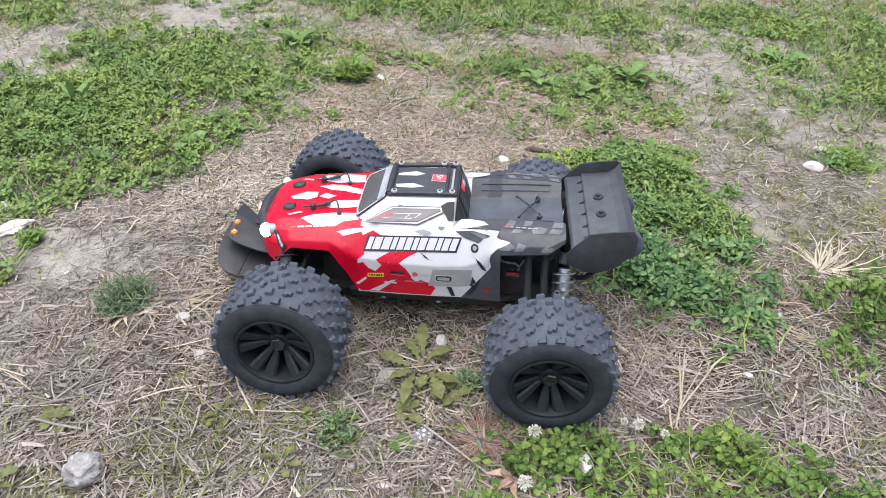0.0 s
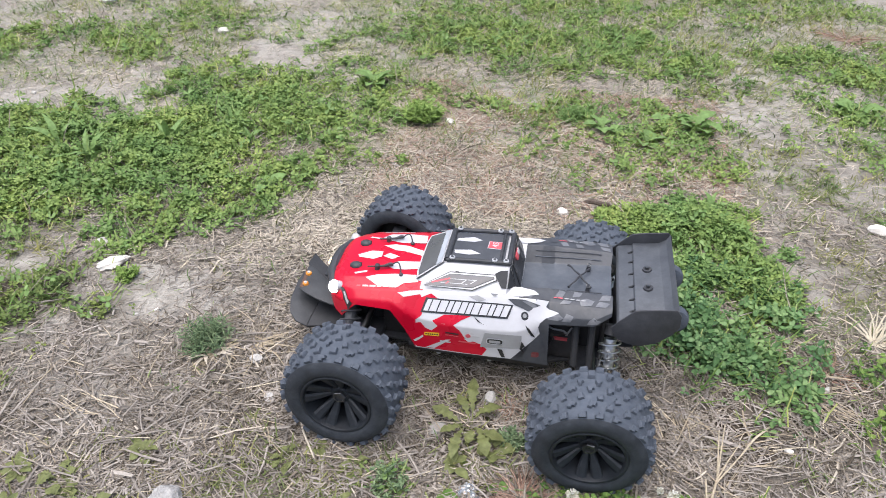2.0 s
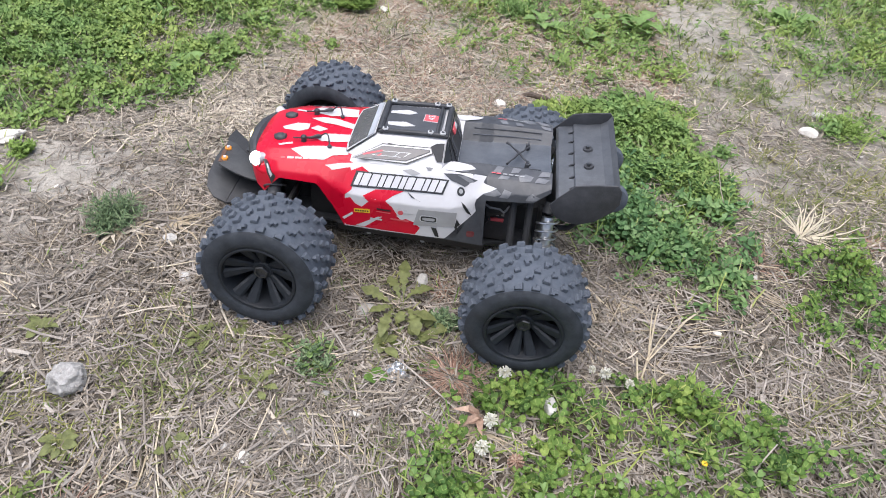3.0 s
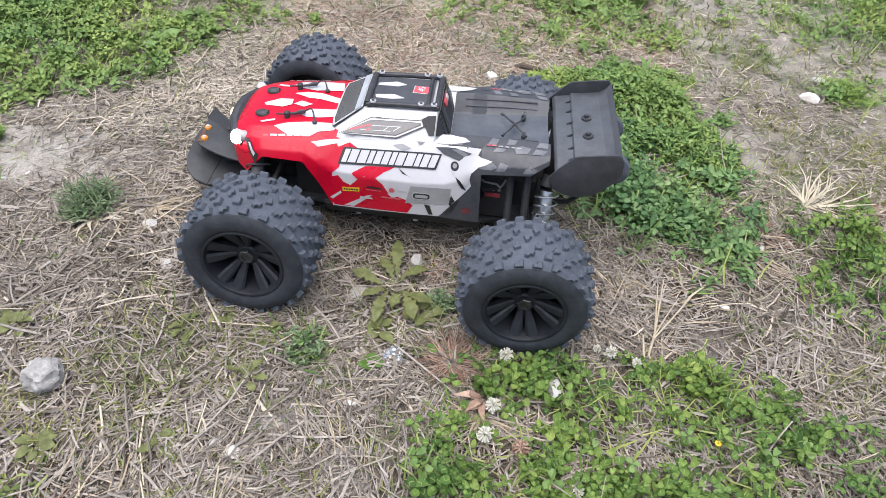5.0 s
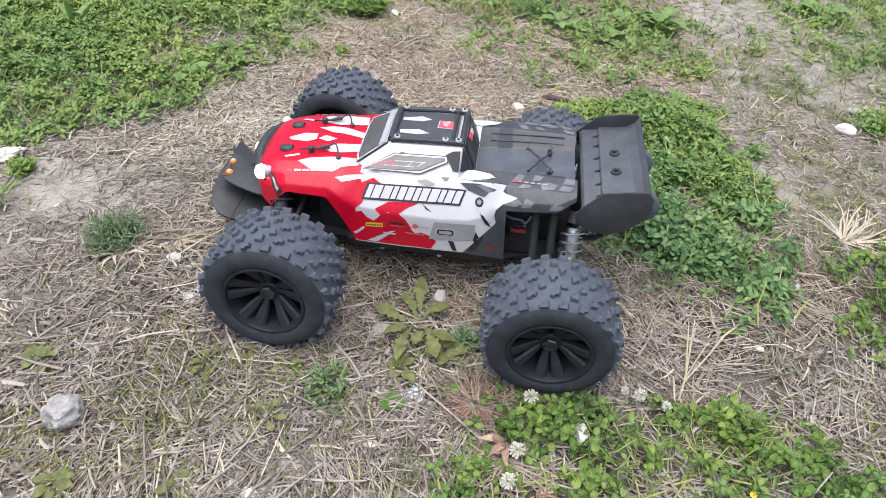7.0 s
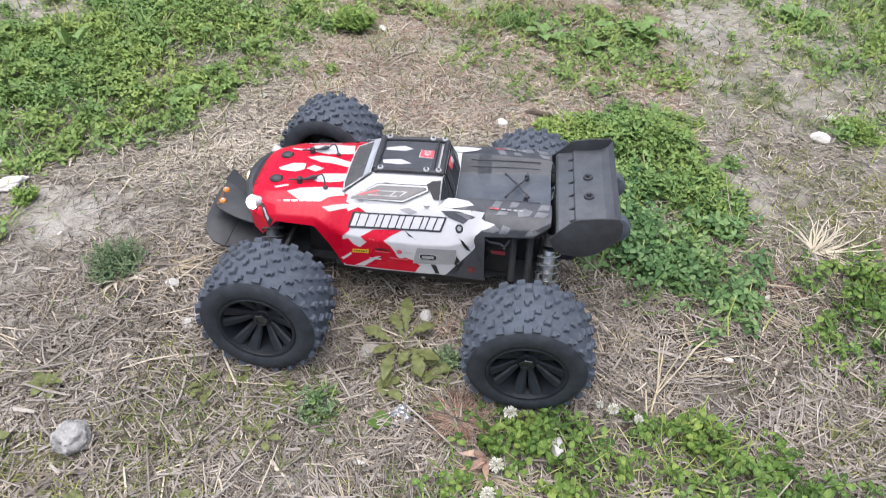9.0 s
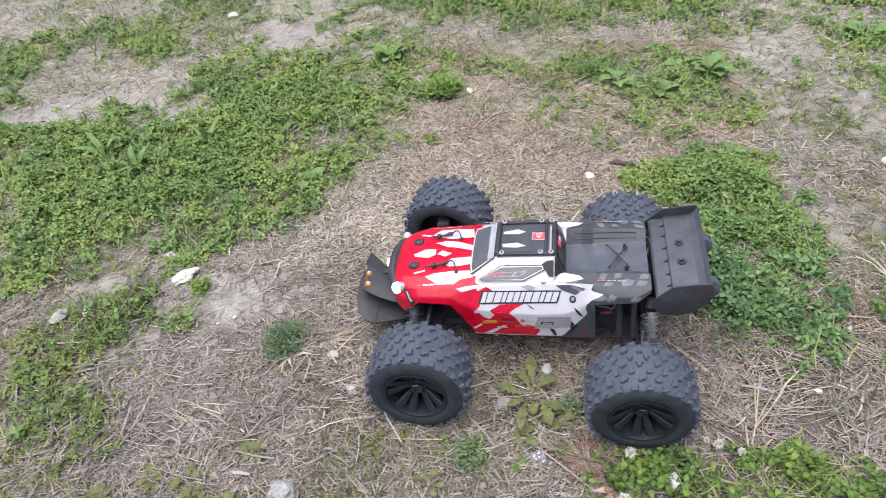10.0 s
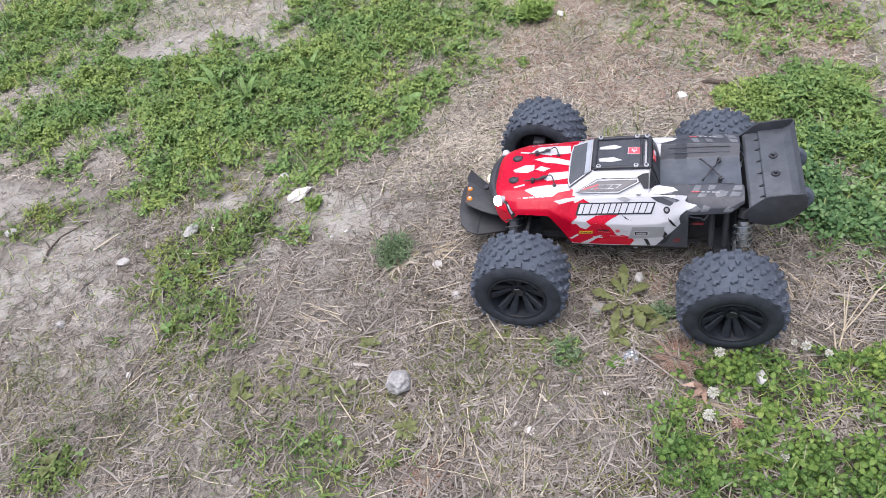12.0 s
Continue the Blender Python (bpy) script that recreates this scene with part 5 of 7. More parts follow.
# ---- rear wing and wheelie bar ----
top_line = [(0.2150, 0.1870), (0.2185, 0.1920), (0.2400, 0.1965), (0.2415, 0.2010), (0.262, 0.2032), (0.283, 0.2075), (0.2935, 0.2160), (0.2985, 0.2270)]
under = [(x + 0.0012, z - 0.0028) for x, z in top_line[::-1]]
bm = bmesh.new()
slab(bm, top_line + under, -0.098, 0.098, "y", 0.0007)
wing = part("rear_wing", bm, WING, truck, "scuffed black plastic rear wing", 0.4)
plate = [(0.207, 0.181), (0.217, 0.194), (0.238, 0.2185), (0.264, 0.2245), (0.295, 0.2295), (0.303, 0.220), (0.305, 0.199), (0.297, 0.184), (0.276, 0.164), (0.254, 0.1555), (0.235, 0.1565), (0.218, 0.163)]
for s in (-1, 1):
    bm = bmesh.new()
    slab(bm, plate, s * 0.0985 - 0.0015, s * 0.0985 + 0.0015, "y", 0.001)
    for v in bm.verts:
        v.co.y += s * max(0, 0.200 - v.co.z) * 0.12
    part("end_plate", bm, PLASTIC, wing)
    bm = bmesh.new()
    rod(bm, (0.2615, s * 0.0235, 0.2035), (0.2610, s * 0.0235, 0.2062), 0.0078, 0.0070, 18)
    w = part("wing_washer", bm, PLASTIC, wing)
    bm = bmesh.new()
    rod(bm, (0.2610, s * 0.0235, 0.206), (0.2606, s * 0.0235, 0.2098), 0.0036, 0.0032, 6)
    part("wing_bolt", bm, DARK_STEEL, w)
    bm = bmesh.new()
    cube(bm, (0.228, s * 0.022 - 0.004, 0.120), (0.255, s * 0.022 + 0.004, 0.1915), 0.002)
    part("wing_mount", bm, PLASTIC, wing)
for y in (-0.075, -0.048, -0.016, 0.016, 0.048, 0.075):
    bm = bmesh.new()
    slab(bm, [(0.2330, 0.1952), (0.2425, 0.2012), (0.2425, 0.1960)], y - 0.0016, y + 0.0016, "y")
    part("wing_rib", bm, BLACK_PLASTIC, wing)
for s in (-1, 1):
    bm = bmesh.new()
    tube(bm, [(0.215, s * 0.022, 0.075), (0.255, s * 0.034, 0.090), (0.285, s * 0.044, 0.135), (0.301, s * 0.050, 0.172)], 0.0042, 8)
    arm = part("wheelie_arm", bm, PLASTIC, truck)
    bm = bmesh.new()
    lathe(bm, [(0.004, -0.010), (0.017, -0.010), (0.022, -0.007), (0.0235, 0), (0.022, 0.007), (0.017, 0.010), (0.004, 0.010)], 28)
    part("wheelie_wheel", bm, KNOB, arm, "small black rubber wheelie wheel", at=pose(0.303, s * 0.052, 0.174))

# ---- wheels ----
R = 0.0868


def tyre_mesh():
    bm = bmesh.new()
    outer = [(0.0535, -0.0455), (0.0552, -0.0482), (0.0610, -0.0502), (0.0680, -0.0507), (0.0745, -0.0490), (0.0800, -0.0450), (0.0842, -0.0385), (0.0861, -0.026), (R, -0.010)]
    prof = outer + [(r, -y) for r, y in outer[::-1]]
    n = len(prof) - 1
    lathe(bm, prof, 72, [1 if i < 5 or i >= n - 5 else 0 for i in range(n)])
    bmesh.ops.recalc_face_normals(bm, faces=bm.faces[:])
    return mesh_of("tyre", bm, [RUBBER, SIDEWALL], 0.7)


def knob_into(bm, m):
    """A tread lug with one corner cut away, one unit tall and one to each side."""
    lug = [(-1.2, -0.92), (1.2, -0.92), (1.2, 0.14), (0.25, 0.23), (0.15, 1.06), (-1.2, 1.06)]
    rings = [[bm.verts.new(m @ Vector((up, u * grow, w * grow))) for u, w in lug] for up, grow in ((-0.5, 1.04), (0.95, 0.96), (1.28, 0.80))]
    for row, (below, above) in enumerate(zip(rings, rings[1:])):
        for k in range(6):
            bm.faces.new((below[k], below[(k + 1) % 6], above[(k + 1) % 6], above[k])).material_index = 0 if row else 1
    bm.faces.new(rings[-1]).material_index = 0


def knob_places():
    """Rows of lugs across the tyre: offset, half length, half width, height and phase."""
    rng = random.Random(5)
    for y, hl, hw, tall, phase in ((-0.0405, 0.0058, 0.0037, 0.0046, 0.0), (-0.0270, 0.0050, 0.0045, 0.0044, 0.5), (-0.0125, 0.0044, 0.0041, 0.0042, 0.05), (0.0, 0.0049, 0.0042, 0.0042, 0.5),
                                   (0.0125, 0.0044, 0.0041, 0.0042, 0.05), (0.0270, 0.0050, 0.0045, 0.0044, 0.5), (0.0405, 0.0058, 0.0037, 0.0046, 0.0)):
        base = R - 0.0008 if abs(y) < 0.02 else (R - 0.0012 if abs(y) < 0.03 else R - 0.0040)
        for k in range(22):
            a = 360 * (k + phase + rng.uniform(-0.06, 0.06)) / 22
            lean = 34 if y > 0.03 else -34 if y < -0.03 else 10 * (y > 0) - 10 * (y < 0)
            turn = rng.choice((-22, 18, 0)) if abs(y) < 0.03 else 0
            turn += rng.choice((0, 180))
            yield pose(0, 0, 0, 0, -a, 0) @ Matrix.Translation((base, y, 0)) @ pose(0, 0, 0, 0, 0, lean) @ pose(0, 0, 0, turn, 0, 0) @ Matrix.Diagonal((tall, hw, hl, 1))


def knob_mesh():
    bm = bmesh.new()
    knob_into(bm, Matrix())
    bmesh.ops.recalc_face_normals(bm, faces=bm.faces[:])
    return mesh_of("tread_knob", bm, [KNOB, RUBBER], 0.7)


def tread_mesh():
    bm = bmesh.new()
    for m in knob_places():
        knob_into(bm, m)
    bmesh.ops.recalc_face_normals(bm, faces=bm.faces[:])
    return mesh_of("tread", bm, [KNOB, RUBBER], 0.7)


def rim_mesh():
    bm = bmesh.new()
    lathe(bm, [(0.0545, -0.0455), (0.0545, -0.0486), (0.0530, -0.0494), (0.0505, -0.0488), (0.0490, -0.0460), (0.0485, -0.0150), (0.0440, 0.0020), (0.0150, 0.0020)], 56)
    lathe(bm, [(0.0548, 0.0395), (0.0530, 0.0410), (0.0508, 0.0390), (0.0498, 0.0060), (0.0150, 0.0060)], 40)
    lathe(bm, [(0.0005, -0.0270), (0.0125, -0.0270), (0.0150, -0.0250), (0.0158, -0.0190), (0.0160, 0.0020)], 30)
    bmesh.ops.recalc_face_normals(bm, faces=bm.faces[:])
    return mesh_of("wheel", bm, [RIM], 0.5)


def spoke_mesh():
    bm = bmesh.new()
    secs = [(0.0120, 0.0026, -0.0255, -0.015), (0.020, 0.0046, -0.0290, -0.018), (0.031, 0.0064, -0.0355, -0.024), (0.042, 0.0078, -0.0410, -0.030), (0.0496, 0.0084, -0.0445, -0.034)]
    rows = []
    for r, w, y0, y1 in secs:
        rows.append([bm.verts.new(p) for p in ((r, y0 + 0.0022, -w), (r, y0, -w * 0.55), (r, y0, w * 0.55), (r, y0 + 0.0022, w), (r, y1, w * 0.8), (r, y1, -w * 0.8))])
    for a, b in zip(rows, rows[1:]):
        for k in range(6):
            bm.faces.new((a[k], a[(k + 1) % 6], b[(k + 1) % 6], b[k]))
    bm.faces.new(rows[0])
    bm.faces.new(rows[-1])
    bmesh.ops.recalc_face_normals(bm, faces=bm.faces[:])
    return mesh_of("spoke", bm, [RIM], 0.4)


def nut_mesh():
    bm = bmesh.new()
    rings = [[bm.verts.new((r * math.cos(a), y, r * math.sin(a))) for a in (math.pi / 3 * k for k in range(6))] for r, y in ((0.0108, -0.0260), (0.0108, -0.0315), (0.0098, -0.0327), (0.0074, -0.0327), (0.0068, -0.0300), (0.0010, -0.0300))]
    for a, b in zip(rings, rings[1:]):
        for k in range(6):
            bm.faces.new((a[k], b[k], b[(k + 1) % 6], a[(k + 1) % 6]))
    bmesh.ops.recalc_face_normals(bm, faces=bm.faces[:])
    return mesh_of("axle_nut", bm, [NUT_STEEL], 0.3)


TYRE, RIM_MESH, SPOKE, NUT, KNOB_MESH, TREAD = tyre_mesh(), rim_mesh(), spoke_mesh(), nut_mesh(), knob_mesh(), tread_mesh()


def wheel(at, spin, single_knobs):
    """A wheel with its outer face towards its own -y."""
    rim = part("wheel", RIM_MESH, None, truck, "black plastic wheel with a dusty knobbly tyre", at=at @ pose(0, 0, 0, 0, spin, 0))
    part("tyre", TYRE, None, rim)
    if single_knobs:
        for m in knob_places():
            part("tread_knob", KNOB_MESH, None, rim, at=m)
    else:
        tagged(part("tread", TREAD, None, rim), kind="stuff")
    for k in range(5):
        for d in (-14, 14):
            part("spoke", SPOKE, None, rim, at=pose(0, 0, 0, 0, 72 * k + d, 0))
    part("axle_nut", NUT, None, rim)


wheel(pose(0.192, -0.2250, 0.0875, 0, 0, 0), 10, True)
wheel(pose(-0.178, -0.2100, 0.0915, 0, 0, 0) @ pose(0, 0, 0, -4, 0, -1), 46, True)
wheel(pose(0.187, 0.1920, 0.0610, 0, 0, 180), 31, False)
wheel(pose(-0.180, 0.2030, 0.0840, 0, 0, 173), 5, False)

# ---- stones and litter ----


def rock(name, label, x, y, size, material, seed, category="stone", group="", sink=0.25, rough=0.35, turn=None, facets=(16, 0.62, 0.95)):
    """An angular stone: a sphere knocked flat by many planes and roughened. size: its length, width and height."""
    rng = random.Random(seed)
    bm = bmesh.new()
    bmesh.ops.create_icosphere(bm, subdivisions=4, radius=1)
    planes = [(Vector([rng.gauss(0, 1) for _ in range(3)]).normalized(), rng.uniform(*facets[1:])) for _ in range(facets[0])]
    for v in bm.verts:
        d = v.co.normalized()
        r = min([1.0] + [p / max(1e-3, d.dot(n)) for n, p in planes if d.dot(n) > 0.3])
        r *= 1 + rough * 0.16 * noise.noise(d * 3.1 + Vector((seed, 0, 0))) + rough * 0.05 * noise.noise(d * 9 + Vector((0, seed, 0)))
        v.co = Vector((d.x * size[0], d.y * size[1], d.z * size[2])) * r * 0.55
    z = float(ground_height(x, y)) + size[2] * 0.55 * (1 - sink)
    return thing(name, label, category, group, at=pose(x, y, z, 0, 0, rng.uniform(0, 360) if turn is None else turn), data=mesh_of(name, bm, material, 0.5))


rock("rock", "pale grey angular limestone rock lying among straw", -0.384, -0.412, (0.046, 0.043, 0.040), ROCK, 3, rough=1.1, facets=(30, 0.80, 0.98))
rock("white_stone", "long flat chalk-white stone half buried in earth", -0.764, 0.080, (0.072, 0.028, 0.021), WHITE_STONE, 5, rough=1.3, sink=0.2, turn=50)
rock("pebble", "rounded grey pebble beneath the truck", 0.038, -0.121, (0.024, 0.021, 0.020), LIMESTONE, 6)
rock("flat_stone", "flat weathered grey stone under straw", -0.105, -0.425, (0.050, 0.034, 0.012), GREY_STONE, 8, rough=0.9, sink=0.6)
rock("flat_stone", "small pale flat stone pressed into earth", -0.035, -0.200, (0.038, 0.026, 0.010), GREY_STONE, 9)
PEBBLES = [
    (0.128, 0.466, 0.031), (0.828, 0.539, 0.044), (0.878, 0.638, 0.030), (0.600, 0.018, 0.018), (0.510, -0.130, 0.016), (-0.320, -0.190, 0.022),
    (-0.408, 0.475, 0.022), (-0.210, 0.860, 0.030), (-0.110, 1.035, 0.026), (-1.002, -0.055, 0.040), (-0.950, -0.035, 0.022), (-1.135, -0.160, 0.030),
    (-1.195, -0.345, 0.026), (-0.610, -0.030, 0.012), (-0.790, 0.160, 0.026), (-0.520, -0.370, 0.014), (-0.800, -0.480, 0.016),
    (-1.692, 1.577, 0.060), (-1.610, 1.630, 0.070), (-1.129, 1.380, 0.040), (-0.830, 0.140, 0.030), (-1.504, -0.095, 0.032), (-0.957, -0.449, 0.016), (-0.375, -0.116, 0.026),
]
for k, (x, y, s) in enumerate(PEBBLES):
    rock("pebble", "small pale stone lying on dry earth", x, y, (s, s * 0.75, s * 0.55), WHITE_STONE if k % 3 == 1 or k == 0 else LIMESTONE, 20 + k, group="scattered pebbles")
MORE = [(-0.64, -0.05), (-0.38, -0.11), (0.24, 0.50), (0.55, -0.16), (-0.16, -0.46), (-1.08, -0.30), (-1.24, -0.12), (-0.46, 0.38), (0.70, 0.45), (-0.06, -0.36), (0.93, 0.48), (0.80, 0.95), (-1.45, 0.78), (-0.16, 1.20), (-0.57, 0.34), (-1.32, -0.30)]
for k, (x, y) in enumerate(MORE):
    s = 0.009 + 0.006 * ((k * 7) % 5) / 4
    rock("pebble", "tiny pale stone lying on dry earth", x, y, (s, s * 0.8, s * 0.6), GREY_STONE if k % 2 else LIMESTONE, 60 + k, group="scattered pebbles")
rock("white_stone", "lumpy white stone among clover leaves", 0.243, -0.330, (0.018, 0.030, 0.024), LIMESTONE, 91, rough=0.3, sink=-0.4, turn=10)
rock("white_stone", "small white stone chip on straw", -0.012, -0.382, (0.022, 0.012, 0.010), WHITE_STONE, 92)
rock("white_stone", "small white stone chip on straw", -0.135, -0.470, (0.026, 0.018, 0.012), WHITE_STONE, 93)

# a scrap of crumpled silver foil
bm = bmesh.new()
bmesh.ops.create_grid(bm, x_segments=12, y_segments=10, size=0.014)
for v in bm.verts:
    p = v.co.copy()
    v.co.z = 0.010 * noise.noise(p * 120) + 0.008 * noise.noise(p * 260 + Vector((3, 1, 0)))
    v.co.x += 0.004 * noise.noise(p * 150 + Vector((9, 0, 0)))
bmesh.ops.solidify(bm, geom=bm.faces[:], thickness=0.0004)
thing("foil_scrap", "crumpled scrap of silver foil on straw", "litter", at=pose(0.029, -0.307, 0.009, 8, -10, 25), data=mesh_of("foil_scrap", bm, FOIL, 0.1))

# a dark broken twig behind the truck
bm = bmesh.new()
tube(bm, [(-0.030, 0.006, 0.006), (-0.012, 0.004, 0.011), (0.006, -0.001, 0.010), (0.022, -0.006, 0.013), (0.034, -0.004, 0.008)], [0.004, 0.0065, 0.006, 0.005, 0.002], 8)
thing("twig", "short dark broken twig on straw", "twig", at=pose(0.205, 0.515, 0.0), data=mesh_of("twig", bm, BARK))

# a dark forked stem and a pale stick on the bare crust
bm = bmesh.new()
tube(bm, [(0.050, 0.090, 0.006), (0.012, 0.030, 0.012), (0.0, -0.010, 0.007), (0.006, -0.050, 0.004)], [0.0012, 0.0022, 0.0028, 0.0020], 7)
thing("twig", "thin dark forked dead stem on bare crust", "twig", at=pose(-1.360, -0.130, 0.0), data=mesh_of("twig", bm, BARK))
bm = bmesh.new()
tube(bm, [(-0.045, 0.030, 0.005), (-0.020, 0.022, 0.010), (0.002, 0.004, 0.008)], [0.0010, 0.0018, 0.0022], 6)
thing("twig", "short dark dead side shoot on bare crust", "twig", at=pose(-1.362, -0.138, 0.0), data=mesh_of("twig", bm, BARK))
bm = bmesh.new()
tube(bm, [(-0.022, -0.030, 0.004), (0.000, -0.004, 0.007), (0.020, 0.030, 0.005)], [0.0024, 0.0030, 0.0016], 7)
thing("straw_stalk", "thick pale dry stalk on bare crust", "stalk", at=pose(-1.215, -0.100, 0.0), data=mesh_of("straw_stalk", bm, PALE_STRAW))

# ---- ribbons and leaves as fast joined meshes ----


def ribbons(pos, yaw, length, width, lift, bend, sides, seed):
    """Bent blades or straws from arrays: verts and faces. sides 3 gives a solid stalk, 2 a folded blade."""
    n = len(pos)
    rng = np.random.default_rng(seed)
    t = np.array([-0.5, 0.0, 0.5])
    cx, cy = np.cos(yaw), np.sin(yaw)
    along = np.stack([cx, cy], 1)
    across = np.stack([-cy, cx], 1)
    verts = np.zeros((n, 3, sides, 3))
    slope = lift
    sag = rng.uniform(-1, 1, n) * bend
    for k in range(3):
        c = pos[:, :2] + along * (t[k] * length)[:, None] + across * ((1 - abs(2 * t[k])) * sag * length)[:, None]
        z = pos[:, 2] + slope * (t[k] + 0.5) * length + 0.10 * bend * length * (1 - abs(2 * t[k]))
        for s in range(sides):
            if sides == 3:
                a = 2 * math.pi * s / 3 + math.pi / 2
                o, up = math.cos(a), math.sin(a)
            else:
                o, up = (-1, 1)[s], (0.0, 0.25)[s]
            w = width * (1.0 if k < 2 else 0.7) * 0.5
            verts[:, k, s, :2] = c + across * (o * w)[:, None]
            verts[:, k, s, 2] = z + up * w * (0.6 if sides == 3 else 1)
    faces = []
    base = np.arange(n) * 3 * sides
    for k in range(2):
        for s in ((0, 2) if sides > 2 else (0,)):
            s2 = (s + 1) % sides
            faces.append(np.stack([base + k * sides + s, base + k * sides + s2, base + (k + 1) * sides + s2, base + (k + 1) * sides + s], 1))
    return verts.reshape(-1, 3), np.concatenate(faces)


def scatter(n, x0, x1, y0, y1, chance, rng):
    """Places on the ground, thinning out raggedly towards the rim of the littered stretch."""
    x, y = rng.uniform(x0, x1, n), rng.uniform(y0, y1, n)
    rim = np.minimum.reduce([x + 2.6, 1.7 - x, y + 1.1, 2.4 - y])
    ragged = np.clip((rim + 0.5 * (value_noise(x, y, 0.35, 96) - 0.45) + 0.2 * (value_noise(x, y, 0.12, 97) - 0.5)) / 0.35, 0, 1)
    keep = rng.random(n) < chance(x, y) * np.where(rim < 0, 1, ragged)
    x, y = x[keep], y[keep]
    return np.stack([x, y, ground_height(x, y)], 1)


def straw_chance(x, y):
    clumps = np.clip(0.04 + 1.50 * value_noise(x, y, 0.16, 31) * (0.5 + value_noise(x, y, 0.05, 32)), 0, 1)
    bare = 1 - 0.70 * spread(x, y, BARE, 0.5, 41)
    green = 1 - 0.45 * spread(x, y, ALL_GREEN, 0.5, 3)
    clumps = clumps * (1 - 0.46 * np.clip((-0.42 - x) / 0.30, 0, 1))
    edge = np.minimum.reduce([x + 2.6, 1.7 - x, y + 1.1, 2.4 - y]) + 0.3 * (value_noise(x, y, 0.2, 35) - 0.5)
    thin = 1 - 0.55 * np.clip((x - 0.5) / 0.12, 0, 1) * np.clip((y - 0.02) / 0.12, 0, 1)
    # straw thins beyond the truck and under it, showing more soil
    return thin * np.clip(edge / 0.4, 0, 1) * clumps * bare * green * (1 - 0.50 * np.clip((y - 0.05) / 0.30, 0, 1)) * (1 - 0.45 * np.exp(-(((x - 0.01) / 0.20) ** 2) - ((y + 0.08) / 0.15) ** 2))


def straw_field(name, label, n, area, wide, sides, seed, material, long=0.032):
    rng = np.random.default_rng(seed)
    p = scatter(n, *area, straw_chance, rng)
    k = len(p)
    length = np.clip(rng.lognormal(math.log(long), 0.55, k), 0.008, 0.13)
    width = rng.uniform(*wide, k) * np.where(rng.random(k) < 0.05, 1.7, 1.0)
    p[:, 2] += rng.random(k) ** 2 * 0.010 + width * 0.3
    yaw = rng.uniform(0, 2 * math.pi, k)
    lift = rng.normal(0.0, 0.10, k) + (rng.random(k) < 0.05) * rng.uniform(0.1, 0.5, k)
    v, f = ribbons(p, yaw, length, width, np.abs(lift) * 0.8, 0.05, sides, seed)
    tagged(new(name, raw_mesh(name, v, f, material)), label, "straw", kind="stuff")


NEAR, FAR, WIDE = (-1.35, 0.95, -0.75, 0.65), (-2.4, 1.6, 0.10, 2.2), (-2.6, 1.7, -1.1, 2.4)
straw_field("straw_litter", "loose dry brown and grey straw strewn on earth", 115000, NEAR, (0.0010, 0.0025), 3, 101, STRAW, 0.016)
straw_field("straw_litter", "weathered grey straw fragments strewn on earth", 78000, NEAR, (0.0012, 0.0034), 3, 102, GREY_STRAW, 0.015)
straw_field("straw_chaff", "fine dry chaff over the wider ground", 180000, WIDE, (0.0010, 0.0023), 2, 103, STRAW, 0.018)
straw_field("straw_chaff", "weathered grey chaff over the wider ground", 95000, WIDE, (0.0010, 0.0026), 2, 104, GREY_STRAW, 0.016)
straw_field("straw_chaff", "faded pale chaff on the far ground", 270000, FAR, (0.0010, 0.0024), 2, 106, FADED_STRAW, 0.015)
straw_field("straw_chaff", "faded pale chaff matted behind the truck", 60000, (-0.55, 0.48, 0.14, 0.95), (0.0010, 0.0026), 2, 109, FADED_STRAW, 0.017)
straw_field("straw_chaff", "reddish dry chaff on the ground beyond the truck", 42000, (-0.35, 0.55, 0.42, 1.15), (0.0010, 0.0022), 2, 110, RED_STRAW, 0.017)
straw_field("straw_litter", "broad flat grey straw pieces lying on top", 4200, (-1.00, 0.90, -0.75, -0.05), (0.0024, 0.0048), 3, 107, GREY_STRAW, 0.028)
straw_field("straw_litter", "broad flat faded straw pieces lying on top", 500, (-0.50, 0.90, -0.75, -0.05), (0.0022, 0.0040), 3, 108, FADED_STRAW, 0.026)
straw_field("straw_litter", "long pale straws lying on the ground", 3600, (-1.4, 1.0, -0.75, 1.2), (0.0012, 0.0026), 3, 105, PALE_STRAW, 0.040)


def straw_swathes(name, label, places, each, material, seed):
    """Broad flattened stalks lying side by side: x, y, direction in degrees and spread of each swathe."""
    rng = np.random.default_rng(seed)
    n = each * len(places)
    at = np.repeat(np.array(places), each, axis=0)
    x, y = at[:, 0] + rng.normal(0, 1, n) * at[:, 3], at[:, 1] + rng.normal(0, 1, n) * at[:, 3]
    p = np.stack([x, y, ground_height(x, y) + rng.random(n) * 0.008 + 0.003], 1)
    v, f = ribbons(p, np.radians(at[:, 2]) + rng.normal(0, 0.28, n), rng.uniform(0.025, 0.085, n), rng.uniform(0.0011, 0.0028, n), rng.normal(0, 0.06, n), 0.06, 3, seed)
    tagged(new(name, raw_mesh(name, v, f, material)), label, "straw", kind="stuff")


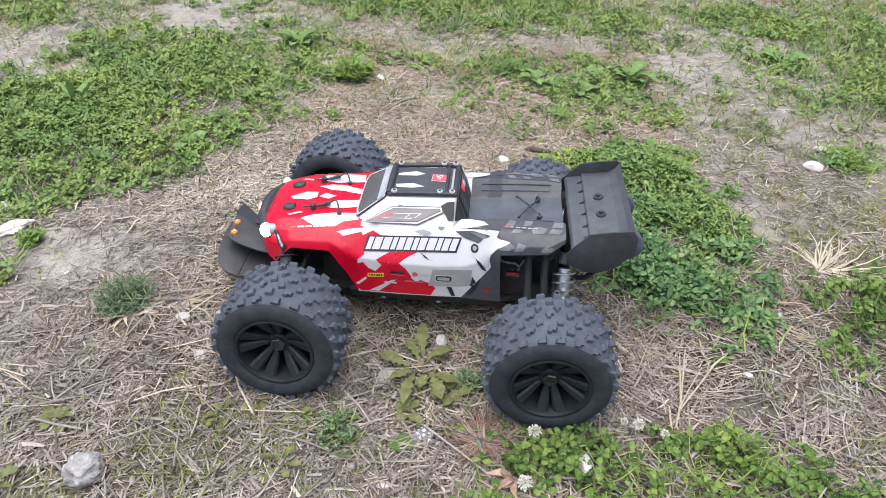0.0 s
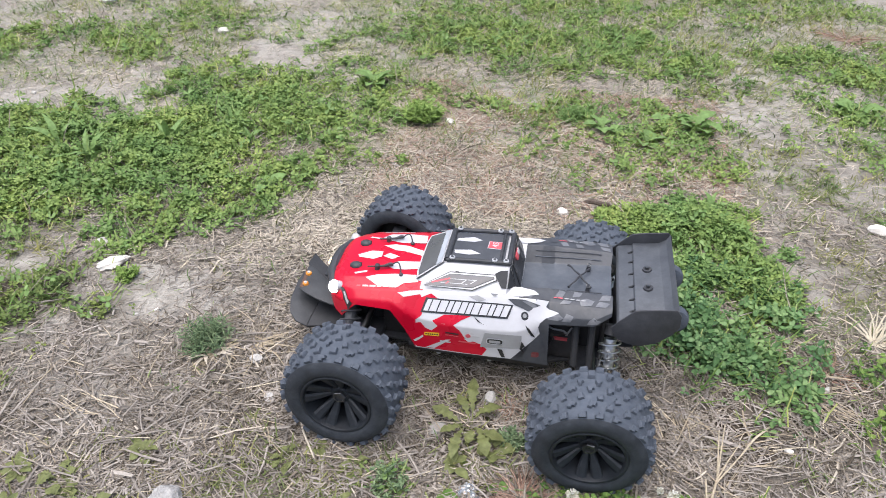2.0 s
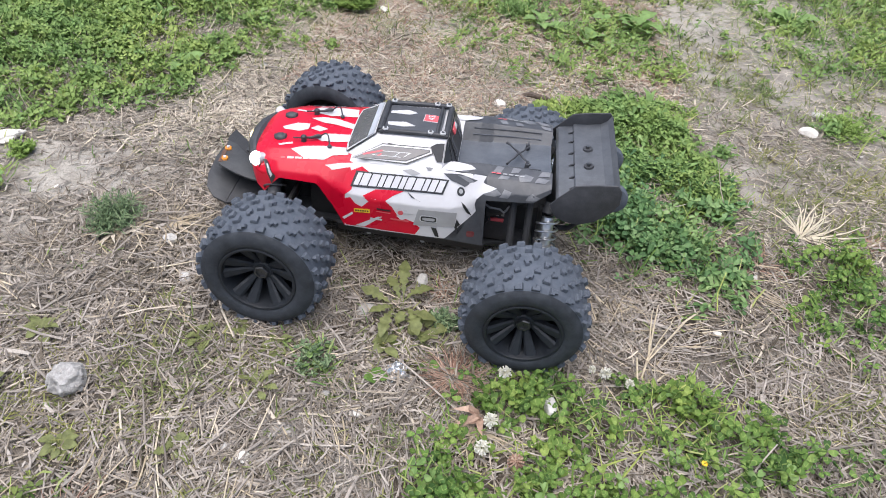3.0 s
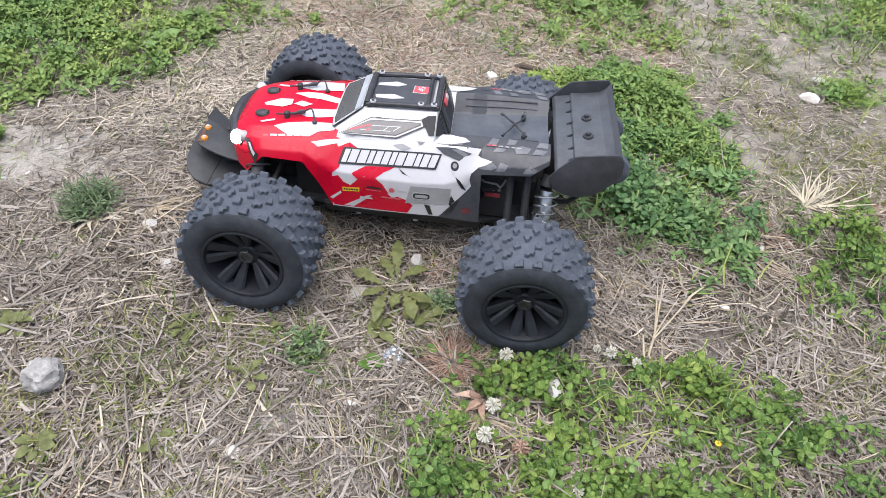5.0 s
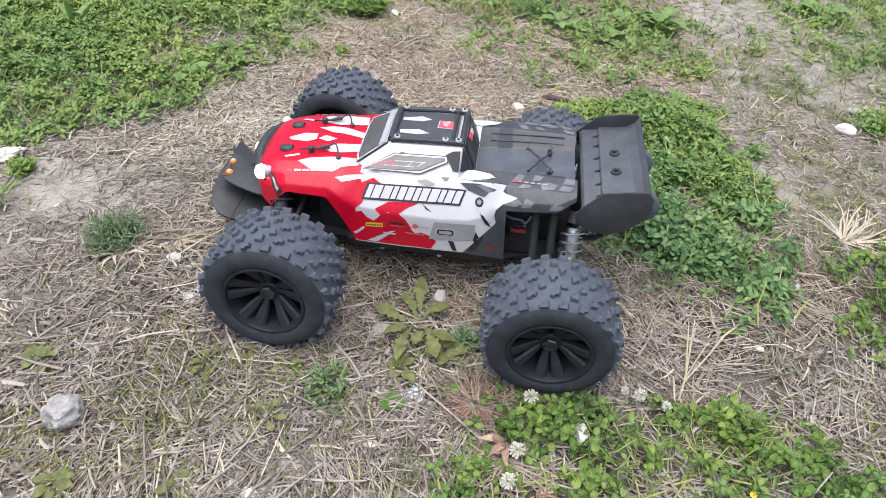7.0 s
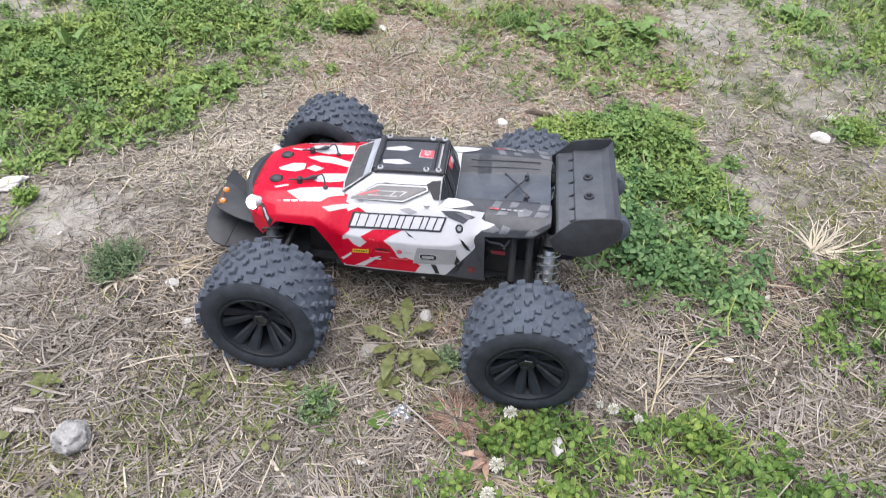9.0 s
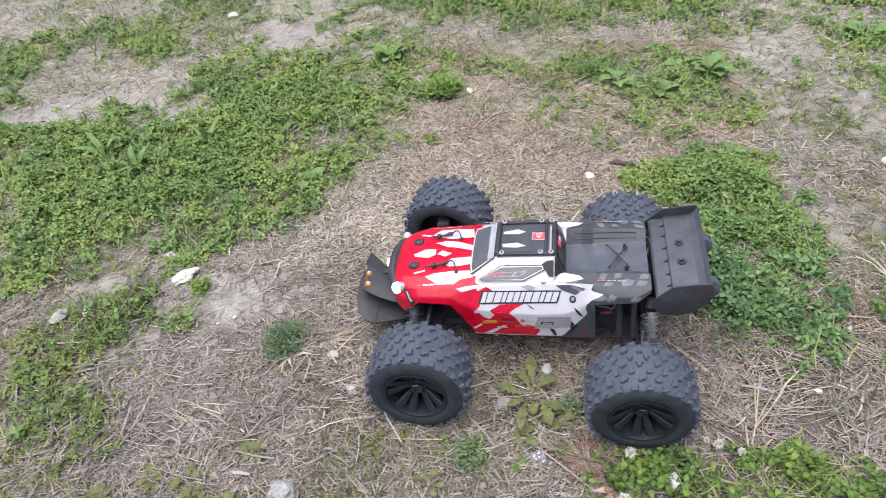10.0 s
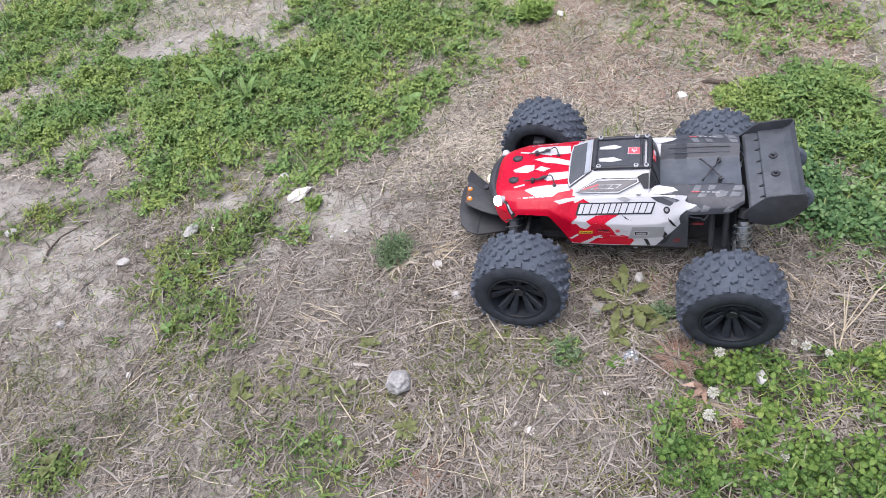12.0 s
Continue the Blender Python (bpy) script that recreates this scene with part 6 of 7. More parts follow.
SWATHES = [
    (-0.26, -0.50, 95, 0.035), (-0.12, -0.44, 60, 0.035), (-0.04, -0.41, 120, 0.030), (-0.31, -0.36, 150, 0.040), (0.47, -0.15, 20, 0.050), (0.56, -0.20, 80, 0.050), (-0.17, -0.54, 80, 0.040),
    (-0.42, -0.30, 40, 0.045), (-0.60, -0.30, 160, 0.060), (-0.55, 0.20, 30, 0.060), (-0.20, 0.45, 110, 0.060), (0.10, 0.50, 20, 0.050), (0.30, -0.15, 140, 0.040), (-0.05, -0.52, 30, 0.040), (-0.90, -0.45, 70, 0.060), (0.05, -0.47, 100, 0.030),
]
straw_swathes("straw_swathe", "flattened broad grey straws lying side by side", SWATHES, 45, GREY_STRAW, 111)
straw_swathes("straw_swathe", "flattened pale straws lying side by side", SWATHES[::2], 22, PALE_STRAW, 112)


def clover_leaves(name, label, n, area, patches, size, height, seed, material, seed_patch=3, soft=0.0, slim=1.0):
    """Three folded heart-shaped leaflets on a leaning stalk, many times."""
    rng = np.random.default_rng(seed)
    p = scatter(n, *area, lambda x, y: spread(x, y, patches, 0.8, seed_patch, soft) * (0.25 + 0.75 * (value_noise(x, y, 0.045, 55) > 0.39)) * (0.45 + 0.55 * (value_noise(x, y, 0.12, 56) > 0.34)), rng)
    k = len(p)
    s = rng.uniform(*size, k)
    thick = spread(p[:, 0], p[:, 1], patches, 0.8, seed_patch, soft)
    h = height * (0.15 + 0.85 * rng.random(k)) * (0.45 + 0.55 * thick)
    yaw = rng.uniform(0, 2 * math.pi, k)
    tilt_way, tilt = rng.uniform(0, 2 * math.pi, k), np.abs(rng.normal(0.0, 0.62, k))
    nx, ny = np.sin(tilt) * np.cos(tilt_way), np.sin(tilt) * np.sin(tilt_way)
    outline = np.array([(0.0, 0.03, 0.0, 0.0), (-0.24, 0.28, 0.06, 0.3), (-0.38, 0.62, 0.11, 0.6), (-0.32, 0.88, 0.08, 0.85), (-0.14, 0.97, 0.02, 0.97), (0.0, 0.86, -0.04, 0.92), (0.14, 0.97, 0.02, 0.97), (0.32, 0.88, 0.08, 0.85), (0.38, 0.62, 0.11, 0.6), (0.24, 0.28, 0.06, 0.3), (0.0, 0.52, -0.07, 0.45)])
    tris = np.array([(q, 10, (q + 1) % 10) for q in range(10)])
    verts, faces, uvs = [], [], []
    count = 0
    centre = p + np.stack([rng.normal(0, 0.006, k), rng.normal(0, 0.006, k), h], 1)
    for leaf in range(3):
        a = yaw + leaf * 2 * math.pi / 3 + rng.normal(0, 0.12, k)
        fold = rng.uniform(0.2, 3.0, k)
        droop = rng.normal(0.05, 0.22, k)
        c, sn = np.cos(a), np.sin(a)
        v = np.zeros((k, 11, 3))
        for q, (u, w, z, _) in enumerate(outline * np.array([slim, 1, 1, 1])):
            dx, dy = (w * c - u * sn) * s, (w * sn + u * c) * s
            v[:, q, 0] = centre[:, 0] + dx
            v[:, q, 1] = centre[:, 1] + dy
            v[:, q, 2] = centre[:, 2] + z * fold * s - droop * w * s - (nx * dx + ny * dy)
        v[:, :, 2] = np.maximum(v[:, :, 2], p[:, None, 2] + 0.001)
        verts.append(v.reshape(-1, 3))
        uvs.append(np.tile(np.stack([outline[:, 0] + 0.5, outline[:, 3]], 1), (k, 1)))
        faces.append((np.arange(k)[:, None, None] * 11 + tris[None]).reshape(-1, 3) + count)
        count += k * 11
    # stalks
    side = s * 0.035
    v = np.zeros((k, 4, 3))
    v[:, 0], v[:, 1] = p, p
    v[:, 0, 0] -= side
    v[:, 1, 0] += side
    v[:, 2], v[:, 3] = centre, centre
    v[:, 2, 0] += side * 0.7
    v[:, 3, 0] -= side * 0.7
    verts.append(v.reshape(-1, 3))
    uvs.append(np.zeros((k * 4, 2)))
    faces.append((np.arange(k)[:, None, None] * 4 + np.array([(0, 1, 2), (0, 2, 3)])[None]).reshape(-1, 3) + count)
    me = raw_mesh(name, np.concatenate(verts), np.concatenate(faces), material, np.concatenate(uvs))
    return tagged(new(name, me), label, "clover", kind="stuff")


clover_leaves("clover_patch", "bright green clover leaves with pale crescents", 15000, (0.0, 0.95, -0.70, 0.30), CLOVER_NEAR, (0.0060, 0.0152), 0.042, 201, CLOVER)
clover_leaves("clover_patch", "cool green clover with large leaves beside the truck", 17000, (0.20, 0.80, -0.15, 0.60), CLOVER_MID, (0.0070, 0.0145), 0.036, 206, MID_CLOVER, soft=0.25, slim=0.92)
clover_leaves("clover_patch", "fine yellow-green clover growing beyond the wing", 24000, (0.20, 0.80, 0.05, 0.75), CLOVER_MID_BACK, (0.0055, 0.0120), 0.034, 207, SMALL_CLOVER, soft=0.25, slim=0.88)
clover_leaves("clover_patch", "dense low green clover growing beyond the truck", 80000, (-2.6, 0.0, 0.0, 1.3), CLOVER_FAR, (0.0070, 0.0120), 0.034, 202, SMALL_CLOVER, soft=0.15)
clover_leaves("clover_patch", "low green clover on the far ground", 95000, (-2.4, 1.7, 0.5, 2.4), CLOVER_BACK, (0.0075, 0.0125), 0.030, 203, SMALL_CLOVER, soft=0.30)
clover_leaves("clover_patch", "thin straggling clover on bare earth", 22000, (-1.75, 0.05, -0.80, 0.20), CLOVER_LEFT, (0.0060, 0.0105), 0.022, 204, OLIVE_CLOVER, soft=0.15)
clover_leaves("clover_patch", "larger pale trefoil leaves among low clover", 7000, (-2.4, 1.5, -0.65, 1.9), ALL_GREEN, (0.0095, 0.0150), 0.038, 205, PALE_WEED)


def grass(name, label, n, area, chance, length, width, seed, material, up=0.6):
    rng = np.random.default_rng(seed)
    p = scatter(n, *area, chance, rng)
    k = len(p)
    ln = rng.uniform(*length, k)
    yaw = rng.uniform(0, 2 * math.pi, k)
    p[:, :2] += 0.5 * ln[:, None] * np.stack([np.cos(yaw), np.sin(yaw)], 1)
    v, f = ribbons(p, yaw, ln, rng.uniform(*width, k), np.abs(rng.normal(up, 0.35, k)), 0.18, 2, seed)
    tagged(new(name, raw_mesh(name, v, f, material)), label, "grass", kind="stuff")


grass("grass_blades", "thin green grass blades among clover", 150000, WIDE, lambda x, y: 0.80 * spread(x, y, ALL_GREEN, 0.9, 3), (0.010, 0.042), (0.0014, 0.0034), 301, GRASS)
grass("grass_blades", "sparse yellow-green grass between straw", 150000, (-1.6, 1.2, -0.75, 1.2), lambda x, y: 1.0 * spread(x, y, MOSSY, 0.9, 71) * (value_noise(x, y, 0.035, 72) > 0.4), (0.006, 0.028), (0.0011, 0.0022), 302, MOSS, 0.5)
grass("grass_blades", "scattered green weed shoots between straw", 190000, WIDE, lambda x, y: (0.20 + 0.75 * np.clip((y - 0.5) * 1.2, 0, 1)) * np.clip((value_noise(x, y, 0.16, 81) - 0.36) * 3.2, 0, 1) * (1 - 0.5 * spread(x, y, BARE, 0.5, 41)), (0.006, 0.026), (0.0009, 0.0022), 303, GRASS, 0.4)

TUSSOCKS = [(0.45, 0.30, 0.12, 0.25, 0, 1), (0.43, 0.10, 0.11, 0.14, 0, 1), (-0.75, 0.72, 0.28, 0.20, 25, 0.8), (-1.10, 0.48, 0.30, 0.18, 10, 0.7), (1.20, 1.22, 0.22, 0.36, -15, 0.8), (0.10, 1.55, 0.45, 0.20, 0, 0.7)]
grass("grass_blades", "bright broad grass blades rising through clover", 36000, (-1.6, 1.5, -0.15, 1.9), lambda x, y: spread(x, y, TUSSOCKS, 1.0, 77) * (0.3 + 0.7 * (value_noise(x, y, 0.05, 78) > 0.45)), (0.015, 0.046), (0.0014, 0.0032), 305, GRASS, 0.8)
grass("grass_blades", "green grass blades rising through clover", 5500, (0.05, 0.95, -0.70, -0.15), lambda x, y: np.clip(1.3 * spread(x, y, CLOVER_NEAR, 0.9, 3), 0, 1) * (0.25 + 0.75 * (value_noise(x, y, 0.06, 79) > 0.45)), (0.012, 0.042), (0.0012, 0.0028), 308, GRASS, 0.6)
grass("dry_stems", "pale dead stems poking through clover", 16000, WIDE, lambda x, y: 0.8 * (spread(x, y, ALL_GREEN, 1.0, 3) > 0.05) * (value_noise(x, y, 0.08, 85) > 0.45), (0.020, 0.080), (0.0010, 0.0022), 304, STRAW, 0.25)

grass("grass_blades", "patchy green grass round the littered stretch", 90000, (-4.2, 3.3, -0.2, 4.0), lambda x, y: np.clip((value_noise(x, y, 0.45, 84) - 0.42) * 5, 0, 1) * (0.3 + 0.7 * (value_noise(x, y, 0.11, 83) > 0.42)) * np.clip(1.2 - np.maximum.reduce([-1.9 - x, x - 1.1, y - 1.8, 0.8 - y]) / 1.3, 0, 1) * (np.maximum.reduce([-2.0 - x, x - 1.3, y - 1.95]) > 0), (0.02, 0.05), (0.003, 0.007), 309, GRASS, 0.4)
grass("grass_blades", "thin grass over the ground farther round", 60000, (-5.5, 4.5, -4.0, 5.0), lambda x, y: 0.7 * np.clip((value_noise(x, y, 0.55, 87) - 0.5) * 5, 0, 1) * (np.maximum.reduce([-2.2 - x, x - 1.5, -0.9 - y, y - 2.1]) > 0), (0.03, 0.08), (0.004, 0.009), 306, GRASS, 0.4)

grass("grass_blades", "thin yellowish grass over the far ground", 90000, (-2.6, 1.7, 0.75, 2.4), lambda x, y: 0.75 * np.clip((y - 0.75) / 0.5, 0, 1) * np.clip((value_noise(x, y, 0.30, 88) - 0.22) * 2.5, 0, 1) * (0.35 + 0.65 * (value_noise(x, y, 0.07, 89) > 0.4)), (0.010, 0.034), (0.0014, 0.0030), 307, MOSS, 0.4)

# ---- single plants ----


def blade(bm, length, width, profile, arch, fold=0.25, twist=0.0, slot=0):
    """A leaf along +x with an outline of half widths, arched upward and folded along its midrib."""
    rows = []
    n = len(profile) - 1
    for k, w in enumerate(profile):
        t = k / n
        x = length * t
        z = arch * math.sin(math.pi * min(1, t * 0.9)) * length * 0.5
        hw = w * width
        rows.append([bm.verts.new((x - 0.15 * hw, -hw, z + fold * hw + twist * hw)), bm.verts.new((x, 0, z)), bm.verts.new((x - 0.15 * hw, hw, z + fold * hw - twist * hw))])
    for a, b in zip(rows, rows[1:]):
        for k in (0, 1):
            f = bm.faces.new((a[k], a[k + 1], b[k + 1], b[k]))
            f.material_index = slot
    return bm


TOOTHED = [0.06, 0.10, 0.30, 0.18, 0.48, 0.30, 0.68, 0.46, 0.86, 0.62, 0.95, 0.70, 0.62, 0.30, 0.03]
OVAL = [0.05, 0.07, 0.12, 0.40, 0.72, 0.92, 1.0, 0.95, 0.80, 0.52, 0.05]
SPEAR = [0.3, 0.6, 0.85, 1.0, 0.9, 0.65, 0.35, 0.03]


def rosette(name, label, x, y, leaves, length, width, profile, material, seed, rise=0.10, turn=360.0, start=0.0, group=""):
    """A weed with leaves spreading from one root, each leaf a part."""
    rng = random.Random(seed)
    z = float(ground_height(x, y))
    root = thing(name, label, "weed", group, at=pose(x, y, z))
    for k in range(leaves):
        ln = length * rng.uniform(0.6, 1.1)
        bm = bmesh.new()
        blade(bm, ln, width * rng.uniform(0.75, 1.15), profile, rng.uniform(0.15, 0.5), rng.uniform(0.1, 0.4), rng.uniform(-0.25, 0.25))
        for v in bm.verts:
            v.co.z += 0.0012 * math.sin(v.co.x * 300 + k) + 0.002
            v.co.y += 0.12 * ln * math.sin(v.co.x / ln * 2 + k)
        part("leaf", bm, material, root, at=pose(0, 0, 0.002, rng.uniform(-12, 12), -math.degrees(rise) * rng.uniform(0.2, 1.8), start + turn * (k + rng.uniform(-0.3, 0.3)) / leaves))
    return root


LOBED = [0.06, 0.06, 0.06, 0.08, 0.10, 0.38, 0.20, 0.70, 0.42, 1.0, 0.62, 0.95, 0.70, 0.40, 0.04]


def dandelion(x, y, leaves, material, seed):
    """A flat rosette of lobed leaves: direction in degrees, length, half width and lift of each."""
    rng = random.Random(seed)
    root = thing("dandelion_plant", "flat dandelion rosette with lobed yellow-green leaves", "weed", at=pose(x, y, float(ground_height(x, y))))
    for turn, ln, wide, lift in leaves:
        bm = bmesh.new()
        blade(bm, ln, wide, LOBED, rng.uniform(0.2, 0.45), rng.uniform(0.1, 0.3), rng.uniform(-0.2, 0.2))
        for v in bm.verts:
            v.co.z += 0.0014 * math.sin(v.co.x * 260 + turn) + 0.002
            v.co.y += 0.10 * ln * math.sin(v.co.x / ln * 2 + turn)
        part("leaf", bm, material, root, at=pose(0, 0, 0.002, rng.uniform(-10, 10), -lift, turn))
    bm = bmesh.new()
    tube(bm, [(0, 0, 0), (-0.004, 0.018, 0.008), (-0.006, 0.040, 0.010)], [0.0010, 0.0009, 0.0006], 5)
    part("stalk", bm, PALE_STRAW, root)
    bm = bmesh.new()
    tube(bm, [(0, 0, 0), (0.018, -0.004, 0.006), (0.036, -0.006, 0.006)], [0.0010, 0.0009, 0.0006], 5)
    part("stalk", bm, PALE_STRAW, root)


dandelion(0.011, -0.186, ((87, 0.086, 0.0115, 14), (112, 0.058, 0.010, 10), (172, 0.066, 0.0115, 12), (222, 0.052, 0.009, 10), (32, 0.064, 0.0135, 14),
                          (-22, 0.072, 0.011, 12), (-62, 0.078, 0.011, 10), (-97, 0.080, 0.010, 8), (-80, 0.048, 0.009, 14)), WEED, 1)
rosette("broadleaf_weed", "yellow-green seedling with rounded leaves", 0.055, -0.225, 7, 0.034, 0.011, OVAL, WEED, 2, 0.22)
rosette("broadleaf_weed", "yellow-green seedling with rounded leaves", 0.006, -0.262, 6, 0.030, 0.009, OVAL, WEED, 3, 0.2)
WEEDS = [
    (-0.25, -0.305, 0.045, 0.010, 7), (-0.205, -0.275, 0.036, 0.009, 6), (-0.145, -0.300, 0.044, 0.009, 7), (-0.145, -0.372, 0.050, 0.010, 5), (-0.465, -0.335, 0.050, 0.011, 6),
    (-0.35, -0.500, 0.040, 0.010, 7), (-0.215, -0.475, 0.042, 0.010, 7), (-0.70, -0.450, 0.048, 0.014, 6), (-0.630, -0.400, 0.044, 0.011, 7), (-0.535, -0.430, 0.046, 0.012, 7),
    (-0.640, -0.465, 0.036, 0.010, 6), (-0.795, -0.520, 0.040, 0.009, 6), (-0.430, -0.545, 0.036, 0.009, 6), (-1.010, -0.655, 0.046, 0.014, 7), (-0.750, -0.345, 0.030, 0.010, 6), (-0.560, -0.400, 0.050, 0.013, 5), (-0.690, -0.480, 0.046, 0.013, 5), (-0.600, -0.455, 0.050, 0.014, 4), (-0.490, -0.440, 0.050, 0.013, 5),
]
for k, (x, y, ln, w, n) in enumerate(WEEDS):
    ln, w = ln * 0.68, w * 0.62
    rosette("broadleaf_weed", "low green broadleaf weed between straws", x, y, n + 1, ln, w, OVAL if k % 3 else LOBED, WEED, 30 + k, 0.2, group="low weeds")
for k, (x, y, ln, w, n) in enumerate(((0.215, 0.905, 0.065, 0.020, 7), (0.470, 0.955, 0.075, 0.024, 8), (0.400, 0.985, 0.055, 0.017, 6), (-0.480, 1.050, 0.075, 0.020, 7), (0.330, 0.850, 0.060, 0.018, 6), (-0.560, 0.420, 0.055, 0.014, 6), (0.930, 1.160, 0.080, 0.022, 6))):
    rosette("broadleaf_weed", "pale green large-leaved weed among clover", x, y, n, ln, w, TOOTHED if k < 3 else OVAL, PALE_WEED, 50 + k, 0.3, group="pale weeds")
for k, (x, y, ln) in enumerate(((-0.90, 0.58, 0.10), (-0.78, 0.70, 0.09), (-1.05, 0.46, 0.09), (-1.18, 0.52, 0.10), (-0.70, 0.62, 0.08), (0.50, 0.30, 0.06), (0.47, 0.55, 0.06))):
    rosette("grass_weed", "pale broad grass blades rising above clover", x, y, 5, ln, 0.008, SPEAR, PALE_WEED, 70 + k, 0.6, group="pale weeds")


def tuft(name, label, x, y, radius, height, stems, material, seed, leaf=0.010, fine=0.0022, category="weed"):
    """A bushy weed: many leaning stems set with small leaves."""
    rng = random.Random(seed)
    root = thing(name, label, category, at=pose(x, y, float(ground_height(x, y))))
    leaves = bmesh.new()
    for _ in range(stems):
        a, r = rng.uniform(0, 2 * math.pi), math.sqrt(rng.random())
        tip = Vector((radius * r * math.cos(a), radius * r * math.sin(a), height * (1 - 0.55 * r * r) * rng.uniform(0.6, 1.1)))
        foot = Vector((tip.x * 0.35, tip.y * 0.35, 0))
        tube(leaves, [foot, foot.lerp(tip, 0.55) + Vector((0, 0, 0.004)), tip], [0.0008, 0.0006, 0.0003], 4)
        for k in range(9):
            t = 0.25 + 0.75 * k / 8
            p = foot.lerp(tip, t)
            way = Vector((rng.gauss(0, 1), rng.gauss(0, 1), rng.uniform(0.1, 0.9))).normalized() * leaf * rng.uniform(0.6, 1.2)
            side = way.cross(Vector((0, 0, 1))).normalized() * fine
            mid = p + way * 0.5 + Vector((0, 0, 0.001))
            v = [leaves.verts.new(q) for q in (p, mid - side, p + way, mid + side)]
            leaves.faces.new(v)
    part("foliage", leaves, material, root, angle=0)
    return root


tuft("weed_tuft", "dense dark green feathery weed tuft in straw", -0.475, -0.095, 0.054, 0.044, 95, DARK_WEED, 4, 0.016, 0.0012)
tuft("weed_tuft", "bright green bushy weed tuft on bare ground", -0.285, 0.850, 0.055, 0.060, 130, BRIGHT_WEED, 5, 0.020, 0.0026)
tuft("weed_tuft", "grey-green feathery weed tuft at clover edge", 0.130, 0.960, 0.060, 0.040, 110, PALE_WEED, 6, 0.010, 0.0018)
tuft("weed_tuft", "small green grassy tuft beside pale stones", 0.920, 0.580, 0.070, 0.030, 120, BRIGHT_WEED, 7, 0.012, 0.0016)
tuft("weed_tuft", "small green feathery shoot in straw", -0.090, -0.308, 0.035, 0.022, 45, DARK_WEED, 8, 0.010, 0.0020)
tuft("weed_tuft", "small green feathery shoot in straw", 0.085, -0.200, 0.030, 0.020, 45, DARK_WEED, 9, 0.010, 0.0020)
tuft("weed_tuft", "small green shoot beside a white stone", -0.715, 0.045, 0.030, 0.022, 40, BRIGHT_WEED, 10, 0.010, 0.0022)


def dry_fan(name, label, x, y, count, length, material, seed, rise=0.5, turn=(0, 360), width=(0.0010, 0.0022)):
    """Dead stalks fanning out from one root."""
    rng = random.Random(seed)
    bm = bmesh.new()
    few = count <= 40
    root = thing(name, label, "dry grass", at=pose(x, y, float(ground_height(x, y)))) if few else None
    for _ in range(count):
        a = radians(rng.uniform(*turn))
        ln = length * rng.uniform(0.45, 1.1)
        up = rng.uniform(0.02, rise)
        pts = []
        droop = rng.uniform(0.0, 0.5)
        sway = rng.uniform(-0.6, 0.6)
        for k in range(4):
            t = k / 3
            d = ln * t
            pts.append((d * math.cos(a + sway * t) * math.cos(up), d * math.sin(a + sway * t) * math.cos(up), max(0.001, d * math.sin(up) - droop * up * ln * t * t + 0.002)))
        w = rng.uniform(*width)
        tube(bm, pts, [w * 0.5, w * 0.55, w * 0.4, w * 0.15], 4)
        if few:
            part("stalk", bm, material, root, angle=0)
            bm = bmesh.new()
    if few:
        return root
    return thing(name, label, "dry grass", at=pose(x, y, float(ground_height(x, y))), data=mesh_of(name, bm, material, 0))


dry_fan("dry_tuft", "fan of thick pale dead grass blades", 0.709, 0.150, 20, 0.088, BLEACHED_STRAW, 1, 0.95, (20, 130), (0.0024, 0.0046))
dry_fan("dry_tuft", "pale dead grass stalks splayed on earth", 0.712, 0.150, 22, 0.120, BLEACHED_STRAW, 2, 0.22, (-25, 45), (0.0018, 0.0038))
dead_weed = thing("dead_weed", "branching pale dead weed standing in straw", "dry grass", at=pose(0.3806, -0.2425, float(ground_height(0.3806, -0.2425))))
for pts, r in ((((0, 0, 0), (0.004, 0.015, 0.010), (0.008, 0.030, 0.018)), (0.0022, 0.0019, 0.0017)), (((0.008, 0.030, 0.018), (0.007, 0.058, 0.040), (0.0065, 0.084, 0.060)), (0.0014, 0.0012, 0.0007)),
               (((0.008, 0.030, 0.018), (0.011, 0.062, 0.044), (0.016, 0.095, 0.062)), (0.0014, 0.0012, 0.0007)), (((0.007, 0.026, 0.016), (0.020, 0.046, 0.038), (0.034, 0.064, 0.060)), (0.0013, 0.0010, 0.0006)),
               (((0.006, 0.022, 0.014), (0.028, 0.044, 0.036), (0.051, 0.069, 0.058)), (0.0015, 0.0012, 0.0007)), (((-0.008, -0.020, 0.001), (-0.009, 0.0, 0.010), (-0.010, 0.022, 0.020)), (0.0020, 0.0016, 0.0012)),
               (((0.004, -0.034, 0.003), (0.040, -0.004, 0.010), (0.086, 0.030, 0.006)), (0.0012, 0.0015, 0.0009)), (((0.002, 0.012, 0.008), (0.024, 0.010, 0.012), (0.050, 0.002, 0.008)), (0.0008, 0.0008, 0.0004)),
               (((0.010, -0.020, 0.003), (0.020, -0.006, 0.008), (0.030, 0.004, 0.012)), (0.0022, 0.0018, 0.0010))):
    bm = bmesh.new()
    tube(bm, pts, list(r), 6)
    part("stalk", bm, PALE_STRAW, dead_weed)
dry_fan("dead_weed", "pale dead stalks lying flat", 0.380, -0.250, 12, 0.110, PALE_STRAW, 4, 0.12, (-10, 60))
dry_fan("dry_tuft", "reddish dry needle-like grass tuft by a tyre", 0.107, -0.300, 200, 0.058, RED_STRAW, 5, 0.55, (0, 360), (0.0009, 0.0018))
dry_fan("dry_tuft", "reddish dry grass under the truck", 0.075, -0.130, 45, 0.045, RED_STRAW, 6, 0.2)
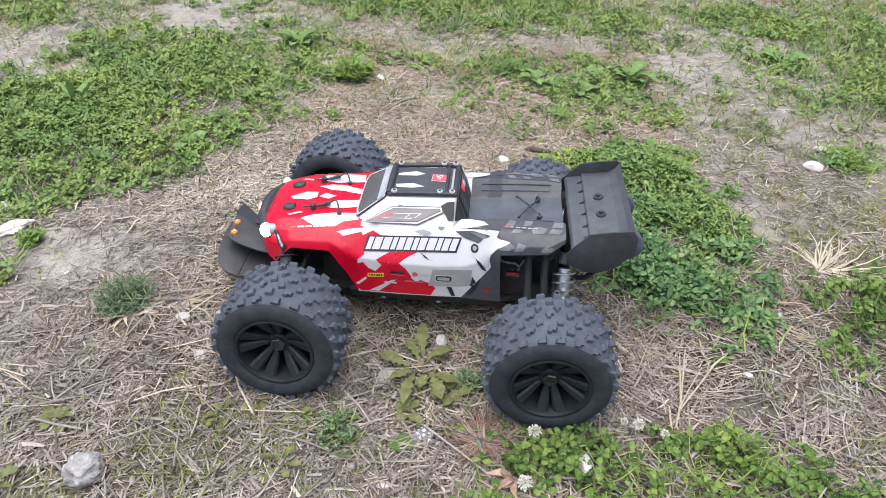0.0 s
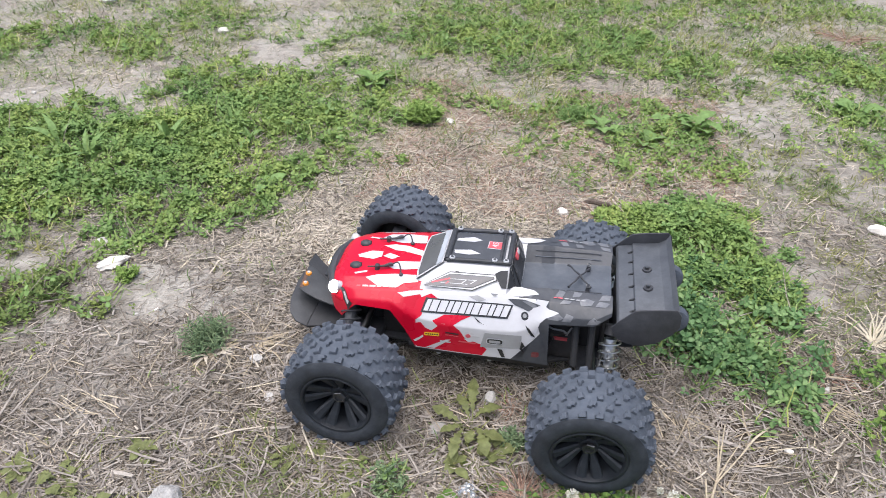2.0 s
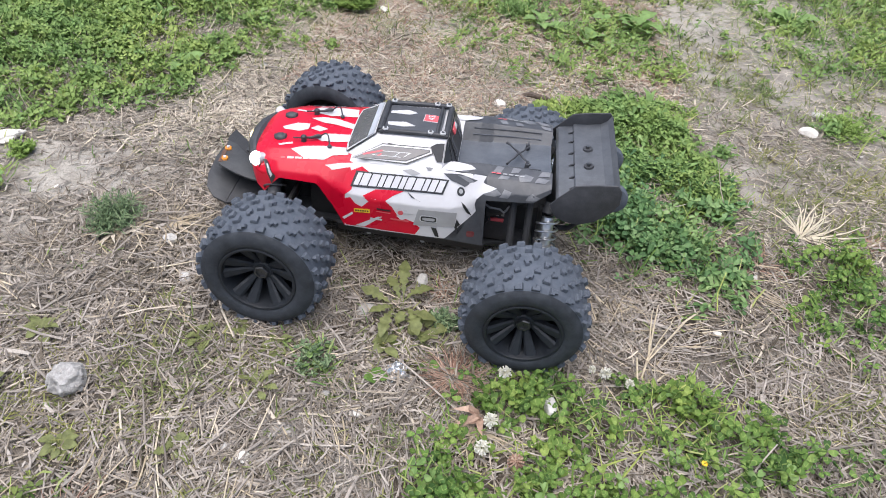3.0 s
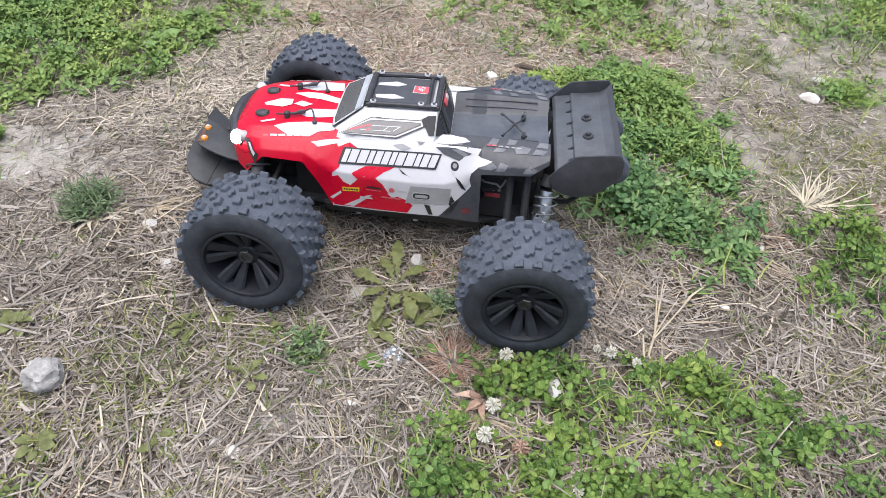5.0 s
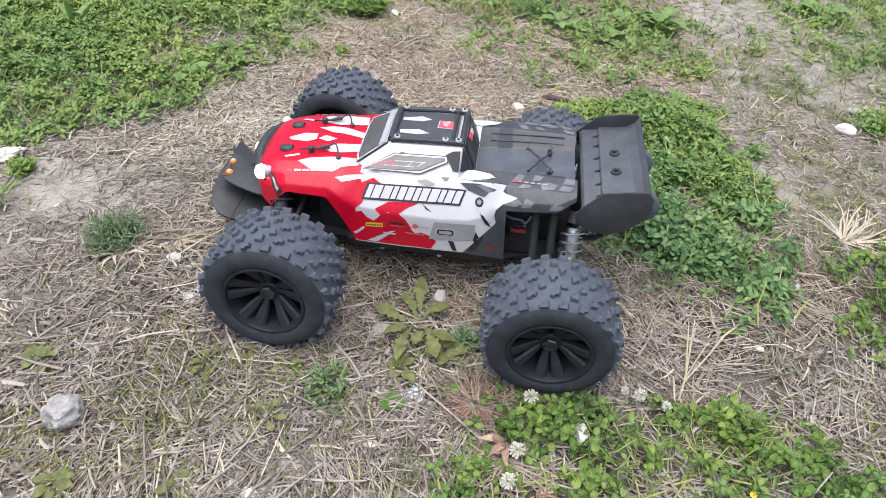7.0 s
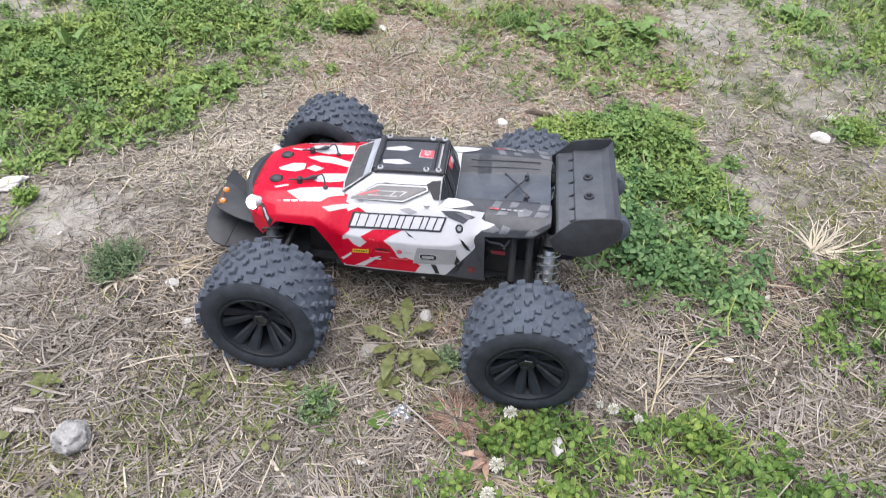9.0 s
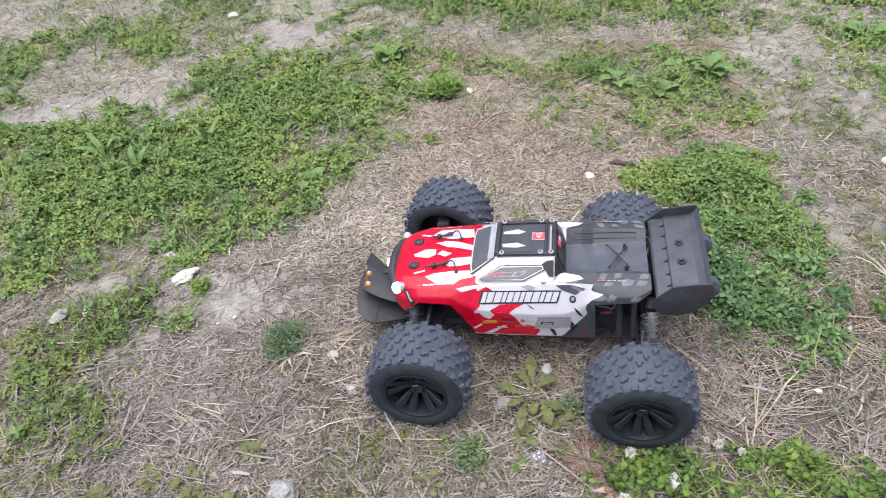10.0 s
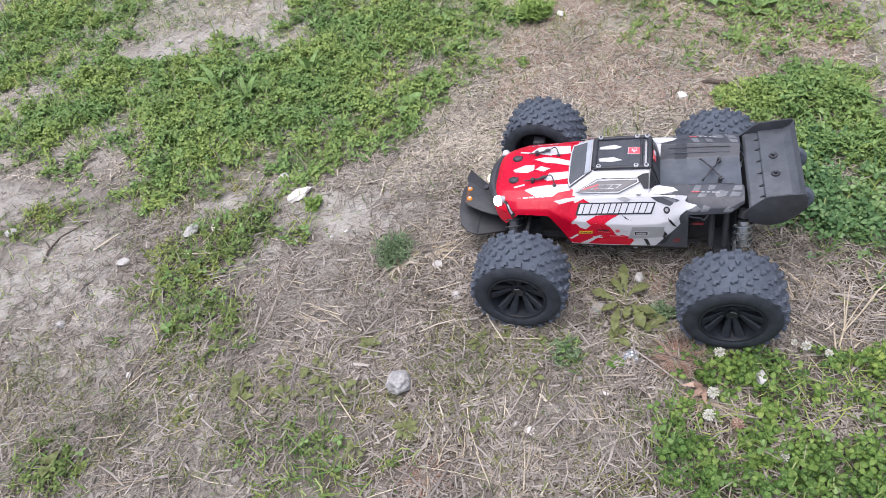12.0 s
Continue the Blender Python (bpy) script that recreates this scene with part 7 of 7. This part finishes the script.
dry_fan("dry_tuft", "weathered grey flattened straw bundle", -0.085, -0.430, 70, 0.075, GREY_STRAW, 7, 0.2, (0, 360), (0.0014, 0.0032))
dry_fan("dry_tuft", "pale broad dead leaves under a green weed", -0.455, -0.105, 34, 0.062, PALE_STRAW, 8, 0.25, (190, 400), (0.003, 0.0060))
dry_fan("dry_tuft", "pale dead leaves and stalks beside a tyre", -0.405, -0.085, 30, 0.090, PALE_STRAW, 9, 0.3, (-60, 80), (0.002, 0.0045))
dry_fan("dry_tuft", "dry stalks behind the truck", 0.335, -0.070, 16, 0.110, PALE_STRAW, 10, 0.3, (250, 340), (0.0014, 0.0028))
dry_fan("dry_tuft", "reddish dead stems at the clover's edge", 0.600, 0.050, 50, 0.080, RED_STRAW, 11, 0.25)
dry_fan("dry_tuft", "reddish dead stems at the clover's edge", 0.850, 0.168, 60, 0.055, RED_STRAW, 16, 0.25)
dry_fan("dry_tuft", "long pale straws crossing bare earth", 0.560, 0.010, 26, 0.150, PALE_STRAW, 12, 0.1, (-70, 60))
dry_fan("dry_tuft", "dry brown straws among clover flowers", 0.155, -0.375, 40, 0.070, PALE_STRAW, 13, 0.4, (180, 360), (0.0014, 0.0035))
dry_fan("dry_tuft", "reddish dry grass on far ground", 1.080, 1.820, 90, 0.140, RED_STRAW, 14, 0.3)
dry_fan("dry_tuft", "small reddish dry tuft on open ground", -0.300, -0.580, 80, 0.060, RED_STRAW, 15, 0.3)
for k, (x, y) in enumerate(((-0.56, -0.17), (-0.30, 0.36), (0.02, 0.58), (-0.36, 0.20), (0.55, -0.10), (-0.95, -0.42), (0.30, 0.62), (-0.75, -0.30), (-0.15, 0.70))):
    dry_fan("dry_tuft", "flattened dry grass tuft on open ground", x, y, 60, 0.075, STRAW, 40 + k, 0.2)


def clover_flower(x, y, height, size, lean, seed):
    """A white clover bloom: a round head of small tubular florets on a stalk."""
    rng = random.Random(seed)
    root = thing("clover_flower", "white clover bloom on a thin green stalk", "flower", "white clover flowers", at=pose(x, y, float(ground_height(x, y))))
    top = Vector((lean, -0.3 * lean, height))
    bm = bmesh.new()
    tube(bm, [(0, 0, 0), (lean * 0.3, 0, height * 0.5), top], 0.0009, 5)
    part("stalk", bm, GRASS, root)
    bm = bmesh.new()
    n = 60
    for k in range(n):
        z = 1 - 1.7 * (k + 0.5) / n
        a = k * 2.39996
        r = math.sqrt(max(0, 1 - z * z))
        d = Vector((r * math.cos(a), r * math.sin(a), z)) + Vector((rng.gauss(0, 0.12), rng.gauss(0, 0.12), rng.gauss(0, 0.12)))
        d.normalize()
        d.z -= 0.12 * (1 - z)
        w = size * 0.11
        rod(bm, top + d * size * 0.25, top + d * size * rng.uniform(0.8, 1.1), w * 0.6, w * 1.1, 5)
    part("bloom", bm, PETAL, root, "white and cream florets", 0)


for k, (x, y, h, s, lean) in enumerate(((0.176, -0.292, 0.030, 0.0125, 0.002), (0.160, -0.374, 0.030, 0.0125, 0.004), (0.158, -0.418, 0.028, 0.0130, -0.002), (0.318, -0.262, 0.026, 0.0110, 0.003), (0.356, -0.272, 0.022, 0.0090, 0.0), (0.305, -0.250, 0.014, 0.0075, 0.0), (0.262, -0.475, 0.026, 0.0110, 0.003))):
    clover_flower(x, y, h, s * 0.78, lean, 300 + k)
# a withered brown bloom, a small yellow flower and curled dead leaves among the clover
bm = bmesh.new()
for k in range(40):
    z, a = 1 - 1.6 * (k + 0.5) / 40, k * 2.39996
    r = math.sqrt(max(0, 1 - z * z))
    d = Vector((r * math.cos(a), r * math.sin(a), z))
    rod(bm, d * 0.003 + Vector((0, 0, 0.020)), d * 0.011 + Vector((0, 0, 0.018)), 0.0010, 0.0014, 5)
tube(bm, [(0, 0, 0), (0.001, 0.001, 0.010), (0, 0, 0.018)], 0.0008, 5)
thing("withered_flower", "withered brown clover bloom among leaves", "flower", at=pose(0.201, -0.425, float(ground_height(0.201, -0.425))), data=mesh_of("withered_flower", bm, RED_STRAW, 0))
yellow_flower = thing("yellow_flower", "tiny yellow flower among clover leaves", "flower", at=pose(0.439, -0.391, float(ground_height(0.439, -0.391))))
bm = bmesh.new()
tube(bm, [(0, 0, 0), (0.001, 0, 0.016), (0, 0, 0.032)], 0.0006, 5)
part("stalk", bm, GRASS, yellow_flower)
bm = bmesh.new()
for k in range(7):
    a = 2 * math.pi * k / 7
    blob(bm, (0.0026 * math.cos(a), 0.0026 * math.sin(a), 0.033), (0.0018, 0.0018, 0.0010), 8, 5)
part("bloom", bm, YELLOW, yellow_flower, angle=0)
rosette("dead_leaf_clump", "curled tan dead grass leaves among clover", 0.150, -0.352, 4, 0.052, 0.0062, SPEAR, RED_STRAW, 401, 0.25, 110, 195)
rosette("dead_leaf_clump", "curled tan dead leaves round a green weed", -0.455, -0.125, 9, 0.045, 0.0032, SPEAR, FADED_STRAW, 402, 0.2, 220, 200)
for x, y in ((0.070, -0.292), (0.004, -0.322)):
    rosette("clover_sprig", "single clover sprig with three rounded leaves", x, y, 3, 0.020, 0.0085, OVAL, CLOVER, int(1000 * x) + 7, 0.3)
